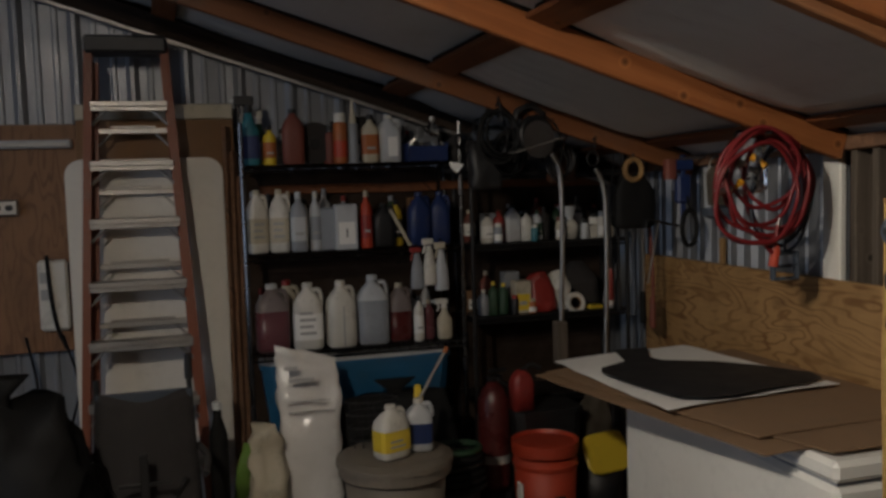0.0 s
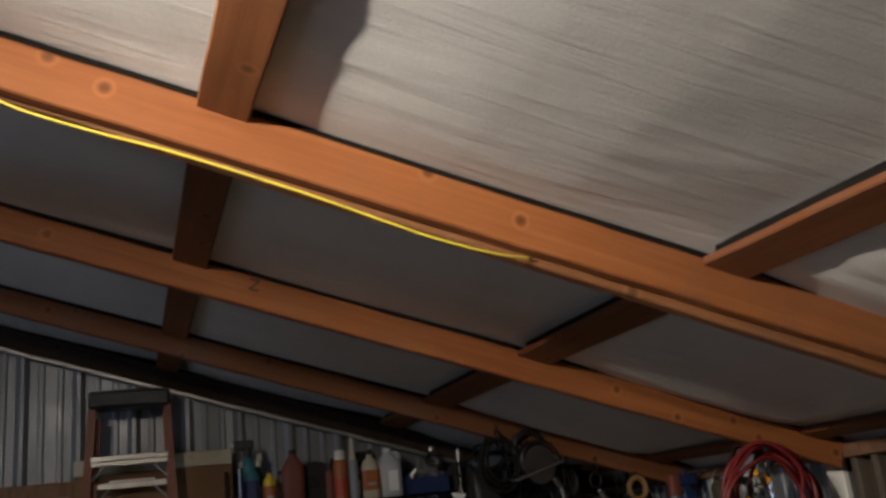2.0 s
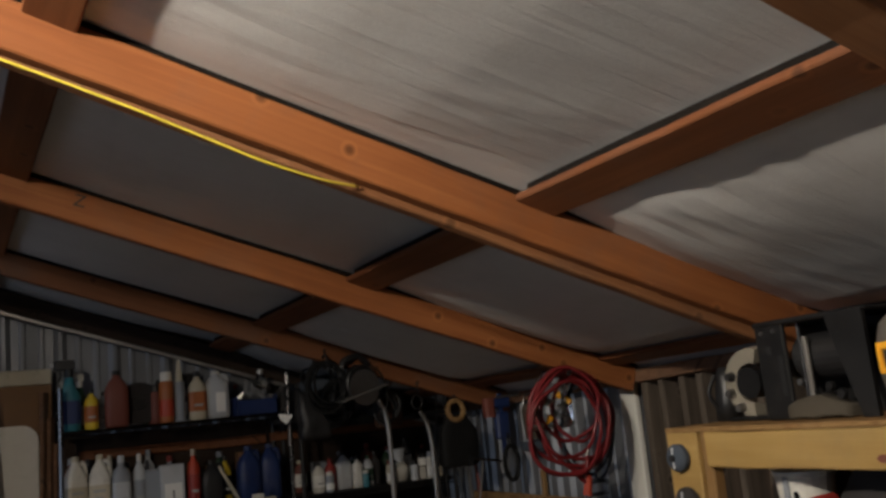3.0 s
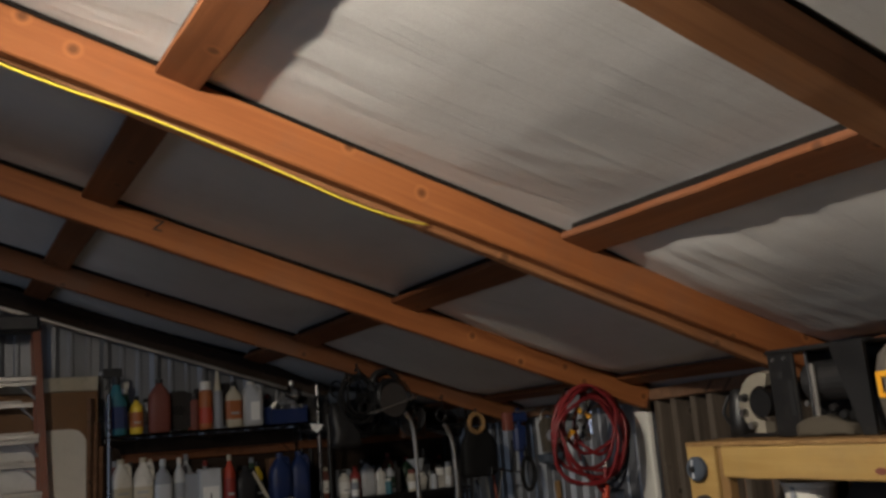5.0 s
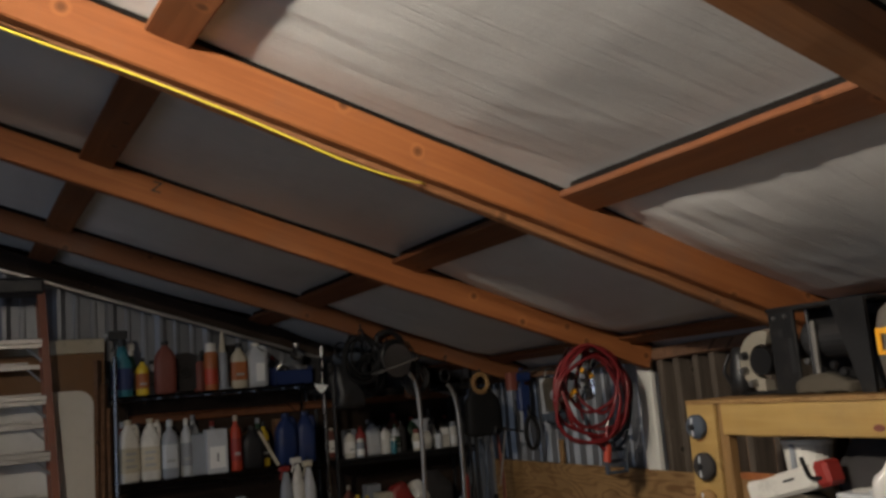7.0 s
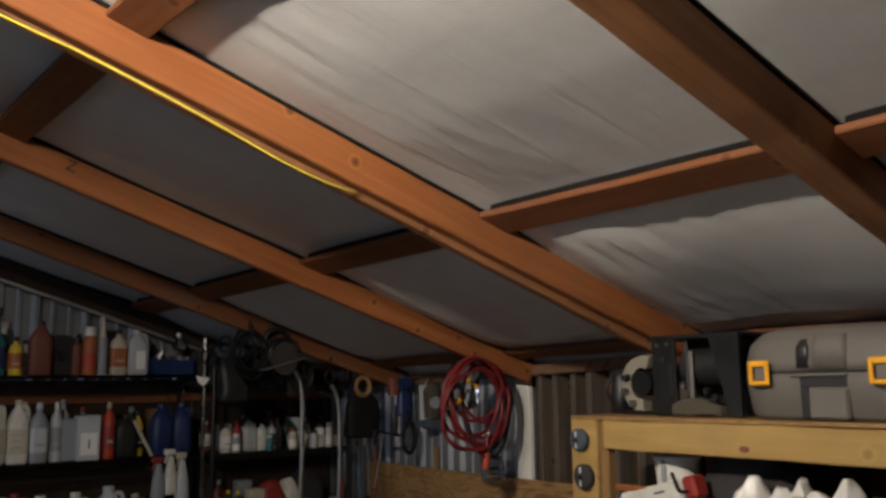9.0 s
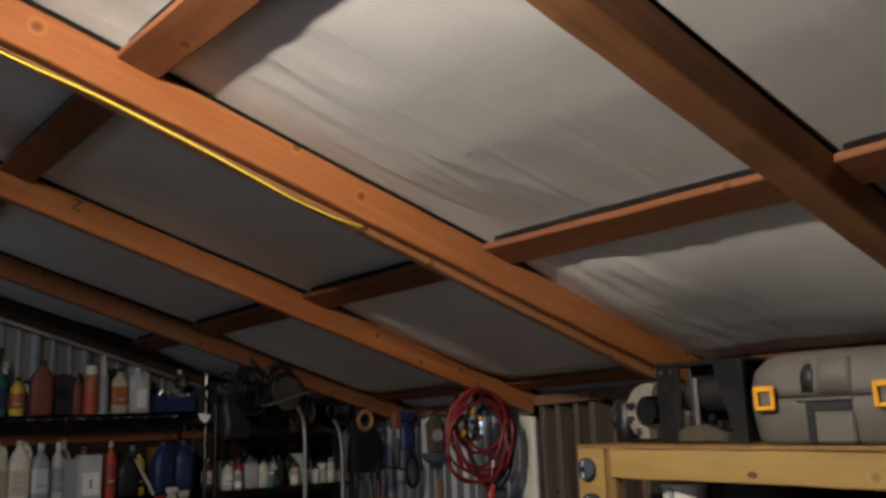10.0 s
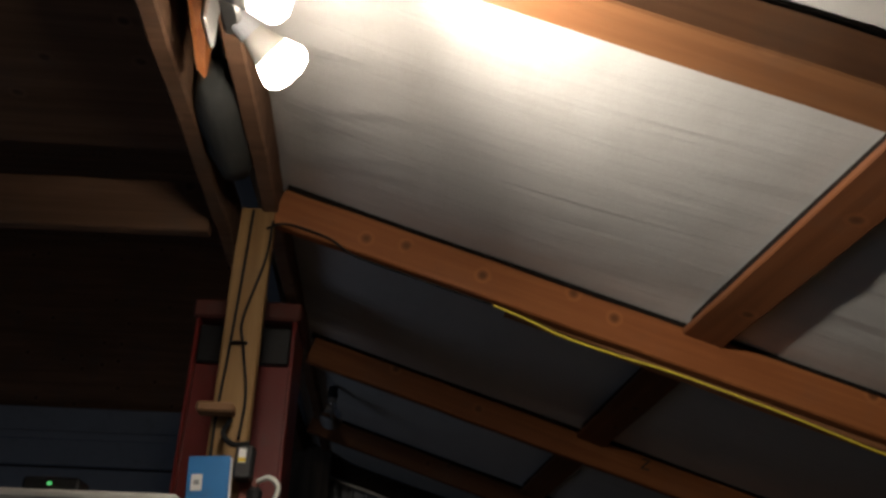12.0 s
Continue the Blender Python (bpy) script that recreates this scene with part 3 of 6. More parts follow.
for k, (dx, zz) in enumerate(((-0.95, 0.92), (-0.80, 1.0), (-0.64, 1.0))):
    cab = thing("cable", pose(dx, 4.37, 0), "black cable hanging down the wall panel", "cable", "cables on the wall panel")
    part("lead", tube(smooth_line([(0, 0, zz), (0.02 + 0.02 * k, -0.02, zz - 0.25), (0.01, 0, zz - 0.5), (0.05, -0.01, 0.05)]), 0.006), "rubber", cab)

# ------------------------------------------------------------------ boards and table leaning at the back wall
big = thing("leaning_board", pose(0, 4.36, 0), "tall brown hardboard sheet leaning on the wall", "board")
part("sheet", box(-0.53, 0.0, 0.01, 0.185, 0.018, 2.00, 0.003), "hardboard", big)
part("edge_strip", box(-0.53, -0.012, 2.001, 0.185, 0.02, 2.072, 0.004), "cream", big, "pale strip along the top edge")
tab = thing("folding_table", pose(0, 4.305, 0), "white plastic folding table standing on end", "table")
bm = bmesh.new()
tw, th, tr = 0.352, 1.815, 0.075
prof = []
for cx, cz, a0 in ((tw - tr, th - tr, 0), (-tw + tr, th - tr, 90), (-tw + tr, 0.02 + tr, 180), (tw - tr, 0.02 + tr, 270)):
    for k in range(7):
        a = radians(a0 + 15 * k)
        prof.append((cx + tr * math.cos(a), cz + tr * math.sin(a)))
face = bm.faces.new([bm.verts.new((-0.228 + u, -0.02, v)) for u, v in prof])
thicken(bm, 0.04)
bmesh.ops.bevel(bm, geom=[e for e in bm.edges if abs(e.verts[0].co.y - e.verts[1].co.y) < 1e-5], offset=0.008, segments=2, affect="EDGES")
part("tabletop", bm, "table_white", tab)
part("leg_frame", tube(smooth_line([(-0.45, 0.034, 0.3), (-0.45, 0.034, 1.3), (0.0, 0.034, 1.3), (0.0, 0.034, 0.3)]), 0.011), "dark_steel", tab)
plank = thing("timber_offcut", pose(0, 0, 0), "dark narrow boards standing against a shelf", "board")
for k in range(3):
    board("plank", (0.135 + 0.03 * k, 4.30 + 0.02 * k, 0.0), (0.150 + 0.028 * k, 4.33 + 0.02 * k, 1.96 - 0.12 * k), 0.02, 0.06, "loft", parent=plank, axis=2)


# ------------------------------------------------------------------ step ladder
lad = thing("step_ladder", pose(0, 0, 0), "closed orange fibreglass step ladder with aluminium treads", "ladder")


def rail_at(z, side, back=0.0):
    t = (2.34 - z) / 2.34
    x = (-0.435 - 0.125 * t) if side < 0 else (-0.115 + 0.129 * t)
    return Vector((x, 4.235 - 0.16 * t + back * (0.4 + t), z))


def channel(p0, p1, w, d, bm=None):
    """A U-shaped rail from p0 up to p1."""
    bm = bm or bmesh.new()
    p0, p1 = Vector(p0), Vector(p1)
    prof = [(-w / 2, -d / 2), (w / 2, -d / 2), (w / 2, -d / 2 + 0.008), (-w / 2 + 0.008, -d / 2 + 0.008), (-w / 2 + 0.008, d / 2 - 0.008), (w / 2, d / 2 - 0.008), (w / 2, d / 2), (-w / 2, d / 2)]
    rings = [[bm.verts.new(p + Vector((a, b, 0))) for a, b in prof] for p in (p0, p1)]
    for k in range(8):
        bm.faces.new((rings[0][k], rings[0][(k + 1) % 8], rings[1][(k + 1) % 8], rings[1][k]))
    bm.faces.new(rings[0][::-1])
    bm.faces.new(rings[1])
    return bm


for s in (-1, 1):
    part("front_rail", channel(rail_at(0.0, s), rail_at(2.31, s), 0.036, 0.075), "fibreglass", lad)
    b0, b1 = rail_at(0.02, s, 0.075), rail_at(2.25, s, 0.075)
    b0.x, b1.x = b0.x * 0.9 - 0.02, b1.x * 0.9 - 0.02
    part("rear_rail", channel(b0, b1, 0.03, 0.04), "fibreglass", lad)
    part("foot", box(rail_at(0, s).x - 0.025, rail_at(0, s).y - 0.045, 0, rail_at(0, s).x + 0.025, rail_at(0, s).y + 0.045, 0.05, 0.006), "rubber", lad)
bm = box(-0.455, 4.17, 2.285, -0.098, 4.325, 2.365, 0.012)
part("top_cap", bm, "black", lad, "black moulded top cap")
for z in (2.050, 1.782, 1.522, 1.239, 0.972, 0.700, 0.420):
    a, b = rail_at(z, -1), rail_at(z, 1)
    tread = part("tread", box(a.x + 0.01, a.y - 0.05, z - 0.004, b.x - 0.01, a.y + 0.04, z + 0.020, 0.003), "aluminium", lad)
    part("tread_lip", box(a.x + 0.012, a.y - 0.046, z - 0.024, b.x - 0.012, a.y - 0.040, z - 0.005, 0.0015), "aluminium", tread)
    for s, q in ((1, a), (-1, b)):
        part("brace", tube([(q.x + s * 0.012, q.y - 0.02, z - 0.085), (q.x + s * 0.085, q.y - 0.02, z - 0.012)], 0.0075, sides=6), "aluminium", lad)
for z in (1.94, 1.66, 1.32, 1.05):
    a, b = rail_at(z, -1, 0.075), rail_at(z, 1, 0.075)
    part("rear_bar", box(a.x * 0.9 - 0.02, a.y - 0.008, z - 0.012, b.x * 0.9 - 0.02, a.y + 0.008, z + 0.012, 0.002), "aluminium", lad)
    for s, q in ((1, a), (-1, b)):
        part("brace", tube([(q.x * 0.9 - 0.02 + s * 0.004, q.y - 0.006, z - 0.075), (q.x * 0.9 - 0.02 + s * 0.070, q.y - 0.006, z - 0.008)], 0.006, sides=6), "aluminium", lad)
    part("spreader", box(a.x * 0.9 + 0.045, a.y - 0.012, z + 0.014, b.x * 0.9 - 0.085, a.y + 0.004, z + 0.024, 0.002), "aluminium", lad)

# ------------------------------------------------------------------ shelving
def rack(name, x0, x1, y0, y1, heights, top, label, wire=True, post="post_steel", deck="dark_steel"):
    r = thing(name, pose(x0, y0, 0), label, "shelf", "shelving along the back wall")
    w, d = x1 - x0, y1 - y0
    for px in (0, w):
        for py in (0, d):
            part("upright", tube([(px, py, 0), (px, py, top)], 0.0115, sides=10), post, r)
    for z in heights:
        sh = part("shelf", box(0.0, -0.004, z - 0.035, w, 0.004, z - 0.025, 0.001, box(0.0, -0.004, z - 0.010, w, 0.004, z, 0.001)), deck, r)
        part("rear_rim", box(0.0, d - 0.004, z - 0.010, w, d + 0.004, z, 0.001), deck, sh)
        if wire:
            bm = bmesh.new()
            for k in range(int(w / 0.025)):
                x = 0.0125 + 0.025 * k
                box(x - 0.0015, 0.0, z - 0.004, x + 0.0015, d, z - 0.001, 0, bm)
                if k % 2 == 0:
                    box(x - 0.0015, -0.003, z - 0.028, x + 0.0015, 0.003, z - 0.006, 0, bm)
            for y in (d * 0.25, d * 0.5, d * 0.75):
                box(0.0, y - 0.003, z - 0.010, w, y + 0.003, z - 0.004, 0, bm)
            part("wire_deck", bm, deck, sh)
        else:
            part("board_deck", box(0.004, 0.005, z - 0.020, w - 0.004, d - 0.005, z, 0.002), deck, sh)
    return r


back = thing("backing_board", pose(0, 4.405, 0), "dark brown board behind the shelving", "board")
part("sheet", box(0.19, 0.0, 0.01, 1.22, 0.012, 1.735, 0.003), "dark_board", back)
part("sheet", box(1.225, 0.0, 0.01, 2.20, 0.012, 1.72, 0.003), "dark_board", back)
rack("wire_shelf", 0.205, 1.255, 4.10, 4.40, (1.765, 1.35, 0.875, 0.42), 1.96, "black wire shelving crowded with bottles and jugs", deck="shelf_wire")
rack("steel_shelf", 1.31, 2.16, 4.10, 4.40, (1.70, 1.345, 0.975, 0.55), 1.80, "dark steel shelving filled with garage supplies", wire=False, post="dark_steel")


# ------------------------------------------------------------------ bottles, jugs and cans
def jug(x, y, z, h, w, d, body, cap="white", label="", tags="plastic jug", turn=0.0, band=None, bars=2, grip=True, group="jugs on the shelves", fluid="", level=0.5):
    """A handled jug with shoulders, neck, cap, side handle and a printed label."""
    t = thing("jug", pose(x, y, z, 0, 0, turn), tags, "jug", group)
    a, b = w / 2, d / 2
    part("body", loft([(0, a * 0.86, b * 0.86, 0.35), (0.012, a, b, 0.35), (h * 0.60, a, b, 0.35), (h * 0.70, a * 0.94, b * 0.92, 0.45), (h * 0.82, a * 0.62, b * 0.66, 0.7), (h * 0.88, a * 0.36, b * 0.44, 0.9), (h * 0.93, a * 0.30, b * 0.36, 1)]), body, t, smooth=True)
    part("cap", loft([(h * 0.925, a * 0.36, a * 0.36, 1), (h * 0.995, a * 0.34, a * 0.34, 1), (h, a * 0.30, a * 0.30, 1)], sides=14), cap, t)
    if grip:
        part("handle", tube(smooth_line([(a * 0.30, 0, h * 0.88), (a * 0.75, 0, h * 0.885), (a * 0.92, 0, h * 0.78), (a * 0.93, 0, h * 0.64)], 5), 0.011, sides=8), body, t, smooth=True)
    if fluid:
        part("fluid", loft([(0.004, a * 0.93, b * 0.93, 0.35), (0.013, a * 1.006, b * 1.006, 0.35), (h * level, a * 1.006, b * 1.006, 0.35), (h * level + 0.001, a * 0.96, b * 0.96, 0.35)]), fluid, t, "fluid showing through the plastic", smooth=True)
    if label:
        lb = part("label", loft([(h * 0.16, a * 1.012, b * 1.012, 0.35), (h * 0.55, a * 1.012, b * 1.012, 0.35)], caps=False), label, t)
        for k in range(bars):
            part("print_bar", box(-a * 0.6, -b * 1.03, h * (0.24 + 0.10 * k), a * (0.5 - 0.2 * (k % 2)), -b * 1.014, h * (0.28 + 0.10 * k), 0), band or "print", lb)
    return t


def bottle(x, y, z, h, r, body, cap="black", label="", tags="plastic bottle", flat=1.0, neck=0.35, group="bottles on the shelves", bars=1):
    t = thing("bottle", pose(x, y, z), tags, "bottle", group)
    q = 0.6 if flat < 1 else 1
    part("body", loft([(0, r * 0.9, r * 0.9 * flat, q), (0.008, r, r * flat, q), (h * 0.66, r, r * flat, q), (h * 0.76, r * 0.8, r * 0.8 * flat, 1), (h * 0.84, r * neck, r * neck, 1), (h * 0.90, r * neck, r * neck, 1)], sides=16), body, t, smooth=True)
    part("cap", loft([(h * 0.89, r * neck * 1.15, r * neck * 1.15, 1), (h, r * neck * 1.0, r * neck * 1.0, 1)], sides=12), cap, t)
    if label:
        lb = part("label", loft([(h * 0.18, r * 1.012, r * 1.012 * flat, q), (h * 0.58, r * 1.012, r * 1.012 * flat, q)], sides=16, caps=False), label, t)
        for k in range(bars):
            part("print_bar", box(-r * 0.5, -r * flat * 1.05, h * (0.28 + 0.12 * k), r * 0.5, -r * flat * 1.02, h * (0.33 + 0.12 * k), 0), "print", lb)
    return t


def sprayer(x, y, z, h, r, body, head="black", label="", tags="trigger spray bottle", turn=0.0):
    t = thing("spray_bottle", pose(x, y, z, 0, 0, turn), tags, "spray bottle", "spray bottles on the shelves")
    part("body", loft([(0, r * 0.9, r * 0.7, 0.6), (0.01, r, r * 0.75, 0.6), (h * 0.48, r, r * 0.75, 0.6), (h * 0.62, r * 0.55, r * 0.5, 0.9), (h * 0.76, r * 0.36, r * 0.36, 1)], sides=16), body, t, smooth=True)
    hd = part("head", box(-r * 0.55, -r * 0.35, h * 0.85, r * 1.35, r * 0.35, h * 0.99, 0.006, loft([(h * 0.75, r * 0.42, r * 0.42, 1), (h * 0.86, r * 0.40, r * 0.40, 1)], sides=12)), head, t)
    part("trigger", tube(smooth_line([(r * 0.9, 0, h * 0.86), (r * 0.75, 0, h * 0.78), (r * 1.0, 0, h * 0.68)], 4), 0.006, sides=6), head, hd)
    part("nozzle", loft([(0, 0.009, 0.009, 1), (0.016, 0.008, 0.008, 1)], m=pose(r * 1.35, 0, h * 0.93, 0, 90, 0), sides=10), "pale_grey", hd)
    if label:
        part("label", loft([(h * 0.1, r * 1.015, r * 0.765, 0.6), (h * 0.42, r * 1.015, r * 0.765, 0.6)], sides=16, caps=False), label, t)
    return t


def can(x, y, z, h, r, body, cap="white", label="", tags="aerosol can", band=""):
    t = thing("spray_can", pose(x, y, z), tags, "can", "cans on the shelves")
    part("body", loft([(0, r * 0.95, r * 0.95, 1), (0.004, r, r, 1), (h * 0.76, r, r, 1), (h * 0.82, r * 0.8, r * 0.8, 1)], sides=18), body, t, smooth=True)
    part("cap", loft([(h * 0.80, r * 0.82, r * 0.82, 1), (h * 0.98, r * 0.78, r * 0.78, 1), (h, r * 0.70, r * 0.70, 1)], sides=18), cap, t)
    if label:
        part("label", loft([(h * 0.12, r * 1.01, r * 1.01, 1), (h * 0.45, r * 1.01, r * 1.01, 1)], sides=18, caps=False), label, t)
    return t


def carton(x, y, z, w, d, h, mat, tags, turn=0.0, panel=None, text="", name="carton", lid=0.0):
    t = thing(name, pose(x, y, z, 0, 0, turn), tags, "box", "boxes on the shelves")
    part("body", box(-w / 2, -d / 2, 0, w / 2, d / 2, h, 0.003), mat, t)
    if panel:
        p = part("label", box(-w * 0.38, -d / 2 - 0.0025, h * 0.12, w * 0.38, -d / 2 - 0.0005, h * 0.62, 0), panel, t)
        if text:
            letters("figure", text, h * 0.30, pose(0.0, -d / 2 - 0.0035, h * 0.36, 90, 0, 0), "ink", p)
        else:
            part("print_bar", box(-w * 0.28, -d / 2 - 0.004, h * 0.28, w * 0.2, -d / 2 - 0.0028, h * 0.40, 0), "print", p)
    part("flap", box(-w / 2 + 0.002, -d / 2 + 0.002, h + 0.0005, -0.001, d / 2 - 0.002, h + 0.003, 0), mat, t)
    part("flap", box(0.001, -d / 2 + 0.002, h + 0.0005, w / 2 - 0.002, d / 2 - 0.002, h + 0.003, 0), mat, t)
    return t


SH1, SH2, SH3 = 1.766, 1.351, 0.876
# upper wire shelf
sprayer(0.250, 4.20, SH1, 0.33, 0.048, "teal", "black", "blue", "blue window cleaner spray bottle with black trigger", 180)
sprayer(0.300, 4.28, SH1, 0.27, 0.040, "green", "white", "pale_grey", "green spray bottle with white trigger head", 200)
bottle(0.342, 4.18, SH1, 0.185, 0.032, "yellow", "black", "amber", "small yellow oil bottle with black cap")
jug(0.455, 4.20, SH1, 0.265, 0.105, 0.075, "rust", "black", tags="rust-red oil jug with black cap", grip=False)
wheel = thing("sanding_disc", pose(0.565, 4.25, SH1 + 0.105, 90, 0, 0), "dark round abrasive disc leaning on the shelf", "disc")
part("disc", loft([(-0.012, 0.10, 0.10, 1), (0.012, 0.10, 0.10, 1)], sides=28), "cloth_dark", wheel)
part("hub", loft([(0.012, 0.03, 0.03, 1), (0.022, 0.028, 0.028, 1)], sides=16), "dark_steel", wheel)
can(0.640, 4.26, SH1, 0.19, 0.033, "rust", "black", tags="dull red aerosol can with black cap")
can(0.675, 4.15, SH1, 0.24, 0.034, "amber", "white", "orange", "orange aerosol can with white cap")
tubec = thing("caulk_tube", pose(0.738, 4.16, SH1), "grey caulk cartridge standing on its base", "caulk tube")
part("cartridge", loft([(0, 0.045, 0.045, 1), (0.006, 0.045, 0.045, 1), (0.008, 0.026, 0.026, 1), (0.19, 0.025, 0.025, 1)], sides=16), "grey", tubec, smooth=False)
part("nozzle", loft([(0.19, 0.018, 0.018, 1), (0.30, 0.006, 0.006, 1)], sides=12), "cream", tubec)
bottle(0.825, 4.18, SH1, 0.235, 0.042, "cream", "black", "amber", "tan bottle with dark printed label", 0.7)
brush = thing("hand_brush", pose(0.80, 4.28, SH1 + 0.012, 8, 0, 20), "dark bristle brush standing among bottles", "brush")
part("handle", loft([(0, 0.012, 0.01, 1), (0.14, 0.014, 0.01, 1), (0.16, 0.03, 0.02, 0.6)], sides=10), "black", brush)
part("bristles", loft([(0.16, 0.035, 0.022, 0.6), (0.22, 0.048, 0.035, 0.6)], sides=14), "cloth_dark", brush)
jug(0.925, 4.22, SH1, 0.235, 0.12, 0.10, "pale_grey", "white", "", "translucent grey jug with white paper label", 0)
part("label", box(-0.012, -0.054, 0.03, 0.035, -0.0505, 0.125, 0), "paper", bpy.data.objects["jug.001"], "white paper label")
bluebin = thing("parts_bin", pose(1.10, 4.19, SH1), "open blue parts bin heaped with hardware", "bin")
part("tray", box(-0.10, 0.08, 0, 0.10, 0.086, 0.10, 0.002, box(-0.10, -0.086, 0, 0.10, -0.08, 0.075, 0.002, box(0.094, -0.086, 0, 0.10, 0.086, 0.09, 0.002, box(-0.10, -0.086, 0, -0.094, 0.086, 0.09, 0.002, box(-0.10, -0.086, 0, 0.10, 0.086, 0.005, 0.001))))), "blue", bluebin)
rng = random.Random(12)
for k in range(9):
    fit = thing("hose_fitting", pose(1.03 + 0.018 * k + rng.uniform(-0.01, 0.01), 4.16 + rng.uniform(-0.03, 0.05), SH1 + 0.075 + rng.uniform(0, 0.02), rng.uniform(20, 160), rng.uniform(0, 90), rng.uniform(0, 180)), "small bright steel fitting in a blue bin", "fitting", "fittings in the blue bin")
    part("barrel", loft([(-0.025, 0.010, 0.010, 1), (0.0, 0.010, 0.010, 1), (0.001, 0.015, 0.015, 0.8), (0.018, 0.015, 0.015, 0.8), (0.019, 0.008, 0.008, 1), (0.04, 0.008, 0.008, 1)], sides=10), "chrome", fit)


def clear_bulb(x, y, z, r, label, cord=0.0):
    b = thing("light_bulb", pose(x, y, z), label, "bulb")
    part("globe", loft([(-r, r * 0.15, r * 0.15, 1)] + [(-r * math.cos(radians(a)), r * math.sin(radians(a)), r * math.sin(radians(a)), 1) for a in range(20, 160, 14)] + [(r * 1.15, r * 0.42, r * 0.42, 1), (r * 1.4, r * 0.40, r * 0.40, 1)], sides=20), "glass", b, smooth=True)
    part("screw_base", loft([(r * 1.38, r * 0.41, r * 0.41, 1), (r * 1.9, r * 0.40, r * 0.40, 1)], sides=16), "aluminium", b)
    part("filament_stem", tube([(0, 0, r * 1.4), (0, 0, 0.1 * r), (r * 0.2, 0, -0.1 * r)], r * 0.07, sides=6), "chrome", b)
    if cord:
        part("socket", loft([(r * 1.85, r * 0.5, r * 0.5, 1), (r * 3.0, r * 0.45, r * 0.45, 1)], sides=14), "black", b)
        part("cord", tube(smooth_line([(0, 0, r * 3.0), (0.01, 0.01, r * 3.0 + cord * 0.5), (0, 0, r * 3.0 + cord)]), 0.004), "rubber", b)
    return b


clear_bulb(1.15, 4.21, SH1 + 0.155, 0.036, "clear spare light bulb among hardware")

# middle wire shelf
jug(0.268, 4.19, SH2, 0.300, 0.095, 0.085, "white", "cream", "cream", "white oil jug with printed label", 12, bars=3)
jug(0.372, 4.19, SH2, 0.300, 0.095, 0.085, "white", "cream", "cream", "white oil jug with printed label", -6, bars=3)
bottle(0.462, 4.17, SH2, 0.285, 0.040, "grey", "pale_grey", "pale_grey", "grey bottle with pale label", 0.8)
bottle(0.545, 4.19, SH2, 0.285, 0.030, "pale_grey", "white", "grey", "tall pale bottle with white cap")
bottle(0.505, 4.30, SH2, 0.25, 0.034, "cream", "black", "", "cream bottle at the back of a shelf")
carton(0.605, 4.22, SH2, 0.085, 0.10, 0.20, "grey", "grey cardboard box of filters")
carton(0.688, 4.18, SH2, 0.105, 0.09, 0.215, "pale_grey", "pale grey box printed with a number", panel="paper", text="1")
bottle(0.790, 4.17, SH2, 0.28, 0.030, "orange", "cream", "red", "orange-red bottle with cream cap")
jug(0.880, 4.20, SH2, 0.215, 0.11, 0.08, "black", "black", tags="black oil jug with black cap", grip=True)
bottle(0.955, 4.24, SH2, 0.23, 0.030, "yellow", "black", "black", "yellow and black bottle behind the jugs")
jug(1.055, 4.17, SH2, 0.265, 0.11, 0.09, "blue", "blue", tags="dark blue fluid jug with blue cap", turn=5)
jug(1.165, 4.18, SH2, 0.265, 0.10, 0.09, "blue", "blue", tags="dark blue fluid jug with blue cap", turn=-8)
stick = thing("stir_stick", pose(1.0, 4.13, SH2, 0, -28, 0), "cream wooden stir stick leaning on jugs", "stick")
part("stick", box(-0.008, -0.004, 0.004, 0.008, 0.004, 0.21, 0.001), "cream", stick)

# sprayers hooked over the edge of the middle shelf
for x, zb, h, body, head, lab in ((1.010, 1.15, 0.22, "grey", "red", "grey spray bottle hooked on a shelf edge"), (1.072, 1.165, 0.245, "white", "white", "white tapered spray bottle hooked on a shelf edge"), (1.132, 1.135, 0.255, "pale_grey", "cream", "pale spray bottle hooked on a shelf edge")):
    hook = thing("spray_bottle", pose(x, 4.055, zb), lab, "spray bottle", "spray bottles hooked on the rack")
    part("body", loft([(0, 0.032, 0.024, 0.7), (0.01, 0.034, 0.026, 0.7), (h * 0.4, 0.030, 0.024, 0.8), (h * 0.78, 0.012, 0.012, 1)], sides=14), body, hook, smooth=True)
    part("head", box(-0.035, -0.012, h * 0.80, 0.02, 0.012, h * 0.92, 0.004), head, hook)
    part("trigger", tube([(-0.02, 0, h * 0.80), (-0.030, 0, h * 0.62)], 0.005, sides=6), head, hook)
    part("hanger", tube(smooth_line([(0.005, 0, h * 0.9), (0.005, 0.03, h * 0.98), (0.005, 0.050, h * 0.86)], 4), 0.003, sides=6), "dark_steel", hook)

# lower wire shelf
jug(0.318, 4.19, SH3, 0.325, 0.155, 0.12, "cloudy", "pale_grey", tags="large cloudy jug half full of red fluid", turn=5, fluid="plum", level=0.60)
jug(0.402, 4.32, SH3, 0.325, 0.12, 0.10, "cream", "red", tags="cream jug behind the fluid jugs")
jug(0.488, 4.18, SH3, 0.322, 0.142, 0.12, "white", "white", "paper", "white jug with a large printed label", -4, bars=4)
jug(0.648, 4.18, SH3, 0.322, 0.140, 0.12, "white", "white", tags="plain white jug with side handle", turn=6)
part("seam", box(-0.002, -0.0625, 0.01, 0.002, -0.058, 0.20, 0), "grey", bpy.data.objects["jug.010"], "dark seam line") if "jug.010" in bpy.data.objects else None
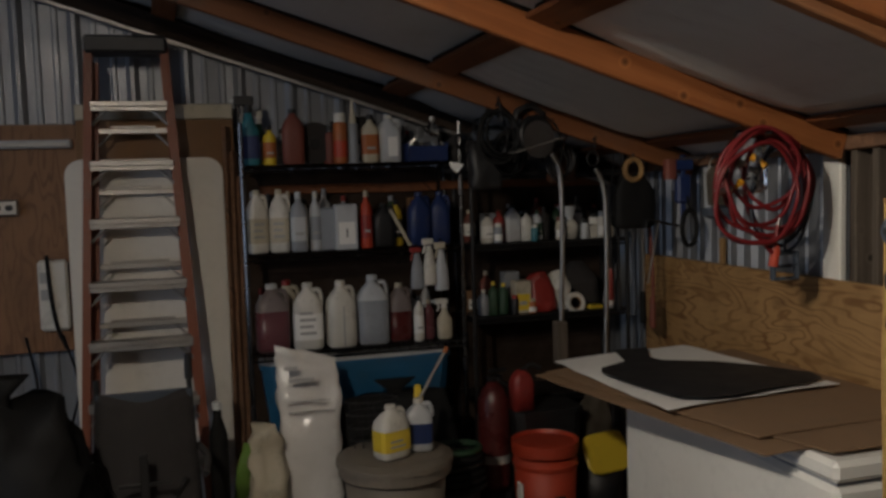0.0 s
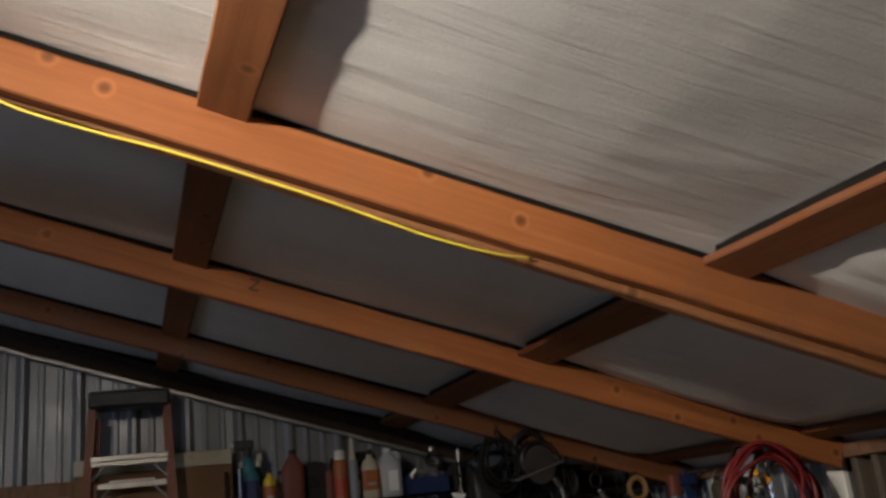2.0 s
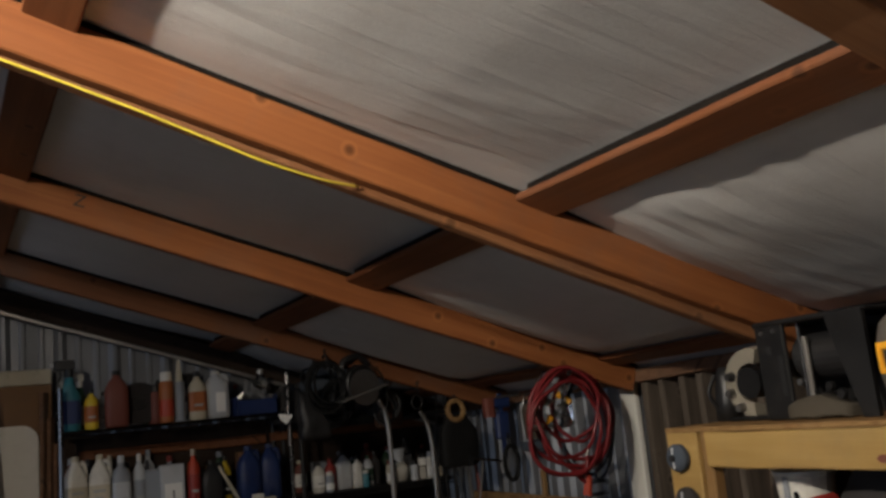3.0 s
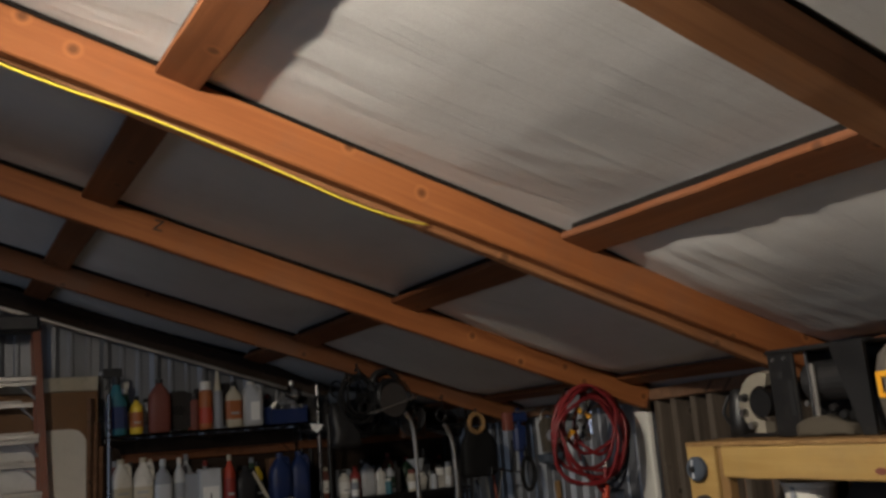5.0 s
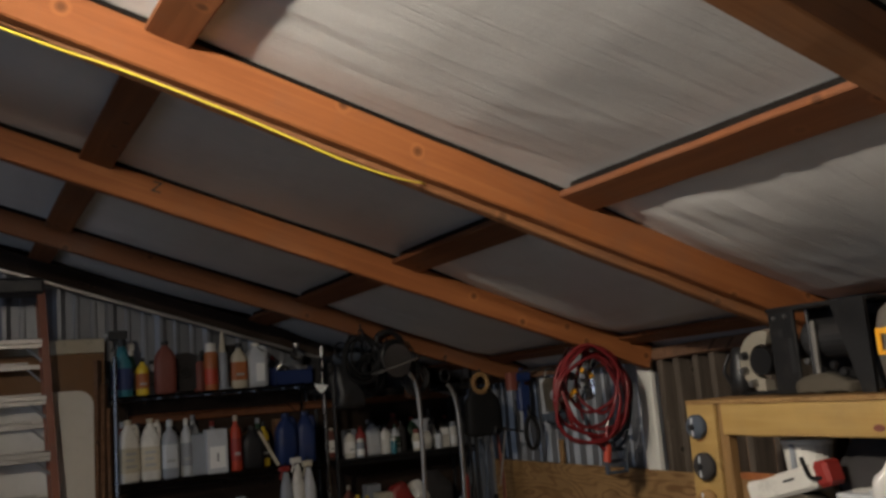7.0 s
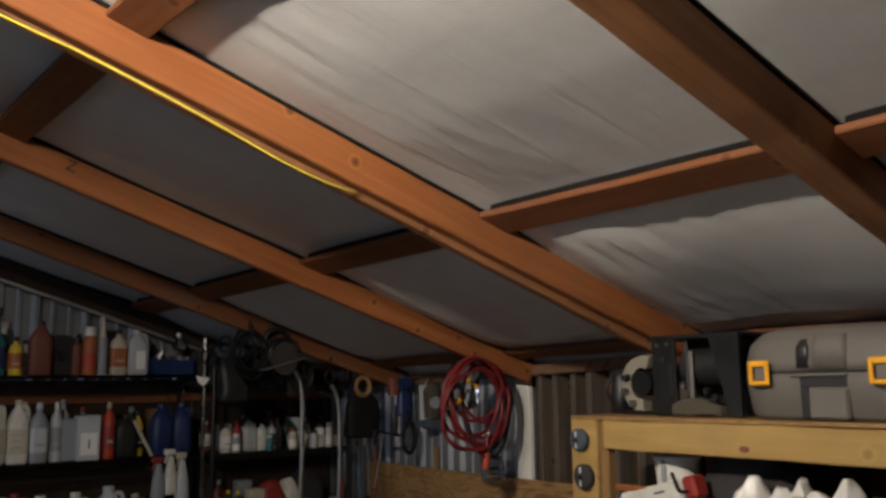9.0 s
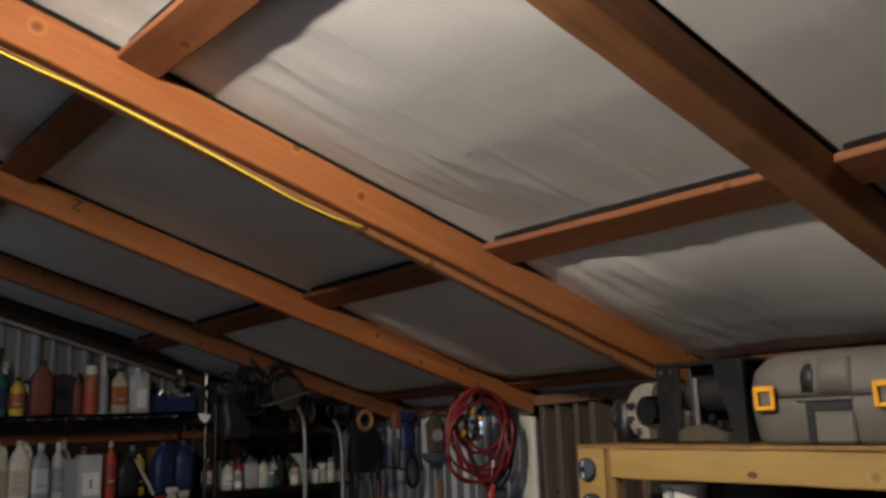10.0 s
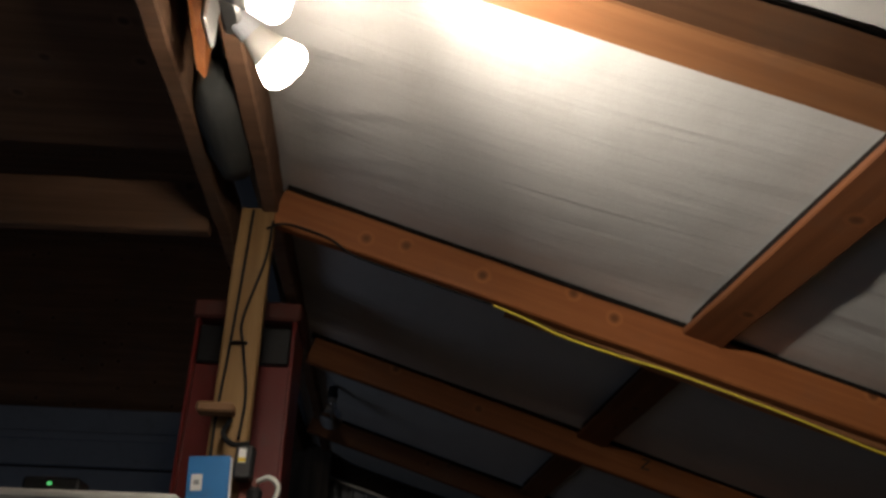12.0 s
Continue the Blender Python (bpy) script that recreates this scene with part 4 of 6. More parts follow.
jug(0.808, 4.19, SH3, 0.340, 0.155, 0.13, "pale_grey", "pale_grey", tags="blue-grey translucent fluid jug", turn=-3, fluid="grey", level=0.64)
jug(0.945, 4.20, SH3, 0.29, 0.115, 0.10, "cloudy", "cream", tags="cloudy jug of dark red coolant", turn=10, fluid="wine", level=0.52)
bottle(1.034, 4.15, SH3, 0.225, 0.026, "white", "black", "paper", "slim white bottle with black cap")
bottle(1.095, 4.19, SH3, 0.20, 0.030, "plum", "cream", "", "small bottle half full of red fluid")
sprayer(1.168, 4.16, SH3, 0.205, 0.036, "cream", "white", "", "small clear sprayer with white head", 180)

# blue tote and dark oddments on the bottom shelves
tote = thing("storage_tote", pose(0.72, 4.24, 0.421), "long blue plastic storage tote on the bottom shelf", "tote")
part("body", loft([(0, 0.42, 0.10, 0.1), (0.33, 0.46, 0.13, 0.1), (0.37, 0.46, 0.13, 0.1)], sides=28), "bin_blue", tote)
part("rim", loft([(0.37, 0.472, 0.14, 0.1), (0.395, 0.472, 0.14, 0.1)], sides=28), "bin_blue", tote)
part("lid", loft([(0.396, 0.470, 0.138, 0.1), (0.410, 0.455, 0.125, 0.1)], sides=28), "pale_grey", tote, "thin grey lid")

# right-hand rack
RH2, RH3 = 1.346, 0.976
bottle(1.412, 4.17, RH2, 0.150, 0.033, "white", "black", "paper", "squat white bottle with black cap")
bottle(1.480, 4.18, RH2, 0.165, 0.030, "red", "red", "", "red bottle with red cap")
jug(1.556, 4.19, RH2, 0.185, 0.085, 0.06, "pale_grey", "black", tags="small pale grey jug with black cap", grip=False)
bottle(1.625, 4.17, RH2, 0.160, 0.028, "white", "black", "", "white bottle with black cap", 0.8)
bottle(1.688, 4.18, RH2, 0.155, 0.028, "pale_grey", "green", "green", "pale bottle with green label")
bottle(1.745, 4.22, RH2, 0.17, 0.028, "cloth_dark", "black", "", "dark bottle at the back of the rack")
cup = thing("plastic_tub", pose(1.865, 4.20, RH2), "crumpled white plastic tub on the rack", "tub")
part("tub", loft([(0, 0.05, 0.04, 0.8), (0.06, 0.06, 0.05, 0.8), (0.075, 0.055, 0.05, 0.9), (0.10, 0.02, 0.02, 1, 0.02, 0.0)], sides=16), "white", cup, smooth=True)
part("funnel", loft([(0.10, 0.014, 0.014, 1, 0.02, 0.0), (0.17, 0.055, 0.05, 1, 0.0, 0.01)], sides=16), "pale_grey", cup)
carton(1.985, 4.18, RH2, 0.085, 0.08, 0.065, "white", "small white box with rounded corners")
carton(2.07, 4.19, RH2, 0.075, 0.08, 0.060, "cream", "small cream cardboard box")
bottle(1.385, 4.18, RH3, 0.13, 0.030, "grey", "white", "", "grey bottle with white cap")
bottle(1.435, 4.17, RH3, 0.17, 0.028, "green", "yellow", "", "dark green bottle with yellow cap")
bottle(1.490, 4.17, RH3, 0.16, 0.028, "green", "yellow", "", "dark green bottle with yellow cap")
carton(1.582, 4.16, RH3, 0.085, 0.08, 0.165, "cream", "cream and yellow bait box with print", panel="yellow")
carton(1.57, 4.29, RH3, 0.085, 0.07, 0.20, "grey", "grey box behind the printed box")


def sack(x, y, z, w, d, h, mat, label, name="bag", seed=1, cat="bag", lean=0.0, top=0.35, crump=1.0):
    """A soft crumpled bag."""
    t = thing(name, pose(x, y, z, 0, lean, 0), label, cat)
    bm = loft([(0, w * 0.40, d * 0.42, 0.6)] + [(h * k / 14, w / 2 * (1 - (1 - top) * max(0, (k - 8) / 6) ** 1.6), d / 2 * (1 - 0.75 * max(0, (k - 8) / 6) ** 1.2), 0.5) for k in range(1, 15)], sides=36)
    for v in bm.verts:
        n3 = noise.noise_vector(v.co * 11.0 + Vector((seed * 3.1, 0, 0)))
        n2 = noise.noise_vector(v.co * 26.0 + Vector((0, seed * 2.3, 0)))
        v.co += n3 * min(w, d) * 0.10 * crump + n2 * min(w, d) * 0.035 * crump
        v.co.z = max(v.co.z, 0.0)
    part("skin", bm, mat, t, smooth=True)
    if name == "rubbish_sack":
        part("tied_neck", loft([(h * 0.93, w * 0.16, d * 0.10, 0.8), (h * 0.99, w * 0.06, d * 0.05, 1), (h * 1.03, w * 0.07, d * 0.06, 0.9), (h * 1.10, w * 0.17, d * 0.12, 0.6)], sides=20), mat, t, smooth=True)
    return t


sack(1.690, 4.17, RH3, 0.13, 0.11, 0.215, "red", "crumpled orange-red snack bag on the rack", seed=3, crump=2.4)
sack(1.80, 4.20, RH3, 0.12, 0.10, 0.20, "white", "wad of white rags on the rack", "rag", 5, "rag", crump=2.4)
roll = thing("tape_roll", pose(1.875, 4.13, RH3 + 0.035, 75, 20, 0), "white roll of tape lying on a rack", "tape")
part("ring", tube(arc((0, 0, 0), 0.045, 0, 345, 23, "xy"), 0.014, closed=True), "white", roll, smooth=True)
part("core", tube(arc((0, 0, 0), 0.031, 0, 345, 23, "xy"), 0.004, closed=True), "cardboard", roll)
pad = thing("sponge", pose(1.985, 4.14, RH3), "flat yellow sponge on the rack edge", "sponge")
part("sponge", box(-0.04, -0.03, 0, 0.04, 0.03, 0.018, 0.005), "yellow", pad)
sack(1.95, 4.27, RH3, 0.20, 0.16, 0.24, "cloth_dark", "heap of dark work cloths on the rack", "cloth", 9, "cloth")

# second rows of old bottles and boxes, half hidden behind the front ones
rng = random.Random(77)
LOOK = {"cream": "dusty cream bottle in a back row", "grey": "dusty grey bottle in a back row", "black": "black bottle in a back row", "rust": "dull rust-red bottle in a back row", "pale_grey": "pale cloudy bottle in a back row", "green": "dark green bottle in a back row", "cloudy": "brownish cloudy bottle in a back row"}
for z, xa, xb, low, high in ((SH1, 0.30, 1.16, 0.16, 0.24), (SH2, 0.26, 1.20, 0.22, 0.30), (SH3, 0.28, 1.18, 0.22, 0.30), (RH2, 1.37, 2.10, 0.15, 0.23), (RH3, 1.37, 2.08, 0.12, 0.22)):
    x = xa
    while x < xb:
        r = rng.uniform(0.024, 0.036)
        h = min(rng.uniform(low, high), roof(x, 4.34) - 0.19 - z)
        if rng.random() < 0.22:
            mat = rng.choice(("cardboard", "grey", "hardboard"))
            carton(x, 4.345, z, r * 2.0, 0.07, h * 0.8, mat, {"cardboard": "small brown carton in a back row", "grey": "small grey box in a back row", "hardboard": "small dark brown box in a back row"}[mat], panel=rng.choice((None, "paper", "amber")))
        else:
            mat = rng.choice(sorted(LOOK))
            bottle(x, 4.345, z, h, r, mat, rng.choice(("black", "cream", "red", "grey")), rng.choice(("", "paper", "pale_grey")), LOOK[mat], rng.choice((1.0, 0.8)))
        x += 2 * r + rng.uniform(0.006, 0.05)
# small tins and packets squeezed in at the front of the steel rack
for x, z, h, r, mat, cap, lab in ((1.455, RH2, 0.10, 0.022, "grey", "white", "small grey tin at the rack front"), (1.652, RH2, 0.085, 0.018, "teal", "white", "small teal tin at the rack front"), (1.795, RH2, 0.12, 0.024, "cream", "rust", "cream tin with a rusty lid"), (1.932, RH2, 0.10, 0.020, "pale_grey", "black", "pale little tin with black lid"), (2.03, RH2, 0.14, 0.022, "white", "grey", "white tin with grey lid"), (1.535, RH3, 0.10, 0.020, "black", "red", "black tin with red lid"), (1.63, RH3, 0.075, 0.022, "amber", "cream", "orange tin with cream lid"), (2.06, RH3, 0.11, 0.026, "grey", "black", "grey tin with black lid")):
    can(x, 4.125, z, h, r, mat, cap, "paper" if r > 0.021 else "", lab)

# dark heap of power tools and oddments on top of the right-hand rack
def drill(x, y, z, turn, body, label):
    t = thing("power_drill", pose(x, y, z, 0, 0, turn), label, "drill", "power tools on the rack")
    part("motor", loft([(-0.10, 0.030, 0.033, 0.8), (-0.02, 0.034, 0.038, 0.8), (0.05, 0.030, 0.034, 1)], m=pose(0, 0, 0.185, 0, 90, 0), sides=16), body, t, smooth=True)
    part("chuck", loft([(0.05, 0.022, 0.022, 1), (0.085, 0.022, 0.022, 1), (0.105, 0.012, 0.012, 1)], m=pose(0, 0, 0.185, 0, 90, 0), sides=14), "dark_steel", t)
    part("grip", loft([(0.05, 0.020, 0.028, 0.8, -0.05, 0), (0.16, 0.018, 0.026, 0.8, -0.035, 0)], sides=14), "black", t, smooth=True)
    part("battery", box(-0.10, -0.035, 0.0, 0.02, 0.035, 0.05, 0.008), "black", t)
    return t


TOPR = 1.701
drill(1.40, 4.17, TOPR, 160, "cloth_blue", "dull blue and black cordless drill on the rack")
drill(1.56, 4.19, TOPR, 20, "black", "black cordless drill with dusty body on the rack")
drill(1.74, 4.18, TOPR, 200, "cloth_dark", "dark cordless drill on the rack")
for k, (x, y, w, h, mat, lab) in enumerate(((1.30, 4.24, 0.16, 0.20, "cloth_dark", "dark soft tool bag on the rack"), (1.48, 4.28, 0.18, 0.24, "black", "black tool pouch on the rack"), (1.66, 4.27, 0.16, 0.20, "cloth_dark", "dark tool roll on the rack"), (1.85, 4.26, 0.18, 0.13, "cloth_dark", "dark cloth bundle on the rack"))):
    sack(x, y, TOPR, w, 0.16, h, mat, lab, "tool_bag", 20 + k, "tool bag")
for k, (x, z) in enumerate(((1.27, 1.86), (1.36, 1.93), (1.52, 1.95), (1.60, 1.90), (1.44, 1.83))):
    clip = thing("wire_coil", pose(x, 4.09, z, 90, 15 * k, 0), "small dark wire coil hung on the rack", "wire coil", "wire coils on the rack")
    part("coil", tube(arc((0, 0, 0), 0.035, 0, 350, 18, "xy", 1.2), 0.004, sides=6, closed=True), "dark_steel", clip)
    part("twist", tube(arc((0, 0, 0.006), 0.030, 20, 340, 18, "xy", 1.3), 0.003, sides=6), "dark_steel", clip)
tag = thing("paper_tag", pose(1.205, 4.00, 1.73, 0, 8, -10), "torn white paper tag hanging from the rack", "tag")
bm = bmesh.new()
f = bm.faces.new([bm.verts.new(v) for v in ((-0.036, 0, 0.022), (0.036, 0, 0.020), (0.020, 0, -0.012), (0.006, 0, -0.026), (-0.022, 0, -0.006))])
thicken(bm, 0.0015)
part("tag", bm, "paper", tag)
part("string", tube([(0, 0, 0.02), (0.01, 0.05, 0.06), (0.02, 0.11, 0.06)], 0.0015, sides=5), "cream", tag)

# dark tools and coils hung from the rafter before the racks
def cable_coil(x, y, z, r, mat, label, turns=6, squash=1.25, seed=0):
    t = thing("cable_coil", pose(x, y, z), label, "cable coil", "coils hung from a rafter")
    rng = random.Random(seed)
    for k in range(turns):
        q, a, b = r * rng.uniform(0.82, 1.08), rng.uniform(0, 6), rng.uniform(-0.015, 0.015)
        pts = [(b + q * math.cos(u) * (1 + 0.06 * math.sin(2 * u + a)), 0.012 * (k - turns / 2) + 0.01 * math.sin(u + a), q * squash * math.sin(u) + b) for u in [2 * math.pi * i / 30 for i in range(30)]]
        part("loop", tube(pts, 0.0065, sides=8, closed=True), mat, t, smooth=True)
    part("strap", tube(arc((0, 0, r * squash), 0.03, 0, 345, 16, "yz"), 0.006, closed=True), "black", t)
    part("hook", tube(smooth_line([(0, 0, r * squash + 0.02), (0.006, 0.01, r * squash + 0.06), (0, 0.04, roof(x, 3.64) - 0.09 - z)], 4), 0.003, sides=6), "dark_steel", t)
    return t


def hung_saw(x, y, z, turn, label):
    """A circular saw hung by its handle."""
    t = thing("circular_saw", pose(x, y, z, 0, turn, 12), label, "saw")
    part("guard", loft([(-0.022, 0.078, 0.078, 1), (-0.016, 0.086, 0.086, 1), (0.016, 0.086, 0.086, 1), (0.022, 0.078, 0.078, 1)], sides=28, m=pose(0, 0, 0, 90, 0, 0)), "dark_steel", t)
    part("blade", loft([(-0.001, 0.082, 0.082, 1), (0.001, 0.082, 0.082, 1)], sides=36, m=pose(0, -0.027, -0.022, 90, 0, 0)), "chrome", t)
    part("motor", loft([(0.02, 0.042, 0.042, 1), (0.10, 0.040, 0.040, 1), (0.115, 0.028, 0.028, 1)], sides=20, m=pose(0, 0, 0, -90, 0, 0)), "black", t, smooth=True)
    part("handle", tube(smooth_line([(-0.07, 0.03, 0.05), (-0.04, 0.03, 0.115), (0.04, 0.03, 0.12), (0.09, 0.03, 0.07)]), 0.015, sides=10), "black", t, smooth=True)
    part("sole_plate", box(-0.14, -0.05, -0.048, 0.12, 0.08, -0.044, 0.001), "aluminium", t)
    part("cord", tube(smooth_line([(0.09, 0.03, 0.07), (0.14, 0.02, 0.0), (0.12, 0.0, -0.12), (0.06, 0.0, -0.20)]), 0.005), "rubber", t, smooth=True)
    part("hook", tube([(0.0, 0.03, 0.12), (0.0, 0.02, roof(x, 3.64) - 0.09 - z)], 0.003, sides=6), "dark_steel", t)
    return t


hung_saw(1.44, 3.57, 1.855, -14, "dark circular saw with a dull steel blade hung up")
cable_coil(1.285, 3.60, 1.86, 0.085, "rubber", "black rubber cable coil hung from a rafter", seed=2)
cable_coil(1.36, 3.72, 1.77, 0.075, "rubber", "black lead coil hung behind a saw", seed=5, turns=5)
cable_coil(1.62, 3.70, 1.74, 0.060, "black", "dark wire coil hung beside bent pipes", seed=7, turns=4)
pch = sack(1.27, 3.76, 1.62, 0.15, 0.10, 0.22, "black", "black tool pouch hung behind a cable coil", "tool_pouch", 75, "pouch", top=0.8)
part("strap", tube(smooth_line([(-0.04, 0, 0.20), (-0.02, -0.04, 0.30), (0.0, -0.10, 0.40)], 4), 0.006), "black", pch)
hol = sack(1.655, 3.78, 1.64, 0.13, 0.08, 0.17, "leather", "worn red-brown leather tool pouch hung up", "tool_pouch", 77, "pouch", top=0.9, crump=0.8)
part("strap", tube(smooth_line([(0, 0, 0.16), (0.01, -0.05, 0.22), (0.0, -0.12, 0.26)], 4), 0.006), "leather", hol)
batten = tagged(new("trim_batten"), "rough brown batten across the boards behind shelving", "trim", kind="structure")
for xa, xb in ((0.30, 1.21), (1.235, 2.15)):
    board("batten", (xa, 4.388, 1.648), (xb, 4.388, 1.642), 0.022, 0.045, "purlin", parent=batten)

# ------------------------------------------------------------------ floor things before the shelves
chair = thing("camp_chair", pose(-0.245, 3.62, 0), "folded dark grey camp chair on the floor", "chair")
bm = bmesh.new()
g = [[None] * 13 for _ in range(15)]
for i in range(13):
    for j in range(15):
        u, v = i / 12 - 0.5, j / 14
        x = u * 0.40 * (0.92 + 0.15 * (1 - v))
        g[j][i] = bm.verts.new((x, -0.06 * math.cos(u * 3.0) - 0.10 * (1 - v) + 0.012 * noise.noise(Vector((x * 16, v * 7, 2))), 0.28 + 0.585 * v - 0.035 * v * math.cos(u * math.pi) ** 2 * (v > 0.9)))
for j in range(14):
    for i in range(12):
        bm.faces.new((g[j][i], g[j][i + 1], g[j + 1][i + 1], g[j + 1][i]))
thicken(bm, 0.006)
part("backrest", bm, "cloth_dark", chair, smooth=True)
part("top_band", box(-0.185, -0.012, 0.80, 0.185, 0.004, 0.862, 0.005), "cloth_blue", chair, "blue-grey hem band")
for s in (-1, 1):
    part("back_post", tube([(s * 0.20, 0.03, 0.0), (s * 0.175, 0.0, 0.92)], 0.011), "black", chair)
    part("front_leg", tube([(s * 0.19, -0.19, 0.0), (-s * 0.15, -0.10, 0.52)], 0.010), "dark_steel", chair)
    part("arm", tube(smooth_line([(s * 0.20, 0.0, 0.62), (s * 0.235, -0.10, 0.60), (s * 0.225, -0.20, 0.56)]), 0.014), "cloth_dark", chair)
    part("foot", loft([(0, 0.018, 0.018, 1), (0.03, 0.015, 0.015, 1)], sides=12, m=pose(s * 0.19, -0.19, 0)), "rubber", chair)
part("post_cap", loft([(0.90, 0.017, 0.017, 1), (1.0, 0.015, 0.015, 1)], sides=12, m=pose(0.175, 0, 0)), "black", chair)
part("centre_strut", box(-0.016, -0.21, 0.30, 0.016, -0.19, 0.66, 0.004), "black", chair)
part("cross_strut", box(-0.10, -0.205, 0.535, 0.10, -0.195, 0.55, 0.003), "black", chair)
part("seat", box(-0.19, -0.18, 0.27, 0.19, -0.02, 0.30, 0.01), "cloth_dark", chair)
jar = thing("small_bottle", pose(0.035, 3.72, 0), "tall dark bottle beside the camp chair", "bottle")
part("body", loft([(0, 0.04, 0.04, 1), (0.62, 0.04, 0.04, 1), (0.70, 0.018, 0.018, 1), (0.735, 0.018, 0.018, 1)], sides=16), "rubber", jar, smooth=True)
part("cap", loft([(0.735, 0.022, 0.022, 1), (0.765, 0.02, 0.02, 1)], sides=12), "pale_grey", jar)

sack(-0.72, 3.35, 0.0, 0.62, 0.50, 0.92, "rubber", "large full black rubbish sack on the floor", "rubbish_sack", 31, "sack", top=0.6, crump=1.3)

big_bag = thing("pellet_bag", pose(0.440, 3.86, 0, -4, 0, 0), "tall white poly bag of pellets standing upright", "bag")
bm = loft([(0.0, 0.125, 0.07, 0.35)] + [(0.92 * k / 24, 0.138 + 0.003 * math.sin(k * 1.1), 0.085 * (1.0 if k < 15 else max(0.10, 1 - (k - 15) / 9)), 0.4, 0.004 * math.sin(k * 0.5), 0.0) for k in range(1, 25)] + [(0.955, 0.145, 0.006, 0.2)], sides=44)
for v in bm.verts:
    c = v.co
    amp = 0.018 + 0.060 * max(0.0, (c.z - 0.5))
    v.co += noise.noise_vector(Vector((c.x * 9, c.y * 9, c.z * 13))) * amp * Vector((0.55, 1.0, 0.6)) + noise.noise_vector(Vector((c.x * 24, c.y * 24, c.z * 48))) * 0.007
    if c.z > 0.80:
        v.co.z += -0.30 * (c.x + 0.14) * (c.z - 0.80) / 0.15
    v.co.z = max(v.co.z, 0.0)
part("sleeve", bm, "bag", big_bag, smooth=True)
for k, (a, b, z) in enumerate(((-0.11, -0.05, 0.845), (-0.09, 0.02, 0.79), (-0.10, 0.09, 0.70), (-0.10, 0.10, 0.655))):
    part("print_bar", box(a, -0.097, z, b, -0.086, z + (0.016 if k < 2 else 0.004), 0), "faint_print", big_bag)

small = sack(0.235, 3.80, 0.0, 0.18, 0.16, 0.64, "cream", "crumpled cream paper sack on the floor", "paper_sack", 41, "sack", top=0.5, crump=2.2)
leaf = thing("garden_glove", pose(0.12, 3.78, 0), "lime green glove hanging from a sack", "glove")
part("cuff", loft([(0.32, 0.03, 0.012, 0.8), (0.45, 0.035, 0.014, 0.8, 0.02, 0), (0.56, 0.03, 0.012, 0.9, 0.05, 0)], sides=12), "lime", leaf, smooth=True)
part("stand", tube([(0, 0, 0.0), (0.0, 0, 0.33)], 0.008), "lime", leaf)

bin_ = thing("rubbish_bin", pose(0.735, 3.45, 0), "brown-grey lidded plastic rubbish bin", "bin")
part("body", loft([(0, 0.17, 0.17, 1), (0.01, 0.175, 0.175, 1), (0.49, 0.215, 0.215, 1)], sides=32), "can_grey", bin_, smooth=True)
part("rim", loft([(0.47, 0.228, 0.228, 1), (0.475, 0.236, 0.236, 1), (0.515, 0.236, 0.236, 1), (0.52, 0.23, 0.23, 1)], sides=32), "can_grey", bin_)
part("lid", loft([(0.515, 0.245, 0.245, 1), (0.535, 0.243, 0.243, 1), (0.55, 0.21, 0.21, 1), (0.556, 0.12, 0.12, 1)], sides=32), "can_grey", bin_)
LID = 0.557
jug(0.705, 3.36, LID, 0.215, 0.135, 0.10, "white", "white", "yellow", "white weedkiller jug with yellow label", 24, bars=2, group="jugs on the bin")
jug(0.835, 3.42, LID, 0.215, 0.115, 0.09, "pale_grey", "white", "blue", "clear jug with a blue label", -12, bars=0, group="jugs on the bin")
basket = thing("wire_basket", pose(0.665, 3.56, LID), "small dark wire basket on the bin lid", "basket")
for k in range(4):
    part("hoop", tube(arc((0, 0, 0.03 + 0.055 * k), 0.095 + 0.006 * k, 0, 345, 23, "xy", 0.55), 0.0035, sides=6, closed=True), "dark_steel", basket)
for k in range(12):
    a = radians(30 * k)
    part("wire", tube([(0.092 * math.cos(a), 0.05 * math.sin(a), 0.0), (0.115 * math.cos(a), 0.063 * math.sin(a), 0.20)], 0.0025, sides=5), "dark_steel", basket)
pole = thing("grabber_pole", pose(0, 0, 0), "thin steel rod leaning out of the clutter", "pole")
part("rod", tube([(0.835, 3.60, 0.0), (0.84, 3.58, 0.66), (1.00, 3.58, 0.925)], 0.008), "chrome", pole)
part("tip", loft([(0, 0.012, 0.012, 1), (0.03, 0.008, 0.008, 1)], sides=10, m=pose(1.0, 3.58, 0.92, 0, 30, 0)), "amber", pole)
sack(0.885, 3.62, 0.0, 0.075, 0.05, 0.78, "yellow", "folded yellow plastic pouch behind the bin", "pouch", 51, "pouch")
# made-up dark sack, added to darken the area below the tote's upper band
sack(0.86, 3.97, 0.0, 0.60, 0.15, 0.67, "rubber", "added dark sack standing in for dark clutter before the shelving", "rubbish_sack", 57, "sack", top=0.8, crump=1.6)
coil = thing("garden_hose", pose(1.06, 3.66, 0.0), "dark green hose coil with yellow end on the floor", "hose")
for k in range(6):
    part("loop", tube(arc((0, 0, 0.30 + 0.033 * k), 0.13 - 0.004 * k, 0, 345, 23, "xy", 0.8), 0.016, closed=True), "green" if k == 5 else "rubber", coil, smooth=True)
part("reel", loft([(0, 0.11, 0.09, 1), (0.40, 0.11, 0.09, 1)], sides=20), "black", coil)

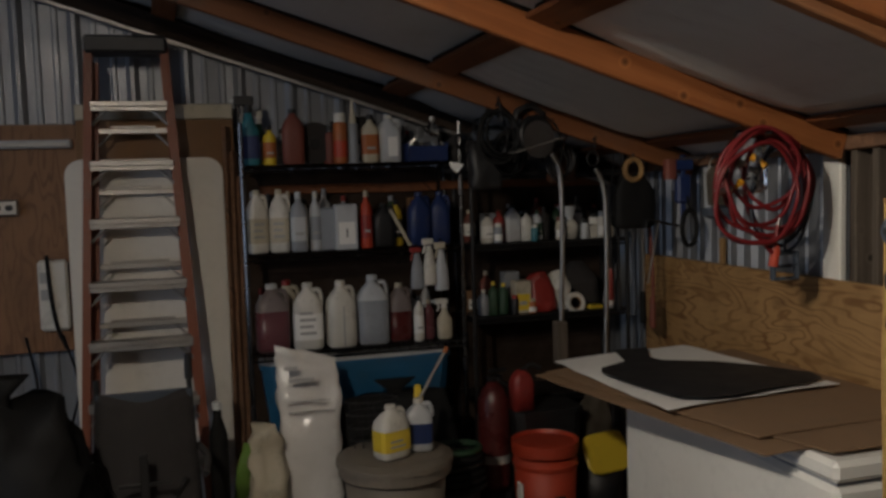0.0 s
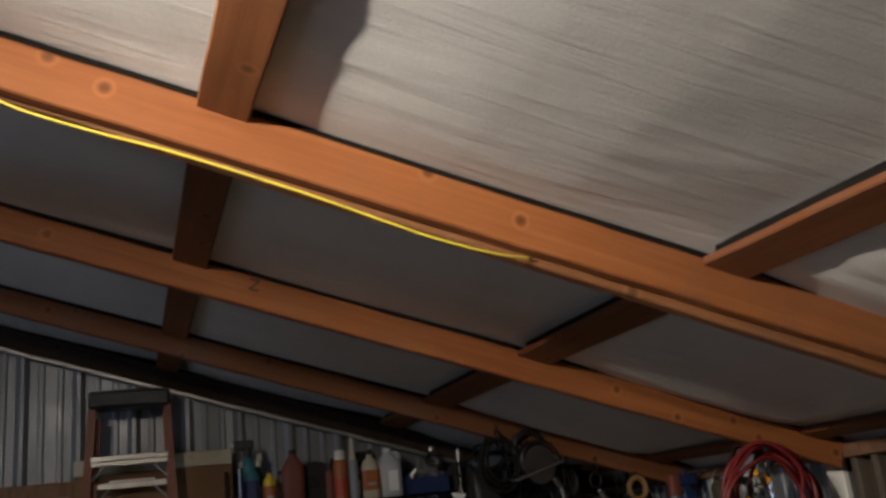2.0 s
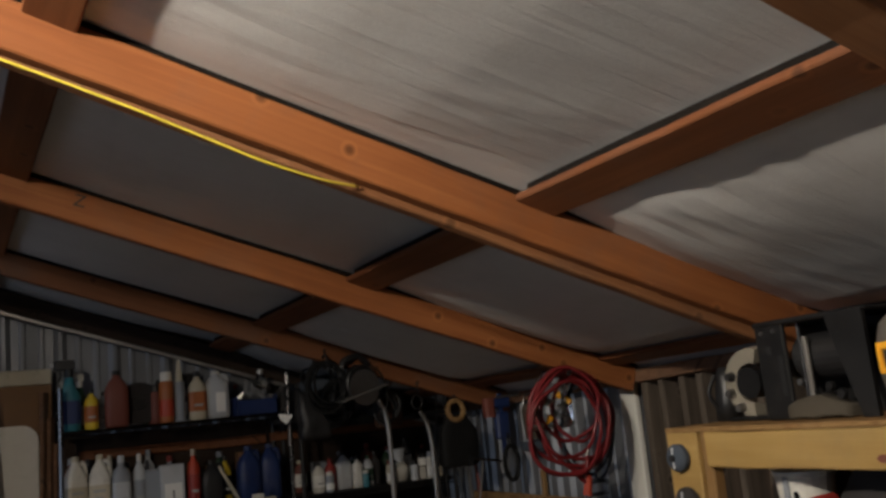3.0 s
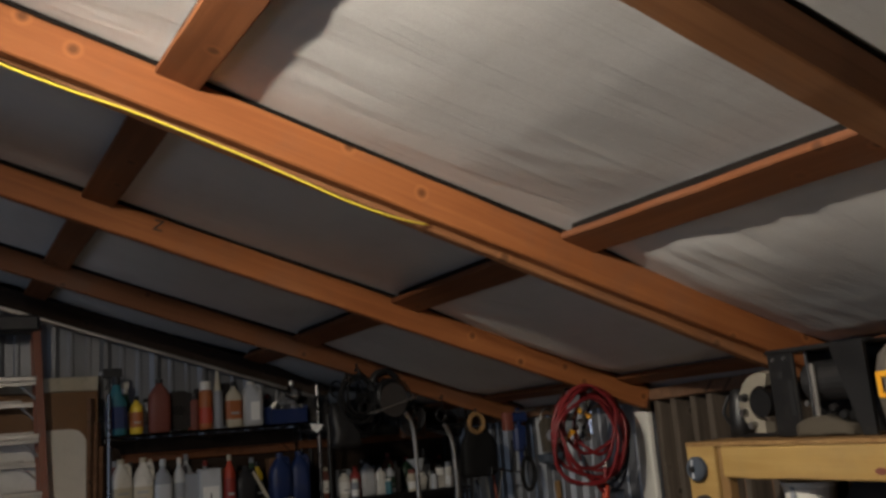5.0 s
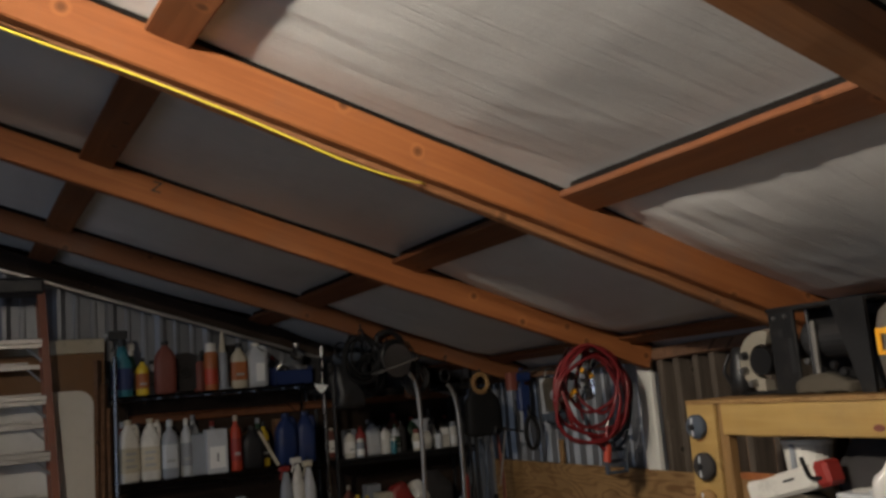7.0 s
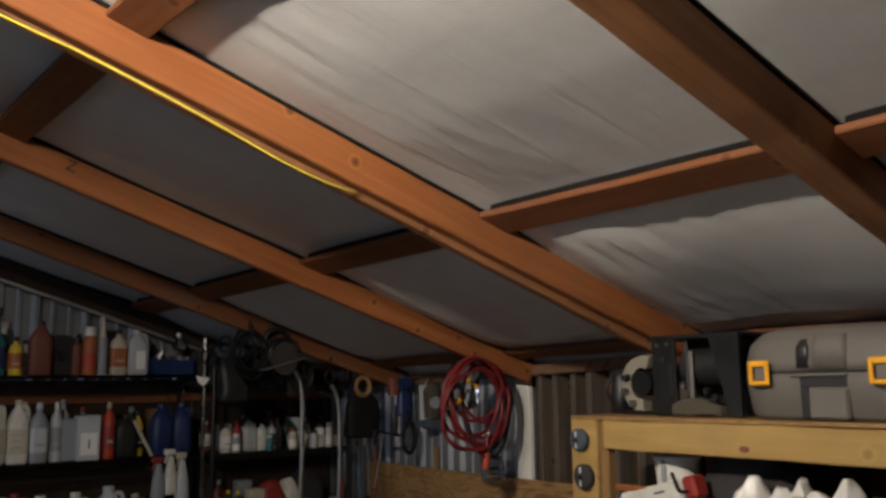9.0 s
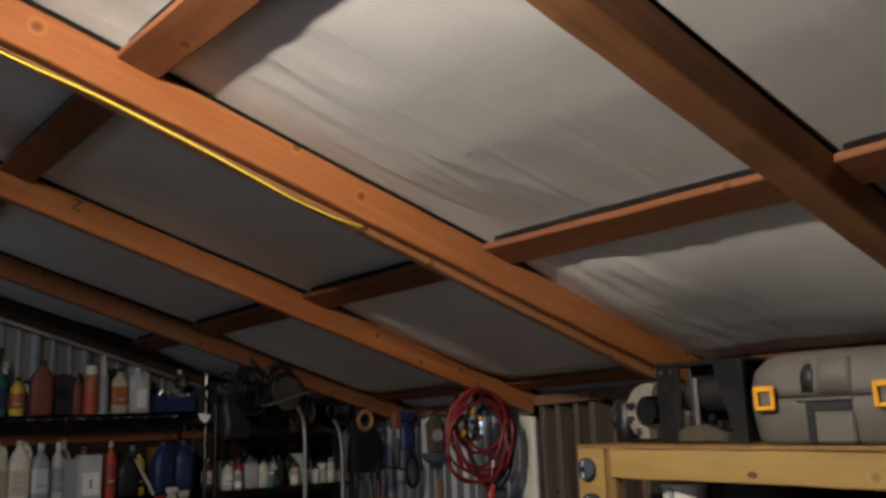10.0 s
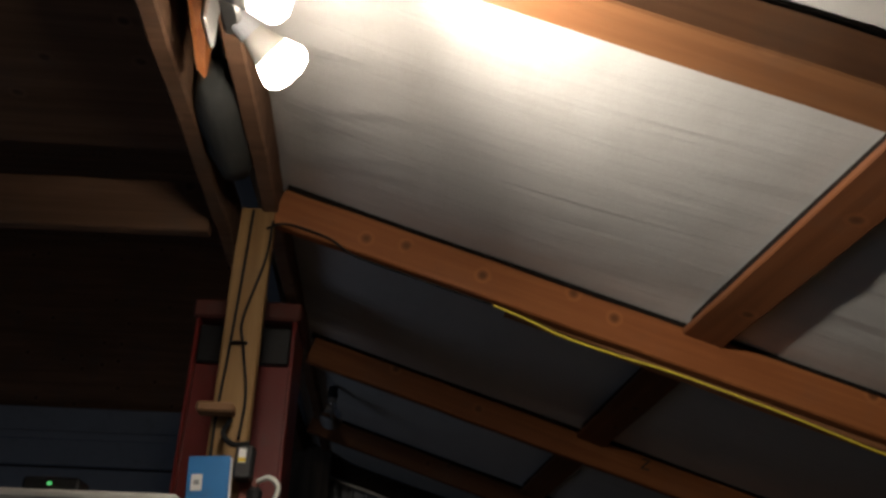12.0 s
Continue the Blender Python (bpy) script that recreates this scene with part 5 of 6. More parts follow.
ext = thing("fire_extinguisher", pose(1.335, 3.92, 0.0), "dark dusty red fire extinguisher with black hose", "extinguisher")
part("cylinder", loft([(0.16, 0.07, 0.07, 1), (0.20, 0.078, 0.078, 1), (0.60, 0.078, 0.078, 1), (0.66, 0.05, 0.05, 1), (0.69, 0.022, 0.022, 1)], sides=24), "wine", ext, smooth=True)
part("stand", loft([(0.0, 0.09, 0.09, 0.6), (0.16, 0.08, 0.08, 0.6)], sides=16), "black", ext)
part("valve", box(-0.03, -0.012, 0.69, 0.05, 0.012, 0.72, 0.004, box(-0.02, -0.012, 0.735, 0.07, 0.012, 0.75, 0.003)), "dark_steel", ext)
part("hose", tube(smooth_line([(0.02, -0.01, 0.70), (0.10, -0.03, 0.62), (0.09, -0.04, 0.35)]), 0.010), "rubber", ext, smooth=True)
part("label", loft([(0.30, 0.079, 0.079, 1), (0.34, 0.079, 0.079, 1)], sides=24, caps=False), "print", ext)

fuel = thing("fuel_can", pose(1.455, 3.85, 0.56), "dark red fuel can on a dark box", "fuel can")
part("body", loft([(0, 0.055, 0.05, 0.4), (0.13, 0.055, 0.05, 0.4), (0.17, 0.04, 0.04, 0.7), (0.19, 0.02, 0.02, 1)], sides=18), "red_paint", fuel, smooth=True)
part("spout", tube(smooth_line([(0.0, 0, 0.18), (0.05, 0, 0.21), (0.10, 0, 0.19)]), 0.012), "black", fuel)
crate = thing("crate", pose(1.575, 3.90, 0), "dark plastic crate under a red can", "crate")
part("body", loft([(0, 0.15, 0.10, 0.1), (0.55, 0.17, 0.12, 0.1)], sides=24), "black", crate)
part("rim", loft([(0.53, 0.178, 0.128, 0.1), (0.558, 0.178, 0.128, 0.1)], sides=24), "black", crate)

bucket = thing("bucket", pose(1.475, 3.62, 0.0), "orange-red plastic bucket with lid", "bucket")
part("body", loft([(0, 0.125, 0.125, 1), (0.008, 0.13, 0.13, 1), (0.40, 0.145, 0.145, 1)], sides=32), "orange", bucket, smooth=True)
for z in (0.36, 0.42):
    part("rib", loft([(z, 0.151, 0.151, 1), (z + 0.018, 0.152, 0.152, 1)], sides=32), "orange", bucket)
part("lid", loft([(0.44, 0.156, 0.156, 1), (0.475, 0.156, 0.156, 1), (0.478, 0.146, 0.146, 1), (0.462, 0.140, 0.140, 1)], sides=32), "orange", bucket)
part("label", box(-0.015, -0.150, 0.21, 0.035, -0.1405, 0.25, 0), "ink", bucket)
part("bail", tube(arc((0, 0, 0.40), 0.158, 185, 355, 22, "xz", 0.9), 0.0025, sides=6), "chrome", bucket)
part("tag", box(-0.148, -0.07, 0.13, -0.135, -0.02, 0.30, 0.002), "paper", bucket)

tub = thing("bucket", pose(1.80, 3.74, 0.0), "black bucket with a bright yellow lid", "bucket")
part("body", loft([(0, 0.10, 0.10, 1), (0.30, 0.125, 0.125, 1)], sides=28), "black", tub, smooth=True)
part("lid", loft([(-0.010, 0.115, 0.085, 0.5), (0.010, 0.125, 0.095, 0.5), (0.016, 0.118, 0.088, 0.5)], sides=28, m=pose(0.0, -0.08, 0.36, 62, 0, 12)), "yellow", tub, "tilted bright yellow lid")
tin = thing("paint_tin", pose(2.0, 3.42, 0.0), "pale tins stacked beside the freezer", "tin")
for k in range(3):
    part("tin", loft([(0.16 * k, 0.085, 0.085, 1), (0.16 * k + 0.145, 0.085, 0.085, 1), (0.16 * k + 0.15, 0.09, 0.09, 1), (0.16 * k + 0.157, 0.09, 0.09, 1)], sides=24), ("cream", "teal", "pale_grey")[k], tin)
slab = thing("cardboard_piece", pose(1.30, 3.62, 0.0, 0, 0, 14), "flat tan cardboard piece on the floor", "cardboard")
part("sheet", box(-0.16, -0.2, 0.002, 0.14, 0.14, 0.012, 0.002), "cardboard", slab)
for k, (x, y, w, d, h, mat, lab) in enumerate(((1.66, 3.95, 0.20, 0.16, 0.50, "cloth_dark", "dark bundle of plastic wrap under the rack"), (1.90, 3.98, 0.20, 0.18, 0.56, "cloth_tan", "pale cloth bundle behind the buckets"), (1.05, 3.92, 0.24, 0.16, 0.40, "cloth_dark", "dark cloth heap under the shelves"))):
    sack(x, y, 0.0, w, d, h, mat, lab, "bundle", 60 + k, "bundle", crump=2.2)

# ------------------------------------------------------------------ freezer, cardboard and paper
frz = thing("chest_freezer", pose(1.90, 2.46, 0), "white chest freezer covered with cardboard sheets", "freezer")
FX, FY = 0.315, 0.59
part("cabinet", box(-FX, -FY, 0.03, FX, FY, 0.815, 0.018), "white_metal", frz)
part("gasket", box(-FX + 0.012, -FY + 0.012, 0.815, FX - 0.012, FY - 0.012, 0.825, 0), "grey", frz)
lid = part("lid", box(-FX - 0.006, -FY - 0.006, 0.825, FX + 0.004, FY + 0.004, 0.885, 0.014), "white_metal", frz)
part("badge", box(-FX - 0.009, -0.45, 0.84, -FX - 0.0065, -0.30, 0.855, 0), "pale_grey", lid)
for sx in (-1, 1):
    for sy in (-1, 1):
        part("foot", loft([(0, 0.02, 0.02, 1), (0.031, 0.022, 0.022, 1)], sides=12, m=pose(sx * 0.26, sy * 0.52, 0)), "black", frz)


def sheet(name, corners, z, mat, label, cat, thick=0.004, warp=0.006, droop=0.0, seed=0, edge=1.57):
    """A limp flat sheet from four corners (x, y) that sags where it overhangs the freezer's side."""
    t = thing(name, pose(0, 0, 0), label, cat)
    bm = bmesh.new()
    n = 18
    c = [Vector((*p, 0)) for p in corners]
    rows = []
    for i in range(n + 1):
        col = []
        for j in range(n + 1):
            u, v = i / n, j / n
            p = (c[0] * (1 - u) + c[1] * u) * (1 - v) + (c[3] * (1 - u) + c[2] * u) * v
            over = max(0.0, edge - p.x)
            zz = z + warp * abs(noise.noise(Vector((p.x * 3.0, p.y * 3.0, seed)))) - droop * over ** 1.4
            col.append(bm.verts.new((p.x, p.y, zz)))
        rows.append(col)
    for i in range(n):
        for j in range(n):
            bm.faces.new((rows[i][j], rows[i + 1][j], rows[i + 1][j + 1], rows[i][j + 1]))
    thicken(bm, -thick)
    part("sheet", bm, mat, t, smooth=False)
    return t


sheet("cardboard_sheet", ((1.45, 1.98), (1.275, 3.21), (2.20, 3.12), (2.22, 2.00)), 0.892, "cardboard", "large brown cardboard sheet over a freezer", "cardboard", droop=0.12, seed=2)
sheet("cardboard_sheet", ((1.50, 2.08), (1.31, 3.19), (2.18, 3.20), (2.20, 2.12)), 0.906, "cardboard", "second brown cardboard sheet on the freezer", "cardboard", droop=0.14, seed=5, warp=0.008)
sheet("cardboard_sheet", ((1.60, 1.90), (1.55, 2.08), (2.20, 2.12), (2.21, 1.92)), 0.902, "cardboard", "narrow cardboard strip at the freezer edge", "cardboard", seed=7)
sheet("paper_sheet", ((1.40, 2.40), (1.375, 3.24), (2.00, 3.29), (2.10, 2.46)), 0.921, "paper", "large white paper sheet on brown cardboard", "paper", thick=0.0015, droop=0.12, seed=9, warp=0.012)
ink = thing("black_cutout", pose(0, 0, 0), "black cut-out sheet lying on white paper", "sheet")
bm = bmesh.new()
rim = [Vector(p) for p in ((1.64, 3.24), (1.79, 3.235), (1.70, 3.05), (1.72, 2.98), (1.89, 2.877), (2.00, 2.74), (2.08, 2.58), (2.06, 2.50), (1.96, 2.455), (1.80, 2.44), (1.645, 2.405), (1.55, 2.41), (1.469, 2.455), (1.43, 2.65), (1.405, 2.877), (1.44, 2.95), (1.575, 3.02), (1.60, 3.10))]
f = bm.faces.new([bm.verts.new((p.x, p.y, 0.938)) for p in rim])
thicken(bm, 0.002)
part("sheet", bm, "ink", ink)

ply = thing("plywood_sheet", pose(2.245, 0, 0), "knotty plywood sheet standing along the side wall", "plywood")
part("sheet", box(-0.010, 2.12, 0.0, 0.010, 4.05, 1.255, 0.003), "plywood", ply)

# ------------------------------------------------------------------ tools hung before the right-hand rack
def hung_pipe(x, z_ring, xb, z_bend, x_low, y, label, block=False):
    t = thing("bent_pipe", pose(0, 0, 0), label, "pipe", "bent pipes hung from a rafter")
    pts = smooth_line([(x + 0.012, y, z_ring - 0.045), (x + 0.030, y, z_ring - 0.075), (xb - 0.012, y, z_bend + 0.02), (xb, y, z_bend - 0.09), (xb, y, z_bend - 0.36), (x_low, y, 0.96), (x_low - 0.002, y, 0.84)], 6)
    part("pipe", tube(pts, 0.0115, sides=12), "chrome", t, smooth=True)
    part("hook_ring", tube(arc((x, y, z_ring), 0.027, 0, 345, 20, "xz", 1.2), 0.0045, closed=True), "dark_steel", t, smooth=True)
    part("hanger", tube(smooth_line([(x + 0.01, y, z_ring + 0.04), (x + 0.012, y + 0.006, z_ring + 0.09), (x + 0.004, y + 0.012, roof(x, y) - 0.10)], 4), 0.003, sides=6), "dark_steel", t)
    if block:
        part("block", box(x_low - 0.03, y - 0.03, 0.82, x_low + 0.025, y + 0.03, 1.02, 0.006), "old", t, "weathered wooden block")
    return t


hung_pipe(1.515, 1.815, 1.568, 1.70, 1.552, 3.585, "bent bright steel pipe with ring hook and block", True)
hung_pipe(1.725, 1.745, 1.785, 1.60, 1.776, 3.585, "bent bright steel pipe with ring hook")

pul = thing("wooden_pulley", pose(1.925, 3.58, 1.69), "worn wooden ring pulley hung under a rafter", "pulley")
part("ring", tube(arc((0, 0, 0), 0.042, 0, 345, 23, "xz", 1.1), 0.013, closed=True), "post", pul, smooth=True)
part("eye", tube([(0, 0, 0.045), (0, 0, 0.075)], 0.006), "dark_steel", pul)
vest = sack(1.935, 3.60, 1.42, 0.20, 0.07, 0.25, "rubber", "dark work apron hung from a hook", "apron", 71, "apron", top=0.5)
for k, (x, z0, z1, mat, lab) in enumerate(((1.86, 1.10, 1.50, "dark_steel", "long dark pry bar on the tool wall"), (1.90, 1.05, 1.52, "black", "black handled file on the tool wall"), (2.03, 0.98, 1.50, "chrome", "bright steel rod on the tool wall"), (2.08, 0.95, 1.46, "rust", "rust-red level on the tool wall"), (1.98, 1.02, 1.40, "cloth_blue", "blue-grey handled tool on the wall"))):
    tl = thing("hung_tool", pose(x, 3.70, z0), lab, "tool", "tools hung on the wall")
    part("shaft", tube(smooth_line([(0, 0, 0), (0.004, 0, (z1 - z0) * 0.5), (-0.004 * k, 0, z1 - z0)], 4), 0.008), mat, tl)
    part("grip", loft([(-0.02, 0.014, 0.014, 1), (0.0, 0.016, 0.016, 1), (0.11, 0.015, 0.015, 1), (0.13, 0.010, 0.010, 1)], sides=12), ("red", "black", "rubber", "rust", "cloth_blue")[k], tl)
    part("hook", tube([(0, 0, z1 - z0), (0, -0.02, z1 - z0 + 0.05), (0, -0.055, roof(x, 3.64) - 0.10 - z0)], 0.003, sides=6), "dark_steel", tl)
gun = thing("caulking_gun", pose(2.03, 3.52, 1.42, 0, 12, 0), "black caulking gun hung nose down", "caulking gun")
part("cradle", box(-0.09, -0.022, 0.02, 0.09, 0.022, 0.030, 0.004, box(-0.09, -0.022, -0.012, -0.082, 0.022, 0.03, 0.002)), "dark_steel", gun)
part("rod", tube([(-0.02, 0, 0.02), (-0.02, 0, -0.26)], 0.005), "chrome", gun)
part("handle", tube(smooth_line([(0.06, 0, 0.03), (0.05, 0, 0.10), (0.03, 0, 0.18)], 4), 0.010), "black", gun)

clampt = thing("bar_clamp", pose(2.13, 3.50, 1.44), "blue bar clamp with red pads hung up", "clamp")
part("bar", box(-0.012, -0.006, 0.0, 0.012, 0.006, 0.31, 0.002), "blue", clampt)
part("jaw", box(-0.055, -0.018, 0.24, 0.05, 0.018, 0.29, 0.008), "blue", clampt)
part("head", box(-0.035, -0.022, 0.09, 0.035, 0.022, 0.22, 0.010), "blue", clampt)
part("pad", loft([(0, 0.028, 0.024, 0.8), (0.09, 0.028, 0.024, 0.8)], sides=16, m=pose(-0.065, 0, 0.20)), "rust", clampt, "faded red grip pad")
part("screw", tube([(-0.02, -0.01, 0.29), (0.14, -0.01, 0.30)], 0.007), "chrome", clampt)
strap = thing("strap_loop", pose(2.125, 3.44, 1.42), "black rubber strap loop hanging down", "strap")
part("loop", tube(arc((0, 0, 0), 0.038, 0, 345, 23, "xz", 2.1), 0.011, closed=True), "rubber", strap, smooth=True)
part("tie", tube([(0, 0, 0.08), (0.005, 0.02, 0.14)], 0.005), "rubber", strap)
dev = thing("work_light", pose(2.215, 3.36, 1.46), "dull green and blue work lamp hung up", "work light")
part("head", loft([(0.06, 0.035, 0.03, 0.5), (0.20, 0.042, 0.035, 0.5), (0.23, 0.03, 0.025, 0.8)], sides=16), "cloth_tan", dev)
part("lens", loft([(0, 0.034, 0.034, 1), (0.012, 0.030, 0.030, 1)], sides=16, m=pose(0, -0.03, 0.14, 90, 0, 0)), "grey", dev)
part("base", loft([(0.0, 0.03, 0.03, 0.6), (0.015, 0.06, 0.04, 0.6), (0.05, 0.065, 0.045, 0.6)], sides=16), "cloth_blue", dev)
part("bail", tube(arc((0, 0, 0.22), 0.04, 0, 180, 12, "xz", 1.4), 0.004), "chrome", dev)
stk = thing("stake", pose(2.268, 3.40, 0.0), "short brown wooden stake behind the plywood", "stake")
part("stake", box(-0.010, -0.014, 0.0, 0.010, 0.014, 1.37, 0.003), "post", stk)

# ------------------------------------------------------------------ red hose and cords under the second rafter's end
hose = thing("air_hose", pose(1.865, 2.555, 1.605), "coiled bright red air hose hung from a rafter", "hose")
rng = random.Random(8)
for k, (cx, cz, rx, sq, yy) in enumerate(((-0.015, 0.00, 0.185, 1.02, -0.02), (0.005, 0.015, 0.178, 1.06, 0.0), (0.035, 0.01, 0.172, 1.10, 0.02), (-0.03, 0.035, 0.150, 1.04, -0.035), (0.05, -0.005, 0.165, 1.02, 0.035), (0.0, 0.055, 0.125, 1.02, 0.01), (0.075, 0.02, 0.13, 1.25, 0.045), (-0.05, -0.02, 0.165, 0.98, -0.045), (0.06, 0.05, 0.10, 1.3, 0.03))):
    pts = []
    for i in range(44):
        a = 2 * math.pi * i / 44
        wob = 1 + 0.06 * math.sin(2 * a + 1.7 * k) + 0.03 * math.sin(5 * a + 2 * k)
        pts.append((cx + rx * wob * math.cos(a), yy + 0.015 * math.sin(2 * a + k), cz + rx * sq * wob * math.sin(a)))
    part("loop", tube(pts, 0.0072, sides=10, closed=True), "hose", hose, smooth=True)
part("fitting", loft([(-0.03, 0.011, 0.011, 1), (0.03, 0.009, 0.009, 1)], sides=12, m=pose(-0.175, -0.03, -0.005, 0, 80, 0)), "chrome", hose)
part("coupler", loft([(0.0, 0.017, 0.017, 1), (0.06, 0.014, 0.014, 1), (0.075, 0.008, 0.008, 1)], sides=12, m=pose(0.012, -0.035, -0.27, 0, 12, 0)), "orange", hose)
part("tail", tube(smooth_line([(-0.02, -0.03, -0.19), (0.01, -0.035, -0.22), (0.02, -0.035, -0.20), (0.035, -0.03, -0.13)]), 0.008), "hose", hose, smooth=True)
part("tip", loft([(0, 0.008, 0.008, 1), (0.03, 0.007, 0.007, 1)], sides=10, m=pose(0.034, -0.03, -0.135, 0, 20, 0)), "chrome", hose)
part("nail", tube([(0.0, -0.05, 0.185), (0.0, 0.06, 0.19)], 0.005), "dark_steel", hose)
cordt = thing("extension_cord", pose(1.975, 2.60, 1.57), "blue-grey extension cord looped behind a hose", "cord")
for k, (rx, sq, cx) in enumerate(((0.125, 1.55, 0.0), (0.11, 1.6, -0.012), (0.118, 1.45, 0.012))):
    part("loop", tube([(cx + rx * math.cos(a) + 0.008 * math.sin(3 * a + k), 0.012 * k, rx * sq * math.sin(a)) for a in [2 * math.pi * i / 36 for i in range(36)]], 0.0055, sides=8, closed=True), "cloth_blue", cordt, smooth=True)
part("nail", tube([(0.0, -0.03, 0.18), (0.0, 0.05, 0.185)], 0.004), "dark_steel", cordt)
plug = thing("cord_reel", pose(1.985, 2.60, 1.325), "blue-grey plastic cord winder with openings", "cord winder")
part("side", box(-0.055, -0.012, -0.05, -0.042, 0.012, 0.05, 0.004), "cloth_blue", plug)
part("side", box(0.042, -0.012, -0.05, 0.055, 0.012, 0.05, 0.004), "cloth_blue", plug)
for z in (-0.045, 0.0, 0.045):
    part("rung", box(-0.05, -0.010, z - 0.006, 0.05, 0.010, z + 0.006, 0.003), "cloth_blue", plug)
part("hanger", tube([(0, 0, 0.04), (0.0, 0.0, 0.10)], 0.005), "cloth_blue", plug)
pouch = sack(1.835, 2.615, 1.585, 0.15, 0.07, 0.22, "glass", "crumpled clear plastic bag inside a hose coil", "plastic_bag", 81, "bag", top=0.4)
for k in range(7):
    cf = thing("coupling", pose(1.79 + 0.016 * k, 2.585 + 0.006 * (k % 3), 1.62 + 0.022 * ((k * 3) % 5), 30 * k, 40, 20 * k), "small brass and steel coupling", "coupling", "couplings in a plastic bag")
    part("barrel", loft([(-0.018, 0.008, 0.008, 1), (0.0, 0.008, 0.008, 1), (0.001, 0.012, 0.012, 0.7), (0.014, 0.012, 0.012, 0.7)], sides=10), "clasp" if k % 3 == 0 else "chrome", cf)

# ------------------------------------------------------------------ pine storage rack on the right
rackp = thing("timber_rack", pose(0, 0, 0), "new pine storage rack along the plank wall", "rack")
board("post", (1.592, 1.645, 0.0), (1.592, 1.645, 1.572), 0.038, 0.115, "pine", parent=rackp, axis=2).matrix_world = pose(1.592, 1.645, 0.0)
board("post", (1.600, 1.570, 0.0), (1.600, 1.570, 1.572), 0.038, 0.034, "post", parent=rackp, axis=2).matrix_world = pose(1.605, 1.570, 0.0)
board("beam", (1.588, 1.552, 1.527), (1.588, -1.2, 1.520), 0.038, 0.089, "pine", parent=rackp, axis=1)
board("beam", (2.24, 1.70, 1.527), (2.24, -1.2, 1.520), 0.038, 0.089, "pine", parent=rackp, axis=1)
for k in range(5):
    part("deck_board", box(1.572 + 0.138 * k, -1.2, 1.5725, 1.572 + 0.138 * k + 0.134, 1.70, 1.585, 0.002), "post", rackp)
board("post", (1.61, -1.0, 0.0), (1.61, -1.0, 1.47), 0.038, 0.089, "pine", parent=rackp, axis=2)
part("lower_ledge", box(1.61, -1.2, 1.225, 2.22, 1.55, 1.245, 0.003), "post", rackp)
part("ledge_rail", box(1.612, 1.40, 1.352, 1.632, 1.552, 1.372, 0.003), "rafter", rackp)
part("knot", loft([(0, 0.009, 0.016, 1), (0.002, 0.008, 0.015, 1)], sides=16, m=pose(1.5695, 1.04, 1.506, 0, -90, 0)), "rust", rackp, "dark oval knot")
for z, y, r, mat, lab in ((1.508, 1.650, 0.036, "cloth_blue", "blue-grey round cap hung on a pine post"), (1.392, 1.636, 0.040, "cloth_dark", "dark spool hung on a pine post"), (1.290, 1.640, 0.034, "post", "brown round spool hung on a pine post")):
    kn = thing("spool", pose(1.572, y, z, 0, -90, 0), lab, "spool", "spools hung on the post")
    part("disc", loft([(0.0, r * 0.9, r * 0.9, 1), (0.004, r, r, 1), (0.018, r, r, 1), (0.026, r * 0.8, r * 0.8, 1), (0.030, r * 0.3, r * 0.3, 1)], sides=24), mat, kn, smooth=False)
    part("hub", loft([(0.028, r * 0.28, r * 0.28, 1), (0.038, r * 0.24, r * 0.24, 1)], sides=14), "black", kn)
    part("spoke", box(-r * 0.75, -0.003, 0.0255, r * 0.75, 0.003, 0.031, 0.001), "pale_grey", kn)

DECK = 1.586
case = thing("tool_case", pose(1.755, 0.815, DECK), "grey-brown plastic tool case with amber clasps", "tool case")
part("lower_shell", loft([(0, 0.135, 0.225, 0.25), (0.015, 0.150, 0.240, 0.25), (0.10, 0.158, 0.250, 0.25), (0.122, 0.158, 0.250, 0.25)], sides=40), "case_grey", case, smooth=True)
part("seam", loft([(0.122, 0.152, 0.244, 0.25), (0.128, 0.152, 0.244, 0.25)], sides=40), "black", case)
part("upper_shell", loft([(0.128, 0.158, 0.250, 0.25), (0.15, 0.158, 0.249, 0.25), (0.20, 0.150, 0.238, 0.3), (0.232, 0.128, 0.212, 0.4), (0.246, 0.095, 0.175, 0.5)], sides=40), "case_grey", case, smooth=True)
part("lower_panel", box(-0.167, -0.070, 0.004, -0.120, 0.038, 0.086, 0.007), "case_grey", case)
# black boxes proud of the shell stand in for shade under the grip
part("grip_recess", box(-0.1605, -0.066, 0.087, -0.120, 0.062, 0.112, 0.002, box(-0.1602, 0.039, 0.006, -0.120, 0.062, 0.0865, 0.002)), "black", case, "black pieces imitating shade under the grip")
part("brow", loft([(0.134, 0.040, 0.050, 0.2), (0.19, 0.038, 0.048, 0.25), (0.222, 0.028, 0.042, 0.4)], sides=28, m=pose(-0.128, -0.022, 0)), "case_grey", case, smooth=True)
# black piece drawn as the shade of a notch beside the brow
part("notch", loft([(0.136, 0.030, 0.022, 0.4), (0.19, 0.028, 0.020, 0.5), (0.212, 0.014, 0.012, 0.8)], sides=20, m=pose(-0.131, 0.052, 0)), "black", case, "black piece imitating a shaded notch beside the brow", smooth=True)
part("handle", box(-0.170, -0.070, 0.113, -0.150, 0.085, 0.121, 0.003), "case_grey", case)
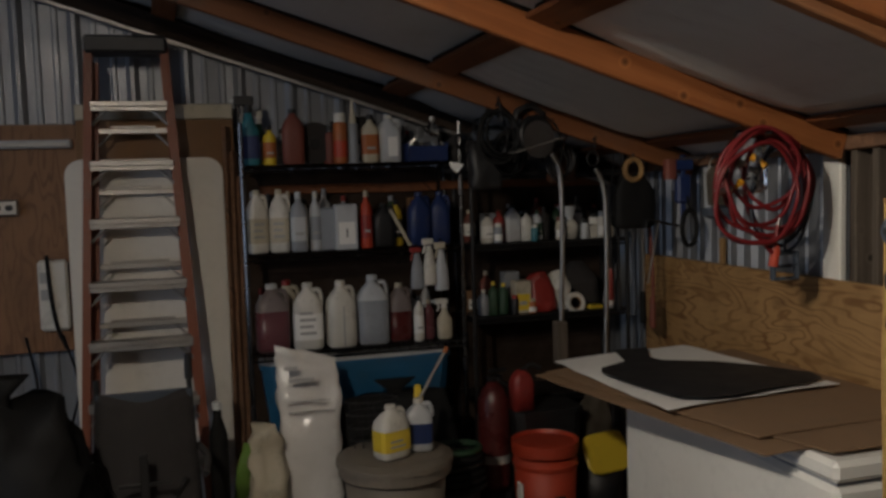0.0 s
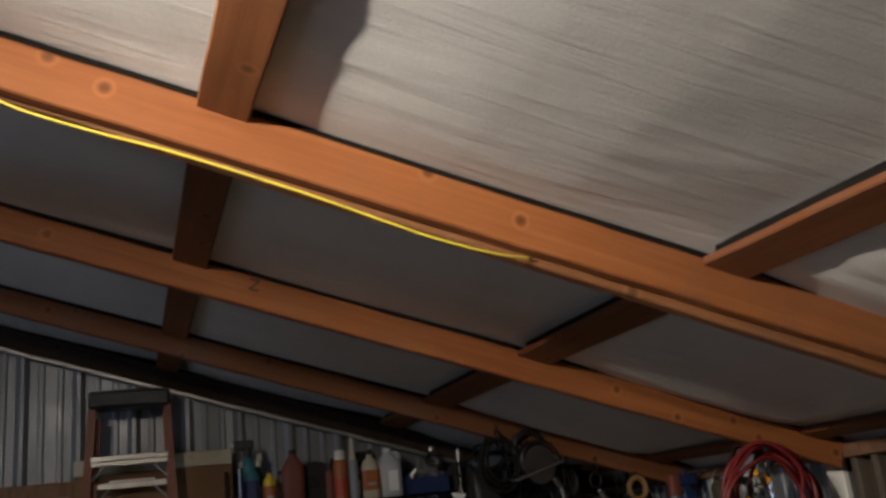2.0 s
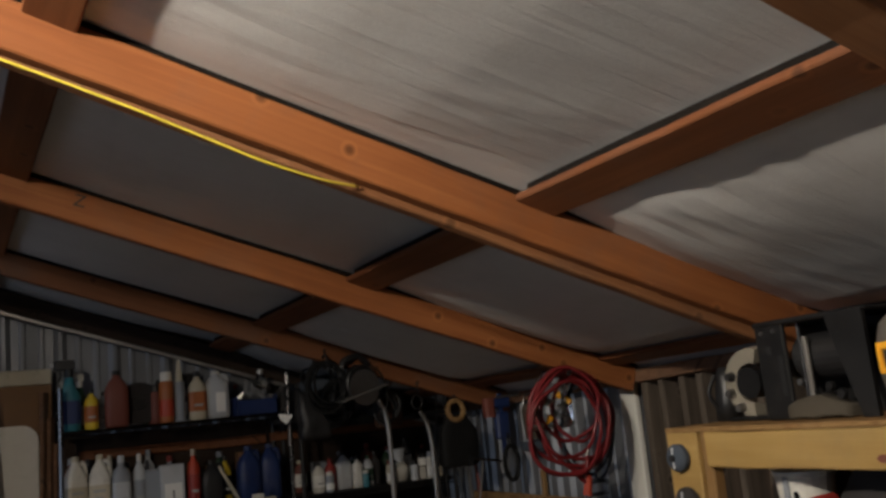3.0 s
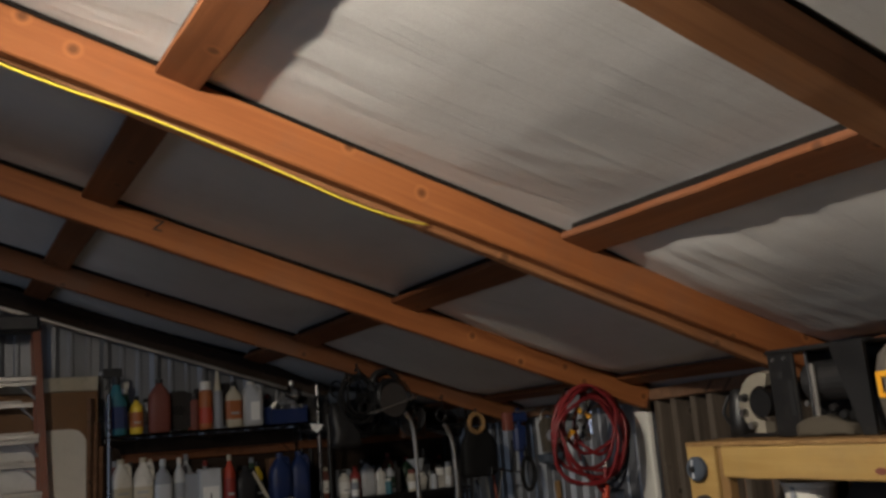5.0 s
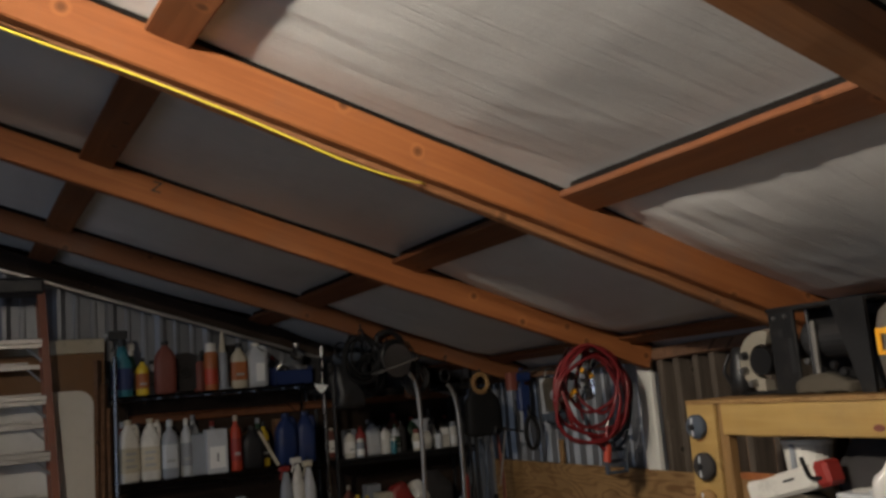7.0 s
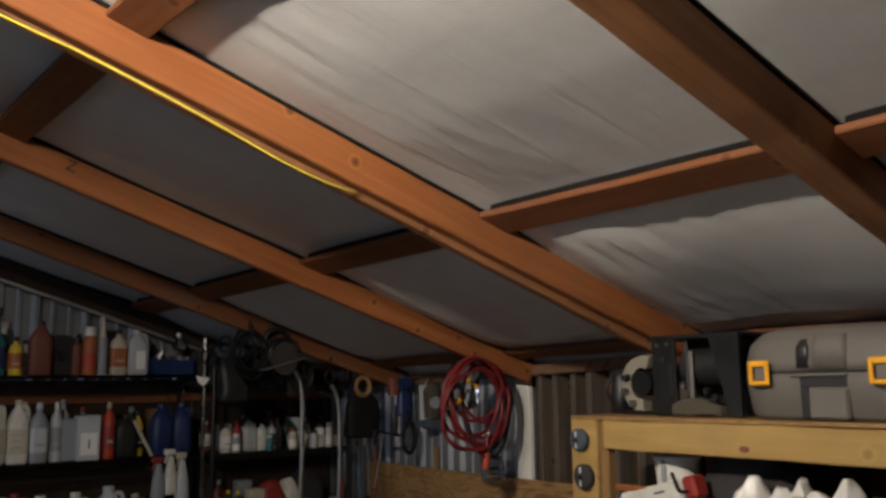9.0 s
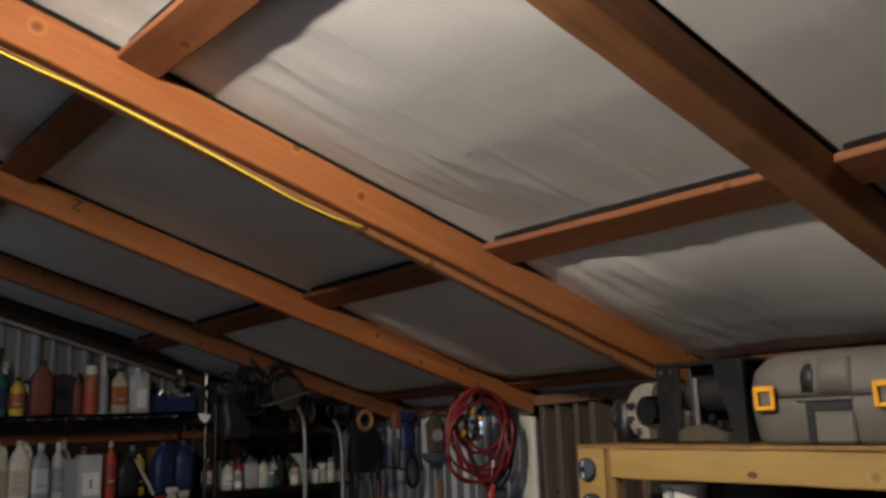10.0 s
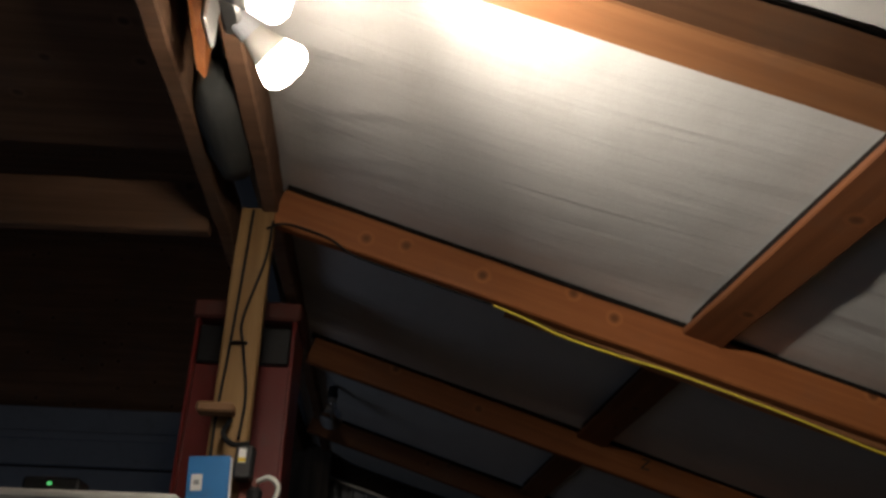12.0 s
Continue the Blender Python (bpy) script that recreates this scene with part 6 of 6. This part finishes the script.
for y in (0.168, -0.165):
    cl = part("clasp", box(-0.186, y - 0.031, 0.092, -0.173, y - 0.019, 0.158, 0.004, box(-0.186, y + 0.019, 0.092, -0.173, y + 0.031, 0.158, 0.004, box(-0.186, y - 0.020, 0.142, -0.172, y + 0.020, 0.158, 0.003, box(-0.186, y - 0.020, 0.092, -0.172, y + 0.020, 0.104, 0.003)))), "clasp", case, "amber plastic clasp")
    part("catch", box(-0.1755, y - 0.017, 0.104, -0.160, y + 0.017, 0.142, 0.003), "case_grey", cl)

saw = thing("bench_grinder", pose(1.70, 1.275, DECK), "dark steel framed bench tool with motor", "bench tool")
part("side_plate", box(-0.012, 0.075, 0.0, 0.004, 0.165, 0.245, 0.004), "dark_steel", saw)
bm = bmesh.new()
f = bm.faces.new([bm.verts.new(v) for v in ((-0.010, -0.165, 0.0), (-0.010, -0.125, 0.0), (-0.010, -0.060, 0.245), (-0.010, -0.165, 0.245))])
thicken(bm, 0.014)
part("side_plate", bm, "dark_steel", saw)
part("top_rail", box(-0.016, -0.168, 0.236, 0.16, 0.168, 0.250, 0.004), "dark_steel", saw)
part("rear_plate", box(0.15, -0.16, 0.0, 0.158, 0.16, 0.236, 0.003), "dark_steel", saw)
part("motor", loft([(-0.09, 0.05, 0.05, 1), (-0.08, 0.058, 0.058, 1), (0.06, 0.058, 0.058, 1), (0.07, 0.04, 0.04, 1)], sides=24, m=pose(0.075, 0.0, 0.15, 90, 0, 0)), "black", saw, smooth=False)
part("guide_rod", tube([(0.02, 0.052, 0.01), (0.02, 0.052, 0.236)], 0.005), "dark_steel", saw)
for y, z, r in ((0.062, 0.09, 0.010), (0.03, 0.06, 0.016), (-0.02, 0.075, 0.012), (-0.05, 0.055, 0.014)):
    part("knob", loft([(0, r, r, 1), (0.012, r * 0.8, r * 0.8, 1)], sides=12, m=pose(0.018, y, z, 0, -90, 0)), "chrome" if r < 0.012 else "dark_steel", saw)
part("slide", box(0.0, 0.02, 0.05, 0.014, 0.034, 0.20, 0.003), "aluminium", saw)
part("slot", box(-0.0135, 0.118, 0.165, -0.0115, 0.132, 0.185, 0), "black", saw)
part("slot", box(-0.0135, 0.085, 0.06, -0.0115, 0.10, 0.16, 0), "black", saw)
part("switch", box(-0.014, -0.115, 0.10, 0.006, -0.095, 0.13, 0.003), "orange", saw)
for y, z in ((0.14, 0.22), (0.10, 0.222), (-0.08, 0.222), (-0.14, 0.222)):
    part("bolt", loft([(0, 0.006, 0.006, 1), (0.006, 0.005, 0.005, 1)], sides=8, m=pose(-0.012, y, z, 0, -90, 0)), "chrome", saw)
sack(1.725, 1.275, DECK, 0.09, 0.17, 0.05, "cloth_tan", "folded tan rag inside a bench tool", "rag", 91, "rag", top=0.8, crump=2.2)
guard = thing("blade_guard", pose(1.76, 1.545, DECK), "dirty white curved blade guard with dark holes", "guard")
bm = bmesh.new()
rings = []
for i in range(17):
    a = radians(70 + 200 * i / 16)
    row = []
    for r, x in ((0.092, -0.02), (0.098, 0.02), (0.058, 0.02), (0.052, -0.02)):
        row.append(bm.verts.new((x, -r * math.cos(a) - 0.02, 0.100 + r * math.sin(a))))
    rings.append(row)
for r0, r1 in zip(rings, rings[1:]):
    for k in range(4):
        bm.faces.new((r0[k], r0[(k + 1) % 4], r1[(k + 1) % 4], r1[k]))
bm.faces.new(rings[0][::-1])
bm.faces.new(rings[-1])
part("shell", bm, "bone", guard, smooth=False)
part("arbor", loft([(-0.03, 0.042, 0.042, 1), (0.03, 0.042, 0.042, 1)], sides=20, m=pose(0.0, -0.02, 0.100, 0, 90, 0)), "dark_steel", guard)
for y, z in ((0.045, 0.12), (0.05, 0.075), (0.02, 0.035)):
    part("knob", loft([(0, 0.014, 0.014, 1), (0.02, 0.010, 0.010, 1)], sides=12, m=pose(-0.02, y, z, 0, -90, 0)), "black" if z > 0.1 else "chrome", guard)
part("base", box(-0.03, -0.08, 0.0, 0.05, 0.07, 0.012, 0.003), "dark_steel", guard)
grinder = thing("angle_grinder", pose(1.79, 1.665, DECK), "small black grinder beside the guard", "grinder")
part("body", loft([(0, 0.035, 0.03, 0.7), (0.06, 0.035, 0.032, 0.8), (0.12, 0.028, 0.028, 1), (0.15, 0.018, 0.018, 1)], sides=16), "black", grinder, smooth=True)
part("lever", tube(smooth_line([(-0.03, 0.01, 0.03), (-0.05, 0.02, 0.08), (-0.03, 0.01, 0.13)], 4), 0.006), "dark_steel", grinder)

# things on the lower ledge
LEDGE = 1.246
tub2 = thing("paint_pot", pose(1.74, 1.40, LEDGE), "white paint-streaked pot on the lower ledge", "pot")
part("pot", loft([(0, 0.055, 0.055, 1), (0.20, 0.072, 0.072, 1), (0.205, 0.076, 0.076, 1), (0.215, 0.076, 0.076, 1)], sides=24), "white", tub2, smooth=False)
part("drip", box(-0.078, -0.01, 0.13, -0.066, 0.006, 0.205, 0.003), "grey", tub2)
lampw = thing("white_housing", pose(1.635, 1.405, LEDGE + 0.098, 0, 0, 0), "white tool housing with a red end", "tool")
tilt = pose(0, 0, 0, -15, 0, 0)
part("body", box(-0.03, -0.125, -0.032, 0.03, 0.125, 0.032, 0.010, m=tilt), "white", lampw)
part("end_cap", box(-0.034, -0.175, -0.034, 0.034, -0.128, 0.034, 0.010, m=tilt), "red", lampw)
part("lead", tube(smooth_line([(-0.02, -0.08, 0.075), (-0.035, -0.10, 0.06), (-0.04, -0.12, 0.03), (-0.03, -0.15, 0.03)]), 0.006), "rubber", lampw)
part("slot", box(-0.0315, -0.06, 0.004, -0.0295, -0.02, 0.010, 0, m=tilt), "black", lampw)
sack(1.655, 1.36, LEDGE, 0.09, 0.16, 0.075, "cloth_tan", "folded brown rag under a white housing", "rag", 93, "rag", top=0.8)
dark = sack(1.82, 1.15, LEDGE, 0.22, 0.34, 0.24, "cloth_dark", "dark tool bag on the lower ledge", "tool_bag", 95, "tool bag", top=0.7, crump=1.8)
rng = random.Random(3)
for k in range(9):
    y = 1.19 - 0.045 * k
    h = rng.uniform(0.08, 0.13)
    pc = thing("plastic_cup", pose(1.665 + rng.uniform(-0.02, 0.03), y, LEDGE), "translucent white plastic cup on the ledge", "cup", "plastic cups on the ledge")
    part("cup", loft([(0, 0.020, 0.020, 1), (h, 0.027, 0.027, 1), (h - 0.002, 0.024, 0.024, 1), (0.006, 0.018, 0.018, 1)], sides=18), "pale_grey" if k % 3 else "white", pc)
    part("rim", tube(arc((0, 0, h), 0.027, 0, 340, 17, "xy"), 0.002, sides=6, closed=True), "white", pc)
for k in range(6):
    sack(1.645 + 0.02 * (k % 3), 1.07 - 0.065 * k, LEDGE + 0.03, 0.085, 0.085, 0.150 - 0.04 * (k % 2), "bag", "crumpled clear plastic wrapping on the ledge", "plastic_wrap", 101 + k, "wrapping", top=0.5, crump=2.8)
for k in range(4):
    y = 0.93 - 0.07 * k
    pf = thing("pipe_fitting", pose(1.635, y, LEDGE + 0.105, 90, 30 * k, 20), "white plastic pipe fitting on the heap", "fitting", "pipe fittings on the ledge")
    part("elbow", tube(smooth_line([(-0.03, 0, 0), (0, 0, 0), (0, 0.03, 0.0)], 4), 0.013, sides=12), "white", pf)
    part("collar", loft([(0, 0.017, 0.017, 1), (0.012, 0.017, 0.017, 1)], sides=14, m=pose(0, 0.022, 0, -90, 0, 0)), "cream", pf)
tray = thing("parts_tray", pose(1.70, 0.93, LEDGE), "shallow clear tray under the fittings", "tray")
part("tray", box(-0.09, -0.20, 0.0, 0.09, 0.30, 0.09, 0.006), "pale_grey", tray)

# ------------------------------------------------------------------ ridge post: flood lamp, book, cables
fixture = thing("flood_lamp", pose(0, 0, 0), "twin flood lamp with lit bulbs on the ridge", "lamp")
part("junction_box", box(-1.064, 0.62, 2.72, -1.03, 0.73, 2.79, 0.006), "chrome", fixture)
part("cover_plate", box(-1.066, 0.585, 2.635, -1.058, 0.66, 2.715, 0.003), "chrome", fixture)
for p, d in ((BULB_A, AIM_A), (BULB_B, AIM_B)):
    m = Matrix.Translation(p) @ d.to_track_quat("Z", "Y").to_matrix().to_4x4()
    part("reflector", loft([(-0.055, 0.020, 0.020, 1), (-0.03, 0.027, 0.027, 1), (-0.006, 0.035, 0.035, 1)], sides=24, m=m), "white", fixture, smooth=True)
    part("bulb", loft([(-0.0055, 0.035, 0.035, 1), (0.016, 0.044, 0.044, 1), (0.024, 0.047, 0.047, 1), (0.036, 0.045, 0.045, 1), (0.047, 0.034, 0.034, 1), (0.052, 0.015, 0.015, 1)], sides=24, m=m), "bulb", fixture, "glowing frosted flood lens", smooth=True)
    part("socket", loft([(-0.095, 0.020, 0.020, 1), (-0.05, 0.024, 0.024, 1)], sides=16, m=m), "pale_grey", fixture)
    part("arm", tube(smooth_line([tuple(p - d * 0.09), tuple(p - d * 0.11), (-1.03, p.y - 0.02, p.z + 0.03)], 4), 0.008), "chrome", fixture)
wedge = thing("timber_stub", pose(0, 0, 0), "short orange timber stub between ridge boards", "timber")
bm = bmesh.new()
v = [bm.verts.new(c) for c in ((-1.175, 0.70, 2.96), (-1.125, 0.72, 2.96), (-1.120, 0.86, 2.96), (-1.170, 0.84, 2.96), (-1.150, 0.90, 2.775), (-1.140, 0.93, 2.775), (-1.138, 0.935, 2.79), (-1.152, 0.91, 2.79))]
for q in ((0, 1, 2, 3), (4, 7, 6, 5), (0, 4, 5, 1), (1, 5, 6, 2), (2, 6, 7, 3), (3, 7, 4, 0)):
    bm.faces.new([v[i] for i in q])
part("stub", bm, "rafter", wedge)
wool = thing("insulation_wad", pose(-1.155, 1.22, 2.80), "grey wad of insulation between ridge boards", "insulation")
bm = loft([(0.0, 0.020, 0.12, 0.8), (0.03, 0.048, 0.19, 0.8), (0.09, 0.048, 0.20, 0.7), (0.13, 0.04, 0.16, 0.8)], sides=28)
for q in bm.verts:
    q.co += noise.noise_vector(q.co * 20) * 0.012
part("wad", bm, "fluff", wool, smooth=True)

PY = 1.548
for k, pts in enumerate((((-1.128, PY, 2.82), (-1.135, PY, 2.60), (-1.142, PY, 2.42), (-1.150, PY, 2.25), (-1.145, PY, 2.05)), ((-1.075, PY, 2.79), (-1.082, PY, 2.68), (-1.118, PY, 2.52), (-1.110, PY, 2.45), (-1.088, PY, 2.33), (-1.092, PY, 2.22)))):
    cb = thing("cable", pose(0, 0, 0), "dark cable stapled down a wooden post", "cable", "cables on the ridge post")
    part("lead", tube(smooth_line(pts), 0.0036), "rubber", cb, smooth=True)
    part("staple", box(-1.140, PY - 0.008, 2.452, -1.100, PY + 0.004, 2.458, 0.001), "dark_steel", cb)
peg = thing("wooden_peg", pose(-1.135, 1.53, 2.285), "brown wooden peg on a post", "peg")
part("peg", box(-0.055, -0.028, -0.012, 0.030, 0.024, 0.012, 0.005), "hardboard", peg)
hk = thing("iron_hook", pose(-1.115, 1.535, 2.235), "curved black iron hook on a post", "hook")
part("hook", tube(smooth_line([(0.0, 0.01, 0.03), (-0.006, -0.02, -0.01), (0.02, -0.03, -0.035), (0.055, -0.02, -0.03)]), 0.0065), "rubber", hk, smooth=True)
book = thing("book", pose(-1.137, 1.515, 2.075, 0, -3, 0), "blue covered booklet hung on a post", "book")
part("cover", box(-0.046, -0.008, 0.0, 0.046, 0.0, 0.098, 0.002), "book_blue", book)
part("pages", box(-0.043, 0.0005, 0.003, 0.049, 0.012, 0.095, 0.001), "paper", book)
part("label", box(-0.036, -0.0095, 0.022, -0.012, -0.0085, 0.058, 0), "paper", book)
part("print_bar", box(-0.030, -0.0105, 0.035, -0.018, -0.0097, 0.045, 0), "print", book)
sw = thing("timer_box", pose(-1.066, 1.515, 2.125), "small black timer box with yellow label", "timer")
part("box", box(-0.021, -0.012, 0.0, 0.020, 0.03, 0.075, 0.005), "black", sw)
part("label", box(-0.012, -0.0135, 0.035, 0.004, -0.0125, 0.066, 0), "paper", sw)
part("label", box(-0.012, -0.0137, 0.036, 0.004, -0.0136, 0.046, 0), "yellow", sw)
wh = thing("coat_hook", pose(-1.015, 1.545, 2.095), "white curved hook with a black knob", "hook")
part("arm", tube(smooth_line([(-0.03, 0.01, 0.03), (0.005, -0.01, 0.04), (0.028, -0.012, 0.02), (0.02, -0.01, -0.015)]), 0.006), "white", wh, smooth=True)
part("knob", loft([(0, 0.016, 0.016, 1), (0.02, 0.018, 0.018, 1), (0.03, 0.01, 0.01, 1)], sides=14, m=pose(-0.025, 0.0, -0.01)), "black", wh)
part("mount", box(-0.062, 0.0, -0.02, -0.02, 0.03, 0.04, 0.004), "rust", wh)

cab = thing("wall_cabinet", pose(-1.55, 1.60, 1.657), "white topped cabinet beside the post", "cabinet")
part("body", box(-0.34, -0.11, 0.0, 0.33, 0.10, 0.40, 0.006), "pale_grey", cab)
part("top", box(-0.36, -0.13, 0.401, 0.36, 0.11, 0.425, 0.008), "white_metal", cab)
part("door", box(-0.33, -0.122, 0.01, -0.005, -0.112, 0.39, 0.004), "pale_grey", cab)
part("door", box(0.005, -0.122, 0.01, 0.32, -0.112, 0.39, 0.004), "pale_grey", cab)
rt = thing("router", pose(-1.47, 1.53, 2.083), "black router with a green light on a cabinet", "router")
part("body", box(-0.06, -0.04, 0.0, 0.06, 0.04, 0.028, 0.006), "black", rt)
part("light", box(-0.004, -0.0425, 0.010, 0.004, -0.0405, 0.016, 0), "led", rt, "small green light")

col = thing("lift_column", pose(-1.205, 2.22, 0), "red painted steel column behind the post", "column")
part("web", box(-0.150, -0.10, 0.0, 0.150, -0.088, 2.70, 0.003), "red_paint", col)
part("flange", box(-0.155, -0.13, 0.0, -0.143, 0.12, 2.72, 0.003), "red_paint", col)
part("flange", box(0.143, -0.13, 0.0, 0.155, 0.12, 2.72, 0.003), "red_paint", col)
part("cap", box(-0.165, -0.14, 2.722, 0.165, 0.13, 2.78, 0.006), "rust", col)
part("head_block", box(-0.14, -0.125, 2.58, 0.14, -0.102, 2.70, 0.004), "black", col)
clear_bulb(-0.99, 3.11, 2.685, 0.047, "large clear bulb hanging under the roof", 0.0)
part("socket", loft([(0.085, 0.022, 0.022, 1), (0.135, 0.020, 0.020, 1)], sides=14), "black", bpy.data.objects["light_bulb.001"])

yc = thing("yellow_cord", pose(0, 0, 0), "bright yellow extension cord under a rafter", "cord")
part("cord", tube(smooth_line([(-0.50, 1.552, 2.588), (-0.42, 1.550, 2.556), (-0.329, 1.545, 2.512), (-0.20, 1.543, 2.470), (-0.057, 1.542, 2.430), (0.164, 1.545, 2.357), (0.33, 1.55, 2.297), (0.449, 1.555, 2.255), (0.58, 1.565, 2.222), (0.68, 1.590, 2.215)], 6), 0.0028), "cord", yc, smooth=True)
bc = thing("power_lead", pose(0, 0, 0), "black cord along the face of a rafter", "cord")
part("cord", tube(smooth_line([(-1.09, 1.552, 2.77), (-1.04, 1.552, 2.786), (-0.93, 1.552, 2.752), (-0.86, 1.552, 2.706), (-0.70, 1.552, 2.652), (-0.505, 1.552, 2.590)], 6), 0.0036), "rubber", bc, smooth=True)
mark = thing("pencil_mark", pose(0.172, 2.5895, 2.432), "dark letter marked on a rafter face", "mark")
letters("letter", "Z", 0.055, pose(0, 0, 0, 90, 15, 0), "ink", mark, 0.0005)
